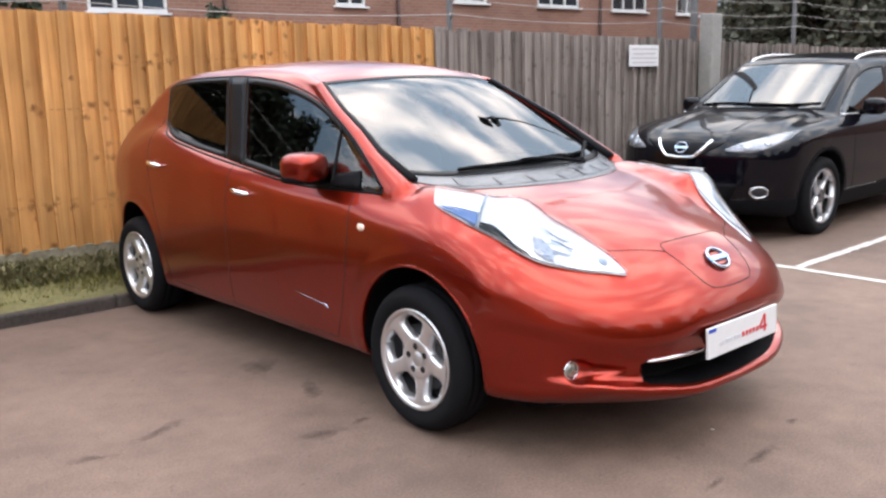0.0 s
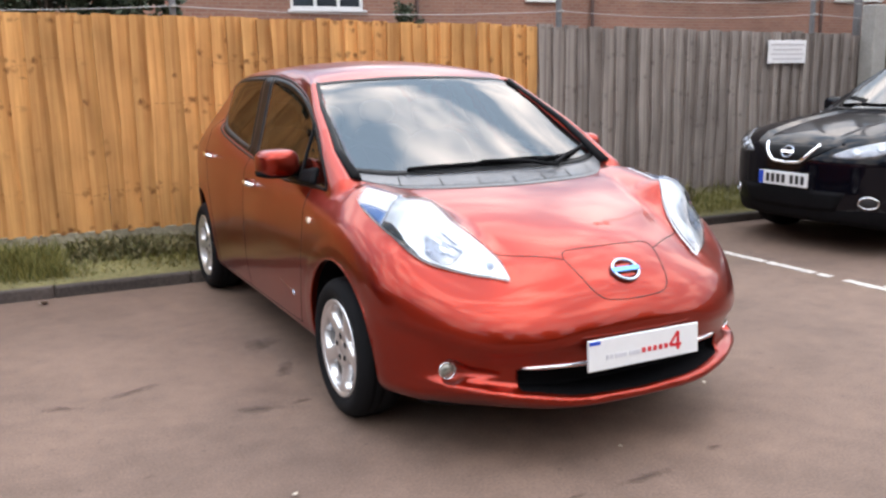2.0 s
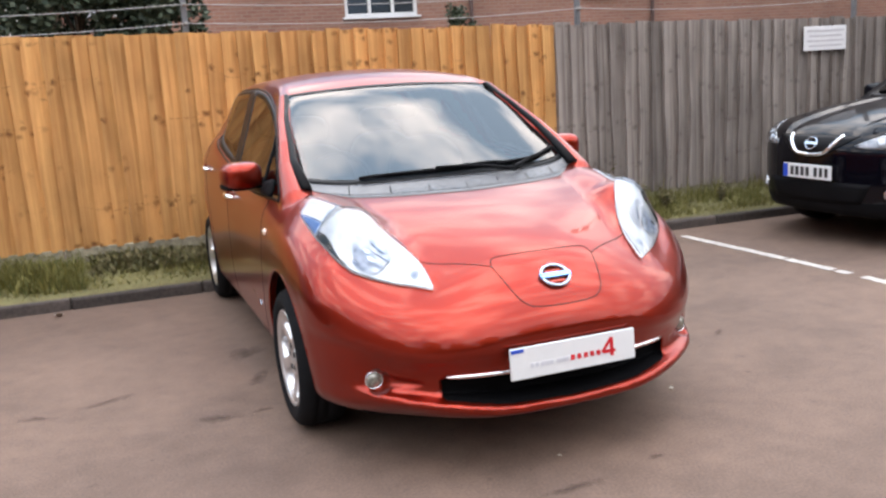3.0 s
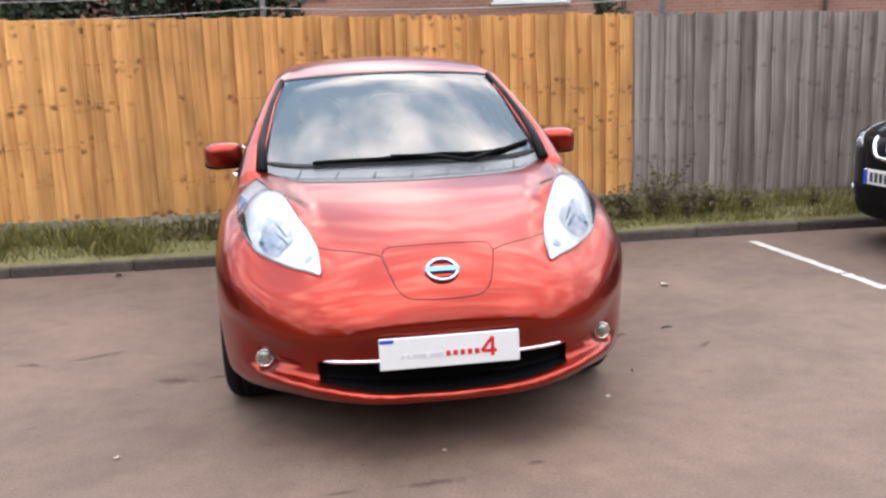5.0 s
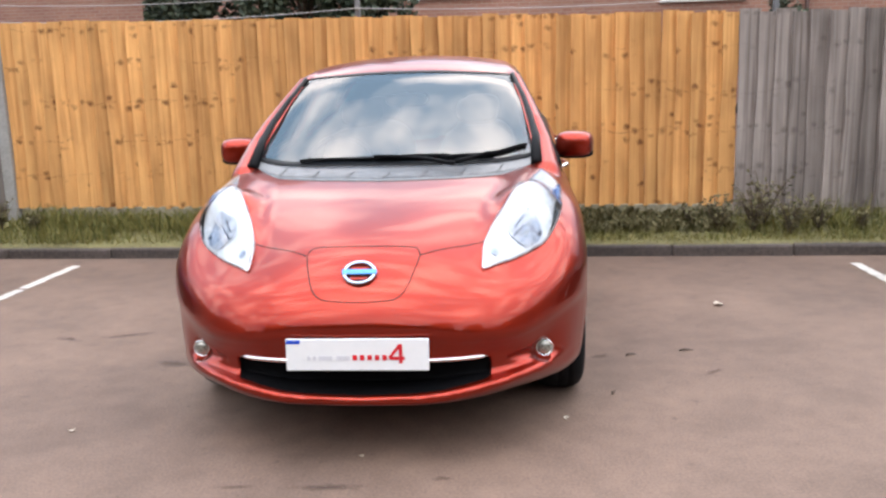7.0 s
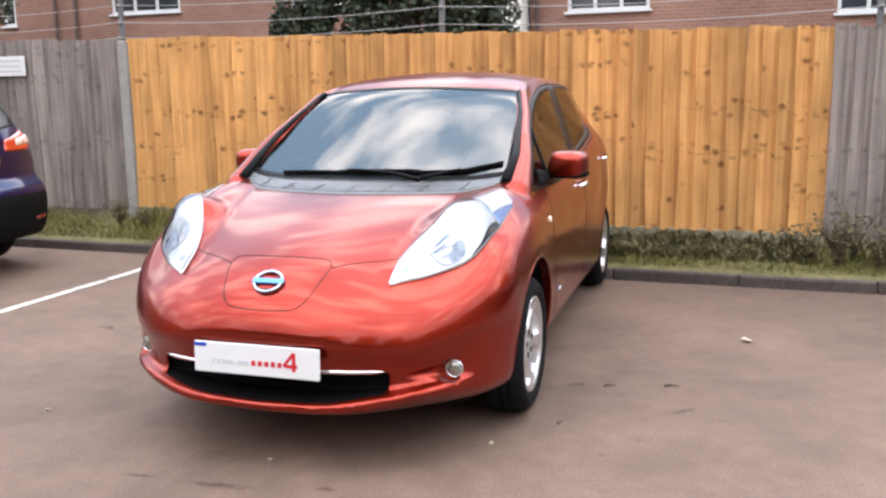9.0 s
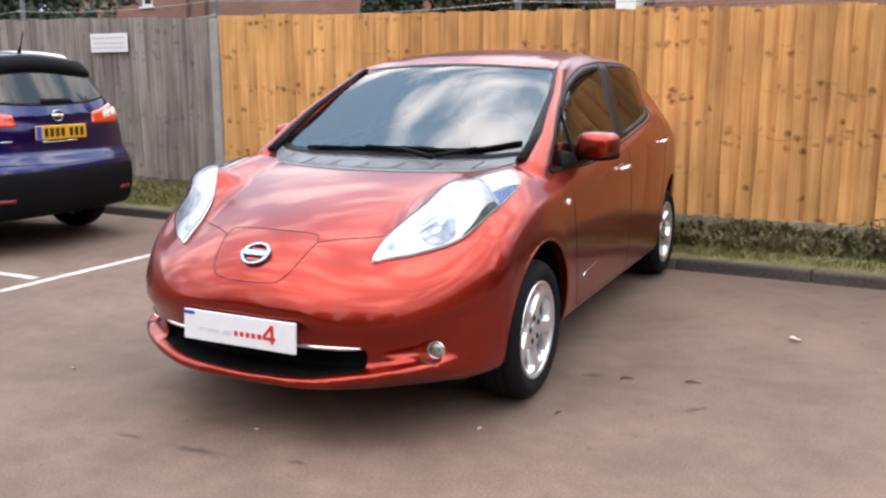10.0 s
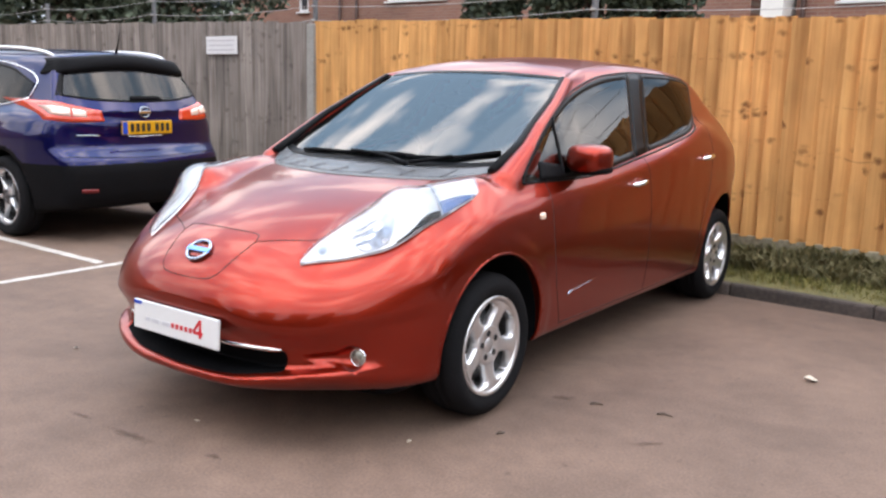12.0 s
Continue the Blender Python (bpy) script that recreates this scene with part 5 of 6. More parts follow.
tree("tree", 21.5, 8.0, 7.0, 2.4, 0.2, 80, 380, 0.16, M_LEAF, "grey-green broadleaf tree behind the old fence", 9, 0.2)
tree("tree", 20.4, 10.0, 6.0, 1.3, 0.14, 46, 300, 0.14, M_LEAF, "grey-green broadleaf tree behind the old fence", 10, 0.2)
tree("tree", -14.7, 9.5, 6.5, 2.6, 0.18, 80, 340, 0.15, M_CONIFER, "dark green tree behind the weathered fence", 11, 0.22)
tree("tree", -17.0, 8.5, 6.5, 2.8, 0.18, 80, 340, 0.15, M_CONIFER, "dark green tree behind the weathered fence", 12, 0.22)
tree("shrub", 5.8, 13.5, 2.8, 0.45, 0.05, 22, 120, 0.08, M_CONIFER, "green shrub against the brick house", 13, 0.3)


# plain walls that close the yard out of view
def far_wall(name, x, y, w, d, h):
    tagged(part(name, box_bm((w, d, h), (0, 0, h / 2)), M_BRICK, None, m=pose(x, y, 0)), "plain brick wall closing the yard", "wall", kind="structure")


far_wall("wall_south", 0, -19, 64, 0.4, 5.0)
for k, (x, y, h, sp) in enumerate(((-12.5, -16.5, 7.5, 2.6), (-6.5, -17.2, 6.6, 2.3), (-1.0, -16.4, 7.2, 2.5), (5.5, -17.0, 7.8, 2.7), (12.0, -16.3, 6.8, 2.4))):
    tree("tree", x, y, h, sp, 0.18, 60, 200, 0.24, M_CONIFER, "dark green tree in front of the plain yard wall", 30 + k, 0.16)
far_wall("wall_east", 26, -3, 0.4, 28, 6.5)
far_wall("wall_west", -26, -3, 0.4, 28, 6.5)


# floodlights on a thin pole behind the thick concrete post
mast = thing("floodlight_mast", "thin grey steel pole with two dark floodlights on an arm", "floodlight", pose(6.56, 3.42, 0, 0, 0, 20))
put("mast", mesh_of("mast", *tube([(0, 0, -0.1), (0, 0, 2.2), (0, 0, 3.6)], [0.05, 0.045, 0.035], 10), M_STEELPOST), mast)
put("arm", mesh_of("arm", *tube([(0, 0, 3.45), (-1.2, 0, 3.56), (-2.4, 0, 3.62), (-2.95, 0, 3.74), (-3.42, 0, 3.92)], 0.018, 8), M_STEELPOST), mast)
for k in (0, 1):
    head = part("floodlight", box_bm((0.19, 0.10, 0.15), (0, 0, 0), 0.02, 2), M_PLASTIC, mast, "dark floodlight head", pose(-3.08 - 0.28 * k, -0.03, 3.93 + 0.10 * k, 35, 0, 12 - 24 * k))
    part("glass", box_bm((0.16, 0.01, 0.12), (0, -0.053, 0), 0.004), M_PANE, head)


# ---------------------------------------------------------------- the copper-red hatchback
HX, TYRE_R, RIM_R, AXLE = 0.862, 0.306, 0.212, 2.71
ARCH_R, ARCH_Z = 0.372, 0.330


def arch_radius(y0):
    """The rear arch is a little wider than the front one."""
    return ARCH_R + 0.02 * (y0 > 1)



def hatch_cut(x, y, z):
    """The shell with wheel arches and lower grille cut out, and a dish for each fog lamp."""
    f = hatch_field(x, y, z)
    ax = np.abs(x)
    for y0 in (-0.02, AXLE):
        f = np.maximum(f, -np.maximum(np.sqrt((y - y0) ** 2 + (z - ARCH_Z) ** 2) - arch_radius(y0), 0.56 - ax))
    grille = smax(smax(ax - 0.475, np.maximum(z - 0.394, H_LIP(ax) + 0.020 - z), 0.015), y + 0.80, 0.01)
    f = smax(f, -grille, 0.010)
    # a dish that runs out towards the intake
    fog = smin(np.sqrt((ax - 0.684) ** 2 + (y + 0.705) ** 2 + (z - 0.378) ** 2) - 0.044,
               capsule(ax, y, z, (0.675, -0.715, 0.378), (0.545, -0.810, 0.374), 0.030, 0.008), 0.03)
    return smax(f, -fog, 0.010)


hatchback = thing("hatchback_car", "copper-red metallic five-door electric hatchback parked on tarmac", "car")
# windows: lower and upper edge, seen from the side as (y, z)
WIN_F = ([(0.255, 0.966), (0.75, 0.962), (1.40, 1.018)], [(0.258, 0.975), (0.46, 1.122), (0.70, 1.250), (1.0, 1.366), (1.37, 1.437), (1.66, 1.46)])
WIN_B = ([(1.40, 1.018), (1.58, 1.040)], [(1.66, 1.46), (1.85, 1.462)])
WIN_R = ([(1.58, 1.040), (1.95, 1.085), (2.30, 1.150), (2.46, 1.215)], [(1.85, 1.462), (2.15, 1.457), (2.5, 1.432), (2.59, 1.40)])
SCREEN = ([(-0.675, 0.265), (-0.5, 0.165), (-0.25, 0.10), (0, 0.08), (0.25, 0.10), (0.5, 0.165), (0.675, 0.265)], [(-0.597, 1.02), (-0.3, 0.965), (0, 0.95), (0.3, 0.965), (0.597, 1.02)])
COWL = ([(-0.675, 0.22), (-0.52, 0.035), (-0.26, -0.085), (0, -0.125), (0.26, -0.085), (0.52, 0.035), (0.675, 0.22)], SCREEN[0])

hv, hf = skin(hatch_cut, (-0.97, -1.06, 0.08), (0.97, 3.56, 1.62), 0.0128)
hf = np.concatenate([hf[:, :3], hf[:, [0, 2, 3]]])
hv, hf = cut_along(hv, hf, hatch_field(*hv.T) + 0.007, (hv[:, 1] < -0.70) & (np.abs(hv[:, 0]) < 0.5) & (hv[:, 2] > 0.25) & (hv[:, 2] < 0.415))
hc = hv[hf].mean(1)
hn = unit(gradient(hatch_cut, hc))
hx = np.abs(hc[:, 0])
free = np.ones(len(hf), bool)


def take(mask):
    global free
    got = mask & free
    free = free & ~got
    return got


side_on = hx > 0.45
take((side_on & (inside(outline(*WIN_F, 0.035), hc[:, 1:]) | inside(outline(*WIN_R, 0.04), hc[:, 1:]))) & (hc[:, 2] > 0.9))
take(inside(outline(*SCREEN, 0.022), hc[:, :2]) & (hn[:, 2] > 0.3) & (hc[:, 2] > 0.95))
near_arch = np.zeros(len(hf), bool)
for y0 in (-0.02, AXLE):
    near_arch |= np.sqrt((hc[:, 1] - y0) ** 2 + (hc[:, 2] - ARCH_Z) ** 2) < arch_radius(y0) + 0.004
groups = []
for s in (-1, 1):
    for y0, y1 in ((-1, 1), (1, 4)):
        groups.append(("wheel_arch_liner", take(near_arch & (hx < 0.845) & (hc[:, 0] * s > 0) & (hc[:, 1] > y0) & (hc[:, 1] < y1)), M_PLASTIC, "black wheel arch lining"))
groups.append(("lower_grille", take((hc[:, 1] < -0.70) & (hx < 0.485) & (hc[:, 2] > 0.26) & (hc[:, 2] < 0.405) & (hatch_field(*hc.T) < -0.007)), M_PLASTIC, "black air intake"))
groups.append(("underbody", take((hc[:, 1] > -0.52) & (hc[:, 2] < 0.25) & ((hn[:, 2] < -0.88) | (hx < 0.72))), M_PLASTIC, "black underbody"))
bonnet_line = curve((0.0, -0.735), (0.22, -0.735), (0.46, -0.61), (0.7, -0.05), (0.9, 0.1))
groups.append(("bonnet", take((hc[:, 1] > bonnet_line(hx)) & (hc[:, 1] < 0.3) & (hx < 0.66) & (hn[:, 2] > 0.3) & (hc[:, 2] > 0.75)), M_RED, "copper-red bonnet"))
groups.append(("front_bumper", take(hc[:, 1] < -0.36 - 0.18 * (hc[:, 2] < 0.6)), M_RED, "copper-red front bumper"))
for s, nm in ((-1, "right"), (1, "left")):
    half = hc[:, 0] * s > 0
    groups.append(("front_wing", take(half & (hc[:, 1] < 0.46) & (hc[:, 2] < 1.0)), M_RED, ""))
    groups.append(("front_door", take(half & (hc[:, 1] > 0.4) & (hc[:, 1] < 1.50) & (hc[:, 2] < 1.02) & (hc[:, 2] > 0.26) & (hx > 0.6)), M_RED, ""))
    groups.append(("rear_door", take(half & (hc[:, 1] < 2.36) & (hc[:, 2] < 1.0) & (hc[:, 2] > 0.26) & (hx > 0.6)), M_RED, ""))
groups.append(("roof", take((hn[:, 2] > 0.6) & (hc[:, 2] > 1.38)), M_RED, "copper-red roof"))
groups.append(("body", take(free.copy()), M_RED, "copper-red body shell with pillars and sills"))
split_skin(hatch_cut, hv, hf, groups, hatchback)

# inner lining, so that the cabin is closed
lining_field = lambda x, y, z: hatch_field(x, y, z) + 0.035
lv, lf = skin(lining_field, (-0.97, 0.0, 0.80), (0.97, 3.4, 1.6), 0.04)
lc = lv[lf].mean(1)
ln_ = unit(gradient(lining_field, lc))
keep = ~((np.abs(lc[:, 0]) > 0.42) & (inside(outline(*WIN_F, 0.01), lc[:, 1:]) | inside(outline(*WIN_R, 0.01), lc[:, 1:])))
keep &= ~(inside(outline(*SCREEN, 0.0), lc[:, :2]) & (ln_[:, 2] > 0.3))
keep &= (lc[:, 1] > 0.1)
put("roof_lining", mesh_of("roof_lining", lv, lf[keep][:, ::-1], M_LINING), hatchback, "grey cabin lining")

for s in (-1, 1):
    pane("front_window", hatch_field, *WIN_F, "side", hatchback, M_SIDEGLASS, s, 0.07, label="clear side window with a dark edge", edge_u=0.02)
    p, f, n, _ = sheet(hatch_field, *WIN_B, "side", s, np.linspace(0, 1, 5), np.linspace(0, 1, 12), 0.0035)
    put("door_pillar_trim", mesh_of("door_pillar_trim", *with_rim(p, f, n, 0.005), M_FRIT), hatchback, "gloss black pillar trim")
    pane("rear_window", hatch_field, *WIN_R, "side", hatchback, M_PRIVACY, s, 0.06, label="dark tinted rear side window", edge_u=0.03)
    # dividing bar of the small front quarter window
    p, _ = drape(hatch_field, path2([(0.60, 0.966), (0.66, 1.235)], np.linspace(0, 1, 10)), "side", s, 0.006)
    put("quarter_bar", mesh_of("quarter_bar", *tube(p, 0.007, 8), M_FRIT), hatchback, "black window divider")
    # black belt moulding
    seam("belt_moulding", hatch_field, [(0.26, 0.962), (0.75, 0.956), (1.40, 1.010), (1.95, 1.078), (2.30, 1.142), (2.47, 1.21)], "side", hatchback, s, 0.007, M_FRIT, 60)
    seam("roof_moulding", hatch_field, [(0.262, 0.982), (0.46, 1.129), (0.70, 1.257), (1.0, 1.373), (1.37, 1.444), (1.8, 1.469), (2.2, 1.463), (2.5, 1.44), (2.6, 1.40)], "side", hatchback, s, 0.006, M_FRIT, 60)
    # shut lines of the doors
    seam("door_seam", hatch_field, [(0.44, 0.98), (0.43, 0.8), (0.47, 0.5), (0.55, 0.285)], "side", hatchback, s)
    seam("door_seam", hatch_field, [(1.47, 1.02), (1.50, 0.7), (1.50, 0.28)], "side", hatchback, s)
    seam("door_seam", hatch_field, [(2.52, 1.24), (2.44, 1.0), (2.36, 0.72), (2.27, 0.5), (2.22, 0.30)], "side", hatchback, s)
    seam("sill_seam", hatch_field, [(0.55, 0.285), (1.4, 0.275), (2.2, 0.29)], "side", hatchback, s)
    # arch lips
    for y0 in (-0.02, AXLE):
        a = np.linspace(radians(-14), radians(194), 40)
        p, _ = drape(hatch_field, np.stack([y0 + arch_radius(y0) * np.cos(a), ARCH_Z + arch_radius(y0) * np.sin(a)], 1), "side", s, -0.006)
        put("arch_lip", mesh_of("arch_lip", *tube(p, 0.007, 10), M_RED), hatchback)
        wheel(hatchback, (s * (HX - 0.016 * (y0 > 1) + 0.012 * (s < 0)), y0 + (0.018 if s < 0 else -0.01), TYRE_R), s, TYRE_R, RIM_R)
    # door handles
    for y0, z0 in ((1.33, 0.89), (2.31, 0.975)):
        p, n = drape(hatch_field, path2([(y0 - 0.085, z0 - 0.006), (y0, z0), (y0 + 0.085, z0 + 0.010)], np.linspace(0, 1, 9)), "side", s, 0.0)
        off = 0.034 * np.sin(np.linspace(0, np.pi, 9)) ** 0.5
        hd = put("door_handle", mesh_of("door_handle", *tube(p + n * off[:, None], [0.007, 0.011, 0.0125, 0.013, 0.013, 0.013, 0.0125, 0.011, 0.007], 10), M_CHROME), hatchback, "bright metal door handle")
        v, f = blob((0, 0, 0), (0.05, 0.03, 0.006), 2.4, 20, 8)
        put("handle_recess", mesh_of("handle_recess", v, f, M_RED), hatchback, m=frame_at(p[4], n[4], (0, 0, 1)) @ pose(0, 0, -0.003))
    # indicator repeater and small door badge
    p, n = drape(hatch_field, [(0.33, 0.82)], "side", s, 0.002)
    v, f = blob((0, 0, 0), (0.026, 0.016, 0.008), 2.3, 20, 8)
    put("indicator_repeater", mesh_of("indicator_repeater", v, f, M_ORANGE), hatchback, "pale oval indicator lamp", frame_at(p[0], n[0]))
    seam("door_badge", hatch_field, [(0.60, 0.425), (0.72, 0.437), (0.86, 0.452)], "side", hatchback, s, 0.0016, M_BADGE, 8, 0.0)
    seam("door_badge_head", hatch_field, [(0.595, 0.416), (0.622, 0.434)], "side", hatchback, s, 0.005, M_BADGE, 4, 0.0)
    # mirror: painted cap, black base and foot
    cap = put("wing_mirror", mesh_of("wing_mirror", *blob((0, 0, 0), (0.097, 0.092, 0.068), 3.3), M_RED), hatchback, "red wing mirror on a black foot", pose(s * 0.897, 0.695, 1.054, 0, 0, -14 * s))
    put("mirror_base", mesh_of("mirror_base", *blob((0, 0.012, -0.046), (0.094, 0.086, 0.027), 3.0), M_PLASTIC), cap, "black mirror underside")
    put("mirror_foot", mesh_of("mirror_foot", *tube([(-s * 0.155, -0.10, -0.045), (-s * 0.11, -0.05, -0.045), (-s * 0.05, 0, -0.035)], [0.030, 0.026, 0.028], 10), M_PLASTIC), cap, "black foot")
    part("mirror_glass", box_bm((0.12, 0.004, 0.075), (0, 0.084, 0.004), 0.002), M_CHROME, cap)
    p, f, n, _ = sheet(hatch_field, [(0.40, 0.968), (0.60, 0.966)], [(0.43, 1.045), (0.59, 1.02)], "side", s, np.linspace(0, 1, 5), np.linspace(0, 1, 5), 0.012)
    put("mirror_plinth", mesh_of("mirror_plinth", *with_rim(p, f, n, 0.012), M_PLASTIC), hatchback, "black mirror plinth")

    # headlamp, seen from the top as (x, y)
    outer = [(s * a, b) for a, b in ((0.455, -0.745), (0.54, -0.680), (0.624, -0.595), (0.704, -0.498), (0.744, -0.40), (0.766, -0.28), (0.774, -0.10), (0.764, -0.03))]
    inner = [(s * a, b) for a, b in ((0.447, -0.738), (0.449, -0.66), (0.474, -0.56), (0.514, -0.465), (0.564, -0.38), (0.618, -0.29), (0.648, -0.17), (0.70, 0.03))]
    us, vs = np.linspace(0, 1, 34), np.linspace(0, 1, 14)
    p, f, n, _ = sheet(hatch_field, outer, inner, "top", 1, us, vs, 0.003)
    lamp = put("headlamp", mesh_of("headlamp", *with_rim(p, f, n, 0.006), M_SILVER), hatchback, "tall clear headlamp with silver reflector and blue trim")
    def strip(name, u0, u1, v0, v1, lift, material, label, nu=14, nv=5):
        p, f, n, _ = sheet(hatch_field, outer, inner, "top", 1, np.linspace(u0, u1, nu), np.linspace(v0, v1, nv), lift)
        return put(name, mesh_of(name, *with_rim(p, f, n, 0.004), material), lamp, label)
    def wedge(name, u0, u1, profile, lift, material, label):
        """A strip along the lower lamp edge that tapers off towards its ends."""
        u = np.linspace(u0, u1, 16)
        lo, up = path2(outer, u), path2(inner, u)
        w = np.interp(np.linspace(0, 1, 16), np.linspace(0, 1, len(profile)), profile)[:, None]
        p, f, n, _ = sheet(hatch_field, [tuple(q) for q in lo + (up - lo) * 0.03], [tuple(q) for q in lo + (up - lo) * (0.04 + w)], "top", 1, np.linspace(0, 1, 16), np.linspace(0, 1, 4), lift)
        return put(name, mesh_of(name, *with_rim(p, f, n, 0.004), material), lamp, label)
    wedge("blue_trim", 0.71, 0.95, (0.32, 0.28, 0.20, 0.03), 0.013, M_LAMPBLUE, "blue lower lamp trim")
    wedge("black_trim", 0.44, 0.69, (0.01, 0.04, 0.10, 0.15, 0.13), 0.013, M_FRIT, "black lower lamp edge")
    strip("lamp_divider", 0.695, 0.705, 0.0, 1.0, 0.0145, M_LAMPGREY, "grey line between lamp and indicator", 2, 12)
    strip("lamp_edge", 0.0, 1.0, 0.991, 1.0, 0.012, M_GAP, "", 34, 2)
    strip("lamp_edge", 0.0, 0.75, 0.0, 0.008, 0.012, M_GAP, "", 34, 2)
    def patch(name, cu, cv, du, dv, turn, lift, material, parent, label="", uneven=0.0):
        """A rounded patch inside the lamp: centre, half sizes and turn along and across it."""
        ring = np.linspace(0, 2 * np.pi, 26, endpoint=False)
        uv, faces = [(cu, cv)], []
        for k, r in enumerate((0.35, 0.7, 1.0)):
            w = r * (1 + uneven * np.sin(3 * ring + 1.3) + uneven * 0.7 * np.sin(5 * ring))
            a, b = w * du * np.cos(ring), w * dv * np.sin(ring)
            uv += list(zip(cu + a * math.cos(turn) - b * math.sin(turn) * 0.5, np.clip(cv + a * math.sin(turn) * 2 + b * math.cos(turn), 0.045, 0.95)))
            for q in range(26):
                g, h = 1 + 26 * k + q, 1 + 26 * k + (q + 1) % 26
                faces.append((g - 26, h - 26, h, g) if k else (0, h, g))
        uv = np.array(uv)
        lo, up = path2(outer, uv[:, 0]), path2(inner, uv[:, 0])
        p, n = drape(hatch_field, lo + (up - lo) * uv[:, 1:], "top", 1, lift)
        if s > 0:
            faces = [q[::-1] for q in faces]
        return put(name, mesh_of(name, p, faces, material, n), parent, label)
    bowl = patch("lamp_bowl", 0.350, 0.37, 0.100, 0.31, 0.0, 0.0085, M_LAMPSMOKE, lamp, "smoky grey reflector bowl", 0.06)
    patch("projector", 0.365, 0.25, 0.060, 0.17, 0.15, 0.0105, M_LAMPGREY, bowl, "blue-grey projector lens", 0.14)
    for cu, cv, du, dv, turn, m in ((0.335, 0.50, 0.052, 0.018, 0.25, M_LAMPDARK), (0.300, 0.40, 0.055, 0.016, 0.10, M_LAMPDARK), (0.290, 0.24, 0.040, 0.020, -0.1, M_LAMPGREY), (0.395, 0.16, 0.020, 0.045, 0.0, M_LAMPDARK), (0.330, 0.30, 0.026, 0.035, 0.2, M_LAMPPALE), (0.375, 0.38, 0.022, 0.030, 0.4, M_LAMPPALE)):
        patch("reflector_facet", cu, cv, du, dv, turn, 0.0118, m, bowl, "", 0.10)
    patch("lamp_mark", 0.115, 0.50, 0.022, 0.16, 0.0, 0.0085, M_LAMPGREY, lamp, "small blue-grey mark", 0.1)
    p, f, n, _ = sheet(hatch_field, outer, inner, "top", 1, us, vs, 0.0155, 0.006)
    ln = put("lens", mesh_of("lens", p, f, M_LENS), lamp, "clear lens")
    ln.visible_shadow = False

    # fog lamp
    pp, nn = drape(hatch_cut, [(s * 0.682, 0.374)], "front", 1, 0.012)
    fm = frame_at(pp[0], nn[0] * 0.7 + np.array((s * 0.32, -0.94, 0.05)) * 0.3)
    ang = np.linspace(0, 2 * np.pi, 28, endpoint=False)
    fog = put("fog_lamp", mesh_of("fog_lamp", *blob((0, 0, 0), (0.030, 0.030, 0.013), 2.0, 24, 10), M_FOG), hatchback, "round clear fog lamp in a chrome ring", fm)
    put("fog_ring", mesh_of("fog_ring", *tube(np.stack([0.032 * np.cos(ang), 0.032 * np.sin(ang), np.full(28, 0.002)], 1), 0.0035, 8, True), M_CHROME), fog)
    # chrome strip along the top of the intake
    q = [(s * x, 0.400) for x in (0.20, 0.30, 0.40, 0.465)]
    p, n = drape(hatch_field, path2(q, np.linspace(0, 1, 12)), "front", 1, 0.0)
    put("chrome_strip", mesh_of("chrome_strip", *tube(p, [0.009] * 10 + [0.007, 0.004], 10), M_CHROME), hatchback, "chrome strip above the air intake")

# black seals along the screen pillars, widened to paint their shaded inner faces
for s in (-1, 1):
    rod = [(s * (a - 0.66 * r - 0.002), b - 0.36 * r, c + 0.70 * r) for (a, b, c), r in zip(PILLAR[:5], PILLAR_R)]
    put("seal_and_shade", mesh_of("seal_and_shade", *tube(rod, [0.42 * r + 0.002 for r in PILLAR_R[:5]], 10), M_FRIT), hatchback, "black windscreen seal, widened for the pillar's shaded inner face")

# windscreen, cowl, wipers
pane("windscreen", hatch_glass, *SCREEN, "top", hatchback, M_WINDSCREEN, 1, 0.045, 0.004, "sloping windscreen mirroring a cloudy sky", 40, 22, 0.010)
p, f, n, _ = sheet(hatch_field, *COWL, "top", 1, np.linspace(0, 1, 40), np.linspace(0, 1, 8), 0.0035)
cowl = put("cowl_panel", mesh_of("cowl_panel", *with_rim(p, f, n, 0.008), M_COWL), hatchback, "grey plastic cowl under the windscreen")
COWL_MID = curve((0, -0.065), (0.26, -0.02), (0.52, 0.09), (0.62, 0.17))
for x in (-0.51, -0.34, -0.17, 0.0, 0.17, 0.34, 0.51):
    y0 = float(COWL_MID(abs(x)))
    p, n = drape(hatch_field, path2([(x - 0.012, y0 - 0.024), (x + 0.012, y0 + 0.066)], np.linspace(0, 1, 6)), "top", 1, 0.0035)
    put("cowl_joint", mesh_of("cowl_joint", *tube(p, 0.0028, 6), M_PLASTIC), cowl, "dark joint in the cowl")
p, n = drape(hatch_field, np.array([(x, float(COWL_MID(abs(x))) - 0.024) for x in np.linspace(-0.58, 0.58, 30)]), "top", 1, 0.0030)
put("cowl_joint", mesh_of("cowl_joint", *tube(p, 0.0022, 6), M_PLASTIC), cowl, "dark joint in the cowl")
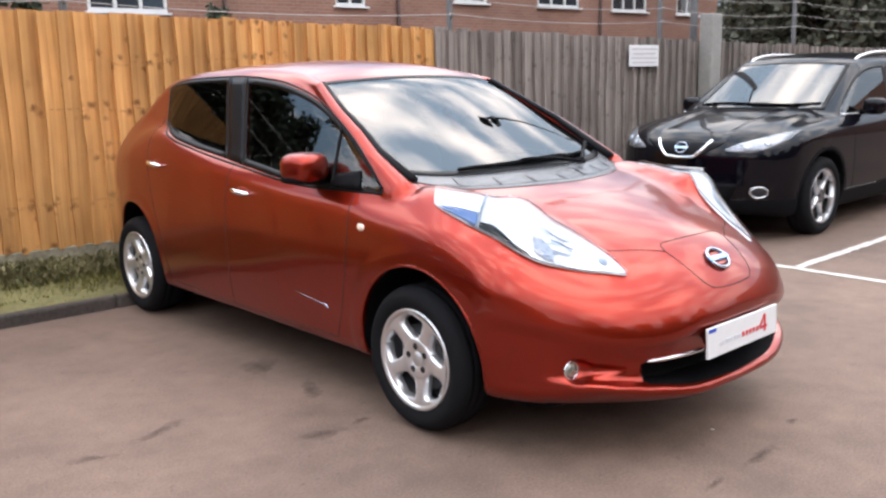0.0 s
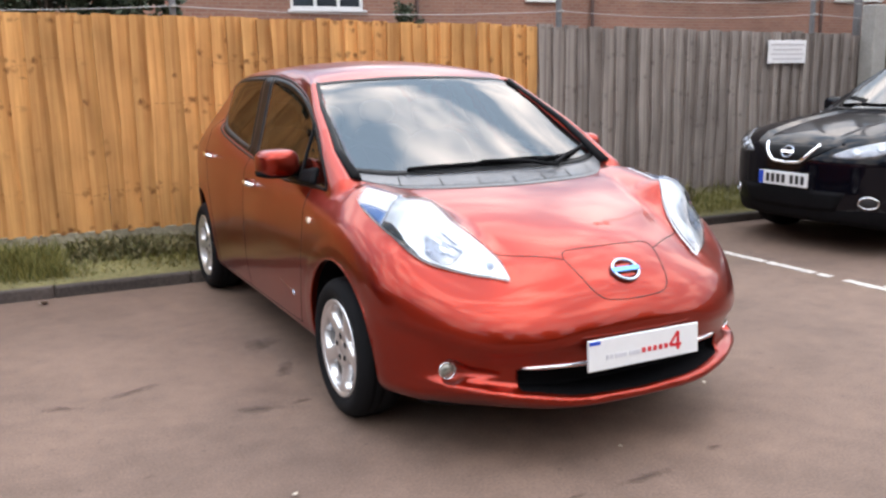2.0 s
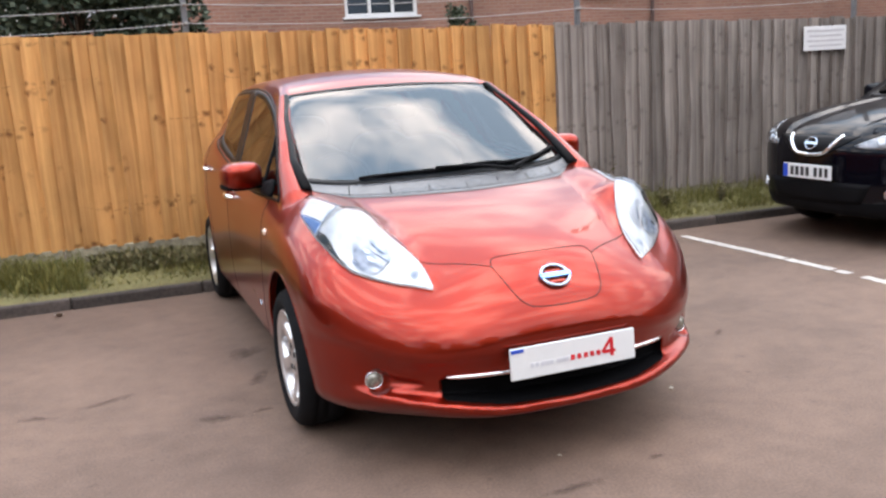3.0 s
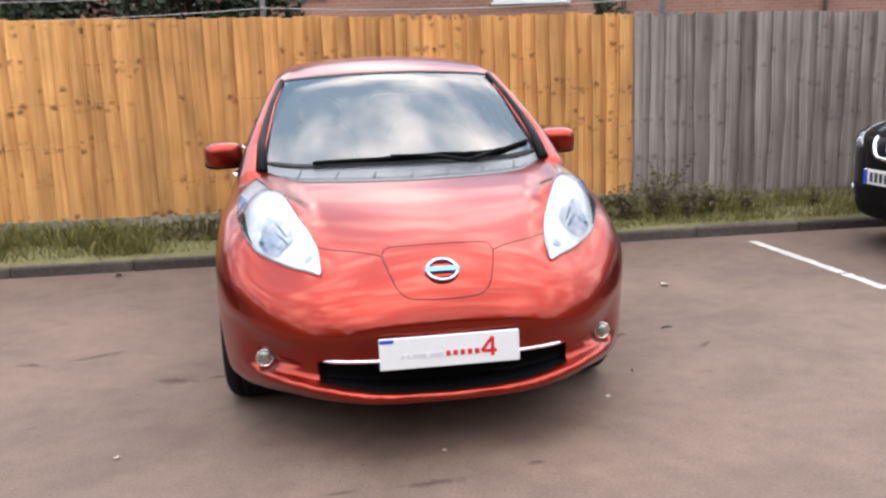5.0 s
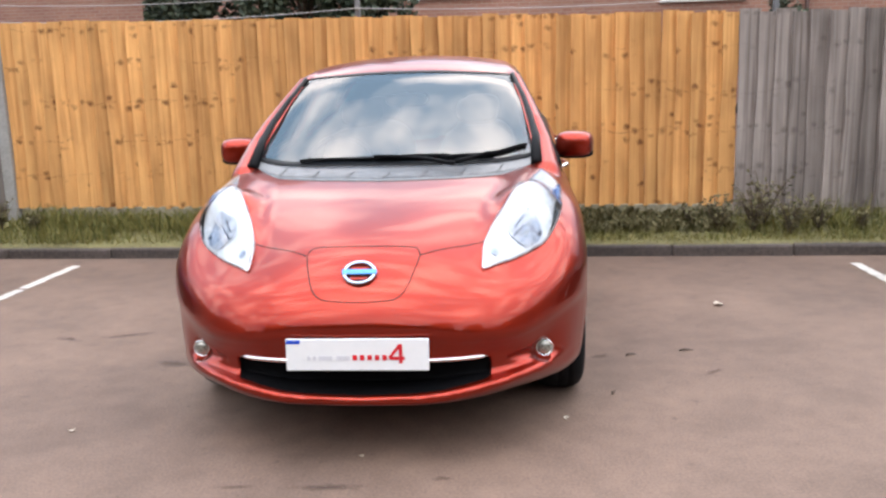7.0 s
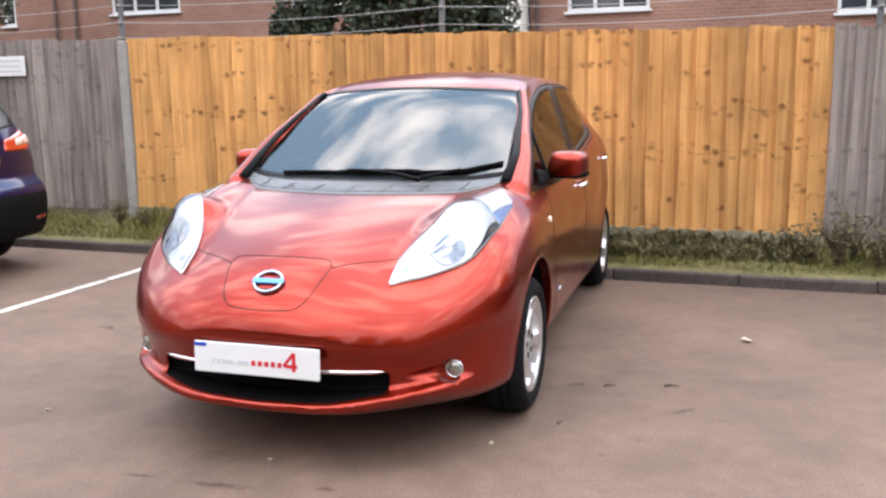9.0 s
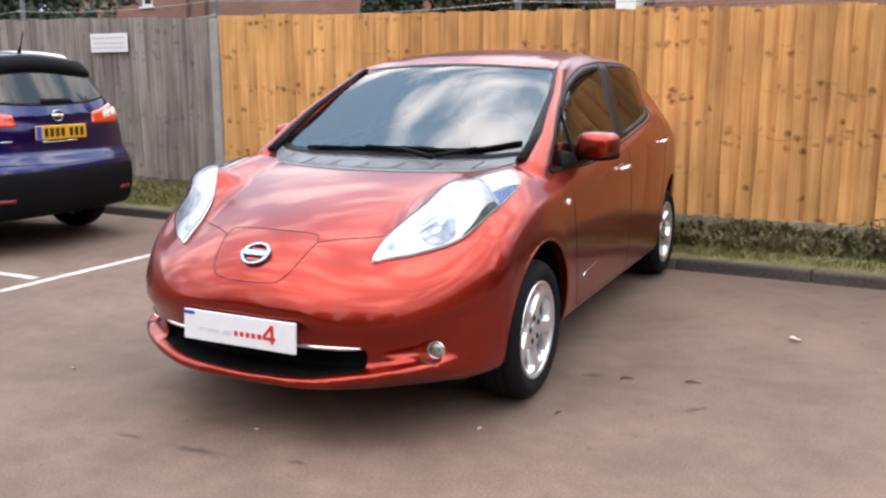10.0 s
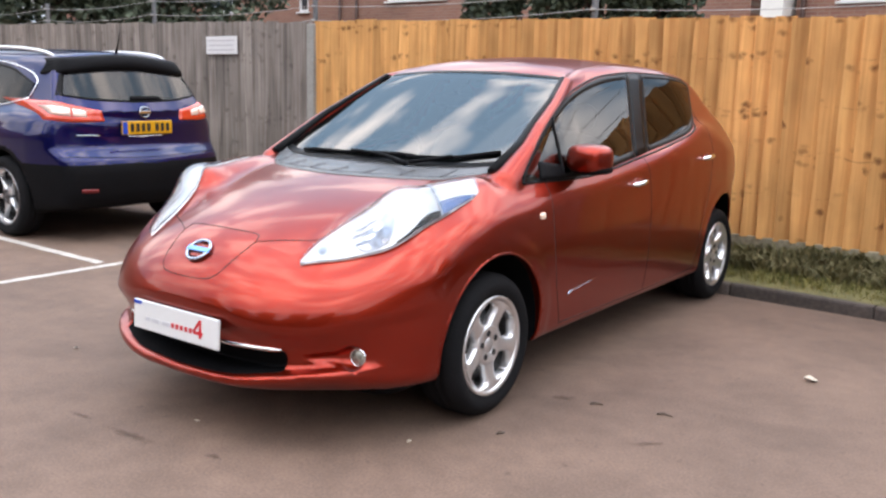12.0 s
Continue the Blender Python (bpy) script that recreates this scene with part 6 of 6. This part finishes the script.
for pts, arm in (([(-0.44, 0.175), (-0.1, 0.135), (0.27, 0.165)], [(0.30, 0.07), (0.14, 0.115), (-0.08, 0.134)]), ([(0.24, 0.15), (0.44, 0.205), (0.635, 0.335)], [(0.30, 0.09), (0.38, 0.15), (0.46, 0.21)])):
    p, n = drape(hatch_field, path2(pts, np.linspace(0, 1, 14)), "top", 1, 0.014)
    wiper = put("wiper", mesh_of("wiper", *tube(p, 0.0095, 6), M_PLASTIC), hatchback, "black wiper resting on the windscreen")
    p, n = drape(hatch_field, path2(arm, np.linspace(0, 1, 8)), "top", 1, 0.026)
    put("wiper_arm", mesh_of("wiper_arm", *tube(p, np.linspace(0.012, 0.007, 8), 6), M_PLASTIC), wiper)

# charging lid and bonnet shut lines
seam("bonnet_seam", hatch_field, [(0.217, -0.752), (0.30, -0.70), (0.455, -0.615)], "top", hatchback)
seam("bonnet_seam", hatch_field, [(-0.217, -0.752), (-0.30, -0.70), (-0.455, -0.615)], "top", hatchback)
lid = [(-0.216, 0.762), (-0.205, 0.780), (-0.17, 0.788), (0, 0.793), (0.17, 0.788), (0.205, 0.780), (0.216, 0.762)]
low = [(-0.216, 0.762), (-0.20, 0.72), (-0.165, 0.652), (-0.125, 0.630), (0, 0.624), (0.125, 0.630), (0.165, 0.652), (0.20, 0.72), (0.216, 0.762)]
seam("charging_lid_seam", hatch_field, lid, "front", hatchback, 1, 0.0028)
seam("charging_lid_seam", hatch_field, low, "front", hatchback, 1, 0.0028)
pp, nn = drape(hatch_field, [(0, 0.712)], "front")
emblem(hatchback, pp[0], nn[0], 0.0565)
for s in (-1, 1):
    seam("bonnet_side_seam", hatch_field, [(s * 0.69, 0.09), (s * 0.675, 0.15), (s * 0.665, 0.2)], "top", hatchback)

# dealer's number plate
plate = part("number_plate", box_bm((0.52, 0.012, 0.118), (0, 0, 0), 0.004, 2), M_PLATE, hatchback, "white dealer plate with red and grey print", pose(0, -0.973, 0.443, -3))
part("plate_flash", box_bm((0.05, 0.002, 0.014), (-0.232, -0.007, 0.048)), M_PLATEBLUE, plate)
for x, w in ((-0.175, 0.012), (-0.155, 0.012), (-0.115, 0.05), (-0.05, 0.05)):
    part("print_bar", box_bm((w, 0.002, 0.016), (x, -0.007, -0.012)), M_PLATEGREY, plate)
for k in range(5):
    part("print_bar", box_bm((0.016, 0.002, 0.019), (-0.008 + 0.027 * k, -0.007, -0.010)), M_PLATERED, plate)
part("print_mark", box_bm((0.013, 0.002, 0.070), (0.158, -0.007, 0.004)), M_PLATERED, plate)
part("print_mark", box_bm((0.052, 0.002, 0.012), (0.147, -0.0075, -0.012)), M_PLATERED, plate)
part("print_mark", box_bm((0.064, 0.002, 0.011)), M_PLATERED, plate, m=pose(0.137, -0.0072, 0.013, 0, -51, 0))
part("plate_bracket", box_bm((0.36, 0.05, 0.07), (0, 0.031, 0.0), 0.006), M_PLASTIC, plate)

# black block added behind the bumper lip to deepen the shade under the car
put("under_block", mesh_of("under_block", *blob((0, -0.31, 0.205), (0.70, 0.25, 0.052), 5.0, 40, 12), M_PLASTIC), hatchback, "black block added under the bumper to keep light out")

# cabin: dashboard, steering wheel, seats, mirror
p_d, f_d = blob((0, 0.42, 0.86), (0.66, 0.26, 0.12), 3.2, 40, 14)
put("dashboard", mesh_of("dashboard", p_d, f_d, M_INTERIOR), hatchback, "dark grey dashboard")
ang = np.linspace(0, 2 * np.pi, 32, endpoint=False)
put("steering_wheel", mesh_of("steering_wheel", *tube(np.stack([0.18 * np.cos(ang), 0.18 * np.sin(ang), 0 * ang], 1), 0.015, 8, True), M_INTERIOR), hatchback, "dark steering wheel", pose(-0.37, 0.80, 0.95, 62))
put("steering_boss", mesh_of("steering_boss", *blob((-0.37, 0.78, 0.94), (0.09, 0.04, 0.07), 2.4, 18, 10), M_INTERIOR), hatchback)


def seat(x, y, width=0.25):
    back = put("seat_back", mesh_of("seat_back", *blob((0, 0, 0.30), (width, 0.075, 0.33), 3.0), M_SEAT), hatchback, "dark cloth seat", pose(x, y, 0.52, -17))
    put("headrest", mesh_of("headrest", *blob((0, 0.0, 0.72), (0.13, 0.05, 0.085), 2.8), M_SEAT), back)
    put("seat_cushion", mesh_of("seat_cushion", *blob((x, y - 0.27, 0.52), (width, 0.27, 0.09), 3.0), M_SEAT), hatchback)


seat(-0.36, 1.33)
seat(0.36, 1.33)
seat(-0.36, 2.22)
seat(0.36, 2.22)
put("cabin_floor", mesh_of("cabin_floor", *blob((0, 1.6, 0.40), (0.74, 1.45, 0.05), 6), M_INTERIOR), hatchback)
mirror = put("inside_mirror", mesh_of("inside_mirror", *blob((0, 0, 0), (0.115, 0.022, 0.036), 3.0), M_PLASTIC), hatchback, "black rear-view mirror", pose(0, 0.84, 1.30, 12, 0, 8))
put("mirror_stem", mesh_of("mirror_stem", *tube([(0, 0.0, 0.0), (0, 0.015, 0.02), (0, 0.02, 0.04)], 0.012, 8), M_PLASTIC), mirror)

# tail: rear screen and lamps
pane("rear_screen", hatch_field, [(-0.52, 1.17), (0, 1.15), (0.52, 1.17)], [(-0.46, 1.38), (0, 1.41), (0.46, 1.38)], "rear", hatchback, M_PRIVACY, 1, 0.05, 0.005, "dark rear window", 24, 8, 0.03)
for s in (-1, 1):
    p, f, n, _ = sheet(hatch_field, [(s * 0.62, 0.82), (s * 0.70, 0.83)], [(s * 0.52, 1.30), (s * 0.58, 1.30)], "rear", 1, np.linspace(0, 1, 5), np.linspace(0, 1, 14), 0.006)
    put("tail_lamp", mesh_of("tail_lamp", *with_rim(p, f, n, 0.01), M_REDLAMP), hatchback, "tall red tail lamp")


# ---------------------------------------------------------------- the two crossovers parked beside it
S_AXLE, S_TYRE, S_RIM, S_ARCH, S_ARCH_Z = 2.646, 0.345, 0.243, 0.392, 0.355
S_WIN_F = ([(0.42, 1.045), (0.9, 1.04), (1.50, 1.065)], [(0.43, 1.055), (0.72, 1.24), (1.0, 1.385), (1.3, 1.455), (1.62, 1.478)])
S_WIN_B = ([(1.50, 1.065), (1.60, 1.07)], [(1.62, 1.478), (1.72, 1.481)])
S_WIN_R = ([(1.60, 1.07), (2.1, 1.095), (2.55, 1.125), (2.86, 1.19)], [(1.72, 1.481), (2.1, 1.475), (2.45, 1.445), (2.90, 1.30)])
S_SCREEN = ([(-0.66, 0.40), (-0.35, 0.29), (0, 0.26), (0.35, 0.29), (0.66, 0.40)], [(-0.57, 1.10), (-0.3, 1.055), (0, 1.04), (0.3, 1.055), (0.57, 1.10)])
S_BACK = ([(-0.69, 1.21), (-0.35, 1.165), (0, 1.155), (0.35, 1.165), (0.69, 1.21)], [(-0.60, 1.40), (-0.3, 1.425), (0, 1.43), (0.3, 1.425), (0.60, 1.40)])


def suv_cut(x, y, z):
    f = suv_field(x, y, z)
    ax = np.abs(x)
    for y0 in (0.0, S_AXLE):
        f = np.maximum(f, -np.maximum(np.sqrt((y - y0) ** 2 + (z - S_ARCH_Z) ** 2) - S_ARCH, 0.56 - ax))
    return f


S_V, S_F = skin(suv_cut, (-1.0, -1.02, 0.12), (1.0, 3.66, 1.66), 0.021)


def suv(name, m, paint, label):
    """A five-door crossover with black lower cladding and roof rails."""
    car = thing(name, label, "car", m)
    c = S_V[S_F].mean(1)
    n = unit(gradient(suv_cut, c))
    ax = np.abs(c[:, 0])
    left = np.ones(len(c), bool)

    def claim(mask):
        nonlocal left
        got = mask & left
        left = left & ~got
        return got

    claim((ax > 0.45) & (c[:, 2] > 1.0) & (inside(outline(*S_WIN_F, 0.045), c[:, 1:]) | inside(outline(*S_WIN_R, 0.05), c[:, 1:])))
    claim(inside(outline(*S_SCREEN, 0.03), c[:, :2]) & (n[:, 2] > 0.3) & (c[:, 2] > 1.0))
    claim(inside(outline(*S_BACK, 0.05), c[:, ::2]) & (n[:, 1] > 0.3) & (c[:, 1] > 2.8))
    arch = np.zeros(len(c), bool)
    for y0 in (0.0, S_AXLE):
        arch |= np.sqrt((c[:, 1] - y0) ** 2 + (c[:, 2] - S_ARCH_Z) ** 2) < S_ARCH + 0.045
    groups = [("lower_cladding", claim(arch | (c[:, 2] < 0.36 + 0.03 * sstep(0, 2.6, c[:, 1])) | ((c[:, 1] > 2.95) & (c[:, 2] < 0.655))), M_PLASTIC, "black plastic lower cladding"),
              ("bonnet", claim((c[:, 1] < 0.45) & (n[:, 2] > 0.55) & (ax < 0.78) & (c[:, 2] > 0.80)), paint, ""),
              ("front_bumper", claim(c[:, 1] < -0.42), paint, ""),
              ("tailgate", claim((c[:, 1] > 3.0) & (ax < 0.66) & (c[:, 2] > 0.72)), paint, ""),
              ("roof", claim((c[:, 2] > 1.42) & (n[:, 2] > 0.6)), paint, "")]
    for s in (-1, 1):
        half = c[:, 0] * s > 0
        groups.append(("front_wing", claim(half & (c[:, 1] < 0.5) & (c[:, 2] < 1.03)), paint, ""))
        groups.append(("front_door", claim(half & (c[:, 1] < 1.55) & (c[:, 2] < 1.06)), paint, ""))
        groups.append(("rear_door", claim(half & (c[:, 1] > 1.0) & (c[:, 1] < 2.45) & (c[:, 2] < 1.10)), paint, ""))
    groups.append(("body", claim(left.copy()), paint, ""))
    split_skin(suv_cut, S_V, S_F, groups, car)
    dark = mesh_of("cabin", *blob((0, 1.75, 0.86), (0.70, 1.35, 0.20), 5), M_INTERIOR)
    put("cabin", dark, car, "dark cabin floor and seats")
    for x in (-0.36, 0.36):
        for y0 in (1.30, 2.15):
            put("seat_back", mesh_of("seat_back", *blob((x, y0, 1.10), (0.23, 0.08, 0.20), 3), M_SEAT), car)
            put("headrest", mesh_of("headrest", *blob((x, y0 + 0.04, 1.34), (0.12, 0.05, 0.07), 2.8), M_SEAT), car)
    pane("windscreen", suv_field, *S_SCREEN, "top", car, M_WINDSCREEN, 1, 0.05, 0.004, "windscreen mirroring the sky", 30, 14, 0.03)
    pane("rear_window", suv_field, *S_BACK, "rear", car, M_REARGLASS, 1, 0.07, 0.004, "dark rear window", 24, 8, 0.03)
    for pts in ([(-0.55, 0.42), (0.0, 0.345), (0.2, 0.35)], [(0.0, 0.32), (0.35, 0.37), (0.60, 0.47)]):
        p, _ = drape(suv_field, path2(pts, np.linspace(0, 1, 12)), "top", 1, 0.012)
        put("wiper", mesh_of("wiper", *tube(p, 0.009, 6), M_PLASTIC), car)
    for s in (-1, 1):
        pane("front_window", suv_field, *S_WIN_F, "side", car, M_SIDEGLASS, s, 0.07, edge_u=0.02)
        pane("rear_side_window", suv_field, *S_WIN_R, "side", car, M_PRIVACY, s, 0.07, edge_u=0.02)
        p, f, nn, _ = sheet(suv_field, *S_WIN_B, "side", s, np.linspace(0, 1, 4), np.linspace(0, 1, 10), 0.004)
        put("pillar_trim", mesh_of("pillar_trim", *with_rim(p, f, nn, 0.005), M_FRIT), car)
        ring = [(0.42, 1.035), (0.9, 1.03), (1.5, 1.055), (2.1, 1.085), (2.55, 1.115), (2.89, 1.18)]
        seam("window_chrome", suv_field, ring, "side", car, s, 0.008, M_CHROME, 50, 0.003)
        seam("window_chrome", suv_field, [(2.89, 1.18), (2.935, 1.30), (2.47, 1.46), (2.1, 1.488)], "side", car, s, 0.007, M_CHROME, 40, 0.003)
        for y0 in (0.0, S_AXLE):
            wheel(car, (s * 0.885, y0, S_TYRE), s, S_TYRE, S_RIM, True)
        for a, b in (((0.50, 1.04), (0.56, 0.36)), ((1.55, 1.06), (1.56, 0.36)), ((2.45, 1.10), (2.30, 0.75))):
            seam("door_seam", suv_field, [a, ((a[0] + b[0]) / 2 + 0.01, (a[1] + b[1]) / 2), b], "side", car, s, 0.003, M_PLASTIC)
        for y0 in (1.42, 2.32):
            p, nn = drape(suv_field, path2([(y0 - 0.09, 0.945), (y0, 0.95), (y0 + 0.09, 0.955)], np.linspace(0, 1, 9)), "side", s, 0.0)
            put("door_handle", mesh_of("door_handle", *tube(p + nn * (0.03 * np.sin(np.linspace(0, np.pi, 9)) ** 0.5)[:, None], 0.012, 8), paint), car)
        # roof rail
        ys = np.linspace(1.25, 2.95, 24)
        zs = np.array([float(S_ROOF(v)) for v in ys]) - 0.052 + 0.045 * np.sin(np.linspace(0, np.pi, 24)) ** 0.35
        put("roof_rail", mesh_of("roof_rail", *tube(np.stack([np.full(24, s * 0.575) - s * 0.03 * np.linspace(-1, 1, 24) ** 2, ys, zs], 1), 0.017, 8), M_ALLOY), car, "silver roof rail")
        cap = put("wing_mirror", mesh_of("wing_mirror", *blob((0, 0, 0), (0.105, 0.075, 0.078), 3), paint), car, "", pose(s * 0.95, 0.80, 1.10, 0, 0, -12 * s))
        put("mirror_foot", mesh_of("mirror_foot", *tube([(-s * 0.15, -0.03, -0.06), (-s * 0.04, 0, -0.04)], 0.028, 8), M_PLASTIC), cap)
        # headlamp, from the front as (x, z)
        lo = [(s * a, b) for a, b in ((0.405, 0.772), (0.55, 0.764), (0.67, 0.780), (0.80, 0.868))]
        hi = [(s * a, b) for a, b in ((0.40, 0.788), (0.52, 0.842), (0.66, 0.888), (0.815, 0.930))]
        p, f, nn, _ = sheet(suv_field, lo, hi, "front", 1, np.linspace(0, 1, 18), np.linspace(0, 1, 7), 0.006)
        lamp = put("headlamp", mesh_of("headlamp", *with_rim(p, f, nn, 0.01), M_SLIMLAMP), car, "slim clear headlamp")
        for u in (0.38, 0.68):
            q = path2(lo, np.array([u]))[0] * 0.5 + path2(hi, np.array([u]))[0] * 0.5
            pp, nn = drape(suv_field, [q], "front", 1, 0.008)
            put("projector", mesh_of("projector", *blob((0, 0, 0), (0.032, 0.030, 0.012), 2, 18, 8), M_LAMPPALE), lamp, "", frame_at(pp[0], nn[0]))
        p, f, nn, _ = sheet(suv_field, lo, hi, "front", 1, np.linspace(0, 1, 18), np.linspace(0, 1, 7), 0.012, 0.02)
        g = put("lens", mesh_of("lens", p, f, M_LENS), lamp)
        g.visible_shadow = False
        # fog lamp in a bright oval ring
        pp, nn = drape(suv_field, [(s * 0.66, 0.43)], "front", 1, 0.003)
        ang = np.linspace(0, 2 * np.pi, 28, endpoint=False)
        fm = frame_at(pp[0], nn[0])
        fog = put("fog_lamp", mesh_of("fog_lamp", *blob((0, 0, -0.004), (0.058, 0.036, 0.008), 2, 20, 8), M_DARKALLOY), car, "fog lamp in a bright oval ring", fm)
        put("fog_ring", mesh_of("fog_ring", *tube(np.stack([0.072 * np.cos(ang), 0.046 * np.sin(ang), 0 * ang], 1), 0.006, 8, True), M_CHROME), fog)
        # grille wings: bright V beside the badge
        a = [(s * 0.265, 0.852), (s * 0.195, 0.768), (s * 0.13, 0.718), (0.0, 0.708)]
        p, nn = drape(suv_field, path2(a, np.linspace(0, 1, 20)), "front", 1, 0.006)
        put("grille_chrome", mesh_of("grille_chrome", *tube(p, [0.016] * 10 + [0.013] * 10, 8), M_CHROME), car, "chrome V of the grille")
        # tail lamp, from the rear as (x, z)
        lo = [(s * a, b) for a, b in ((0.375, 1.0), (0.60, 0.995), (0.80, 1.015))]
        hi = [(s * a, b) for a, b in ((0.39, 1.085), (0.58, 1.125), (0.765, 1.175))]
        p, f, nn, _ = sheet(suv_field, lo, hi, "rear", 1, np.linspace(0, 1, 18), np.linspace(0, 1, 7), 0.008, 0.012)
        lamp = put("tail_lamp", mesh_of("tail_lamp", *with_rim(p, f, nn, 0.014), M_REDLAMP), car, "red and clear tail lamp")
        for u0, u1 in ((0.34, 0.60), (0.64, 0.93)):
            p, f, nn, _ = sheet(suv_field, lo, hi, "rear", 1, np.linspace(u0, u1, 7), np.linspace(0.30, 0.72, 4), 0.020, 0.004)
            put("clear_insert", mesh_of("clear_insert", *with_rim(p, f, nn, 0.006), M_WHITELAMP), lamp, "clear reversing lamp")
        p, f, nn, _ = sheet(suv_field, [(s * 0.53, 0.425), (s * 0.66, 0.43)], [(s * 0.53, 0.455), (s * 0.66, 0.46)], "rear", 1, np.linspace(0, 1, 5), np.linspace(0, 1, 3), 0.006)
        put("reflector", mesh_of("reflector", *with_rim(p, f, nn, 0.006), M_REFLECTOR), car, "small red bumper reflector")
    # grille, plates, badges
    p, f, nn, _ = sheet(suv_field, [(-0.19, 0.722), (0, 0.715), (0.19, 0.722)], [(-0.40, 0.850), (0, 0.855), (0.40, 0.850)], "front", 1, np.linspace(0, 1, 20), np.linspace(0, 1, 7), 0.003)
    put("grille", mesh_of("grille", *with_rim(p, f, nn, 0.005), M_FRIT), car, "black grille")
    p, f, nn, _ = sheet(suv_field, [(-0.44, 0.345), (0, 0.335), (0.44, 0.345)], [(-0.52, 0.50), (0, 0.51), (0.52, 0.50)], "front", 1, np.linspace(0, 1, 16), np.linspace(0, 1, 5), 0.003)
    put("lower_intake", mesh_of("lower_intake", *with_rim(p, f, nn, 0.005), M_PLASTIC), car, "black lower intake")
    pp, nn = drape(suv_field, [(0, 0.79)], "front")
    emblem(car, pp[0], nn[0], 0.055)
    pp, nn = drape(suv_field, [(0, 1.075)], "rear")
    emblem(car, pp[0], nn[0], 0.05)

    def number_plate(at, turn, w, face, text):
        pl = part("number_plate", box_bm((w, 0.012, 0.111), (0, 0, 0), 0.004), face, car, text, Matrix.Translation(at) @ Matrix.Rotation(turn, 4, "Z"))
        part("plate_flash", box_bm((0.048, 0.002, 0.105), (-w / 2 + 0.028, -0.007, 0)), M_PLATEBLUE, pl)
        for k in range(7):
            part("character_bar", box_bm((0.034, 0.002, 0.07), (-0.152 + 0.054 * k + (0.03 if k > 3 else 0), -0.007, 0)), M_PLATEBLACK, pl)

    number_plate((0, -0.925, 0.575), 0, 0.50, M_PLATE, "white number plate")
    number_plate((0, 3.437, 0.945), math.pi, 0.50, M_YELLOW, "yellow number plate")
    # tail: spoiler, chrome line, badges, wiper, aerial
    p, f, nn, _ = sheet(suv_field, [(-0.655, 1.375), (0, 1.425), (0.655, 1.375)], [(-0.60, 1.495), (0, 1.54), (0.60, 1.495)], "rear", 1, np.linspace(0, 1, 20), np.linspace(0, 1, 6), 0.028, 0.035)
    put("spoiler", mesh_of("spoiler", *with_rim(p, f, nn, 0.05), M_PLASTIC), car, "dark roof spoiler")
    seam("tail_chrome", suv_field, [(-0.17, 0.872), (0, 0.87), (0.17, 0.872)], "rear", car, 1, 0.006, M_CHROME, 14, 0.004)
    seam("model_badge", suv_field, [(0.42, 0.885), (0.62, 0.89)], "rear", car, 1, 0.006, M_BADGE, 6, 0.001)
    seam("bumper_seam", suv_field, [(-0.78, 0.72), (0, 0.70), (0.78, 0.72)], "rear", car, 1, 0.004, M_PLASTIC, 30)
    p, f, nn, _ = sheet(suv_field, [(-0.24, 1.175), (0.10, 1.17)], [(-0.20, 1.205), (0.08, 1.205)], "rear", 1, np.linspace(0, 1, 8), np.linspace(0, 1, 3), 0.012, 0.008)
    put("rear_wiper", mesh_of("rear_wiper", *with_rim(p, f, nn, 0.01), M_PLASTIC), car)
    p, _ = drape(suv_field, [(0.0, 3.02)], "top")
    put("aerial", mesh_of("aerial", *tube([p[0] + (0, 0, -0.01), p[0] + (0, 0.03, 0.06), p[0] + (0, 0.07, 0.17)], [0.016, 0.006, 0.003], 8), M_PLASTIC), car, "short black roof aerial")
    return car


suv("crossover_car", pose(4.545, 1.68, 0, 0, 0, -90), M_BLACKCAR, "black crossover parked with its nose towards the bay line")
suv("crossover_car", pose(-7.27, 1.63, 0, 0, 0, -90), M_BLUE, "dark blue crossover parked with its tail towards the bay line")
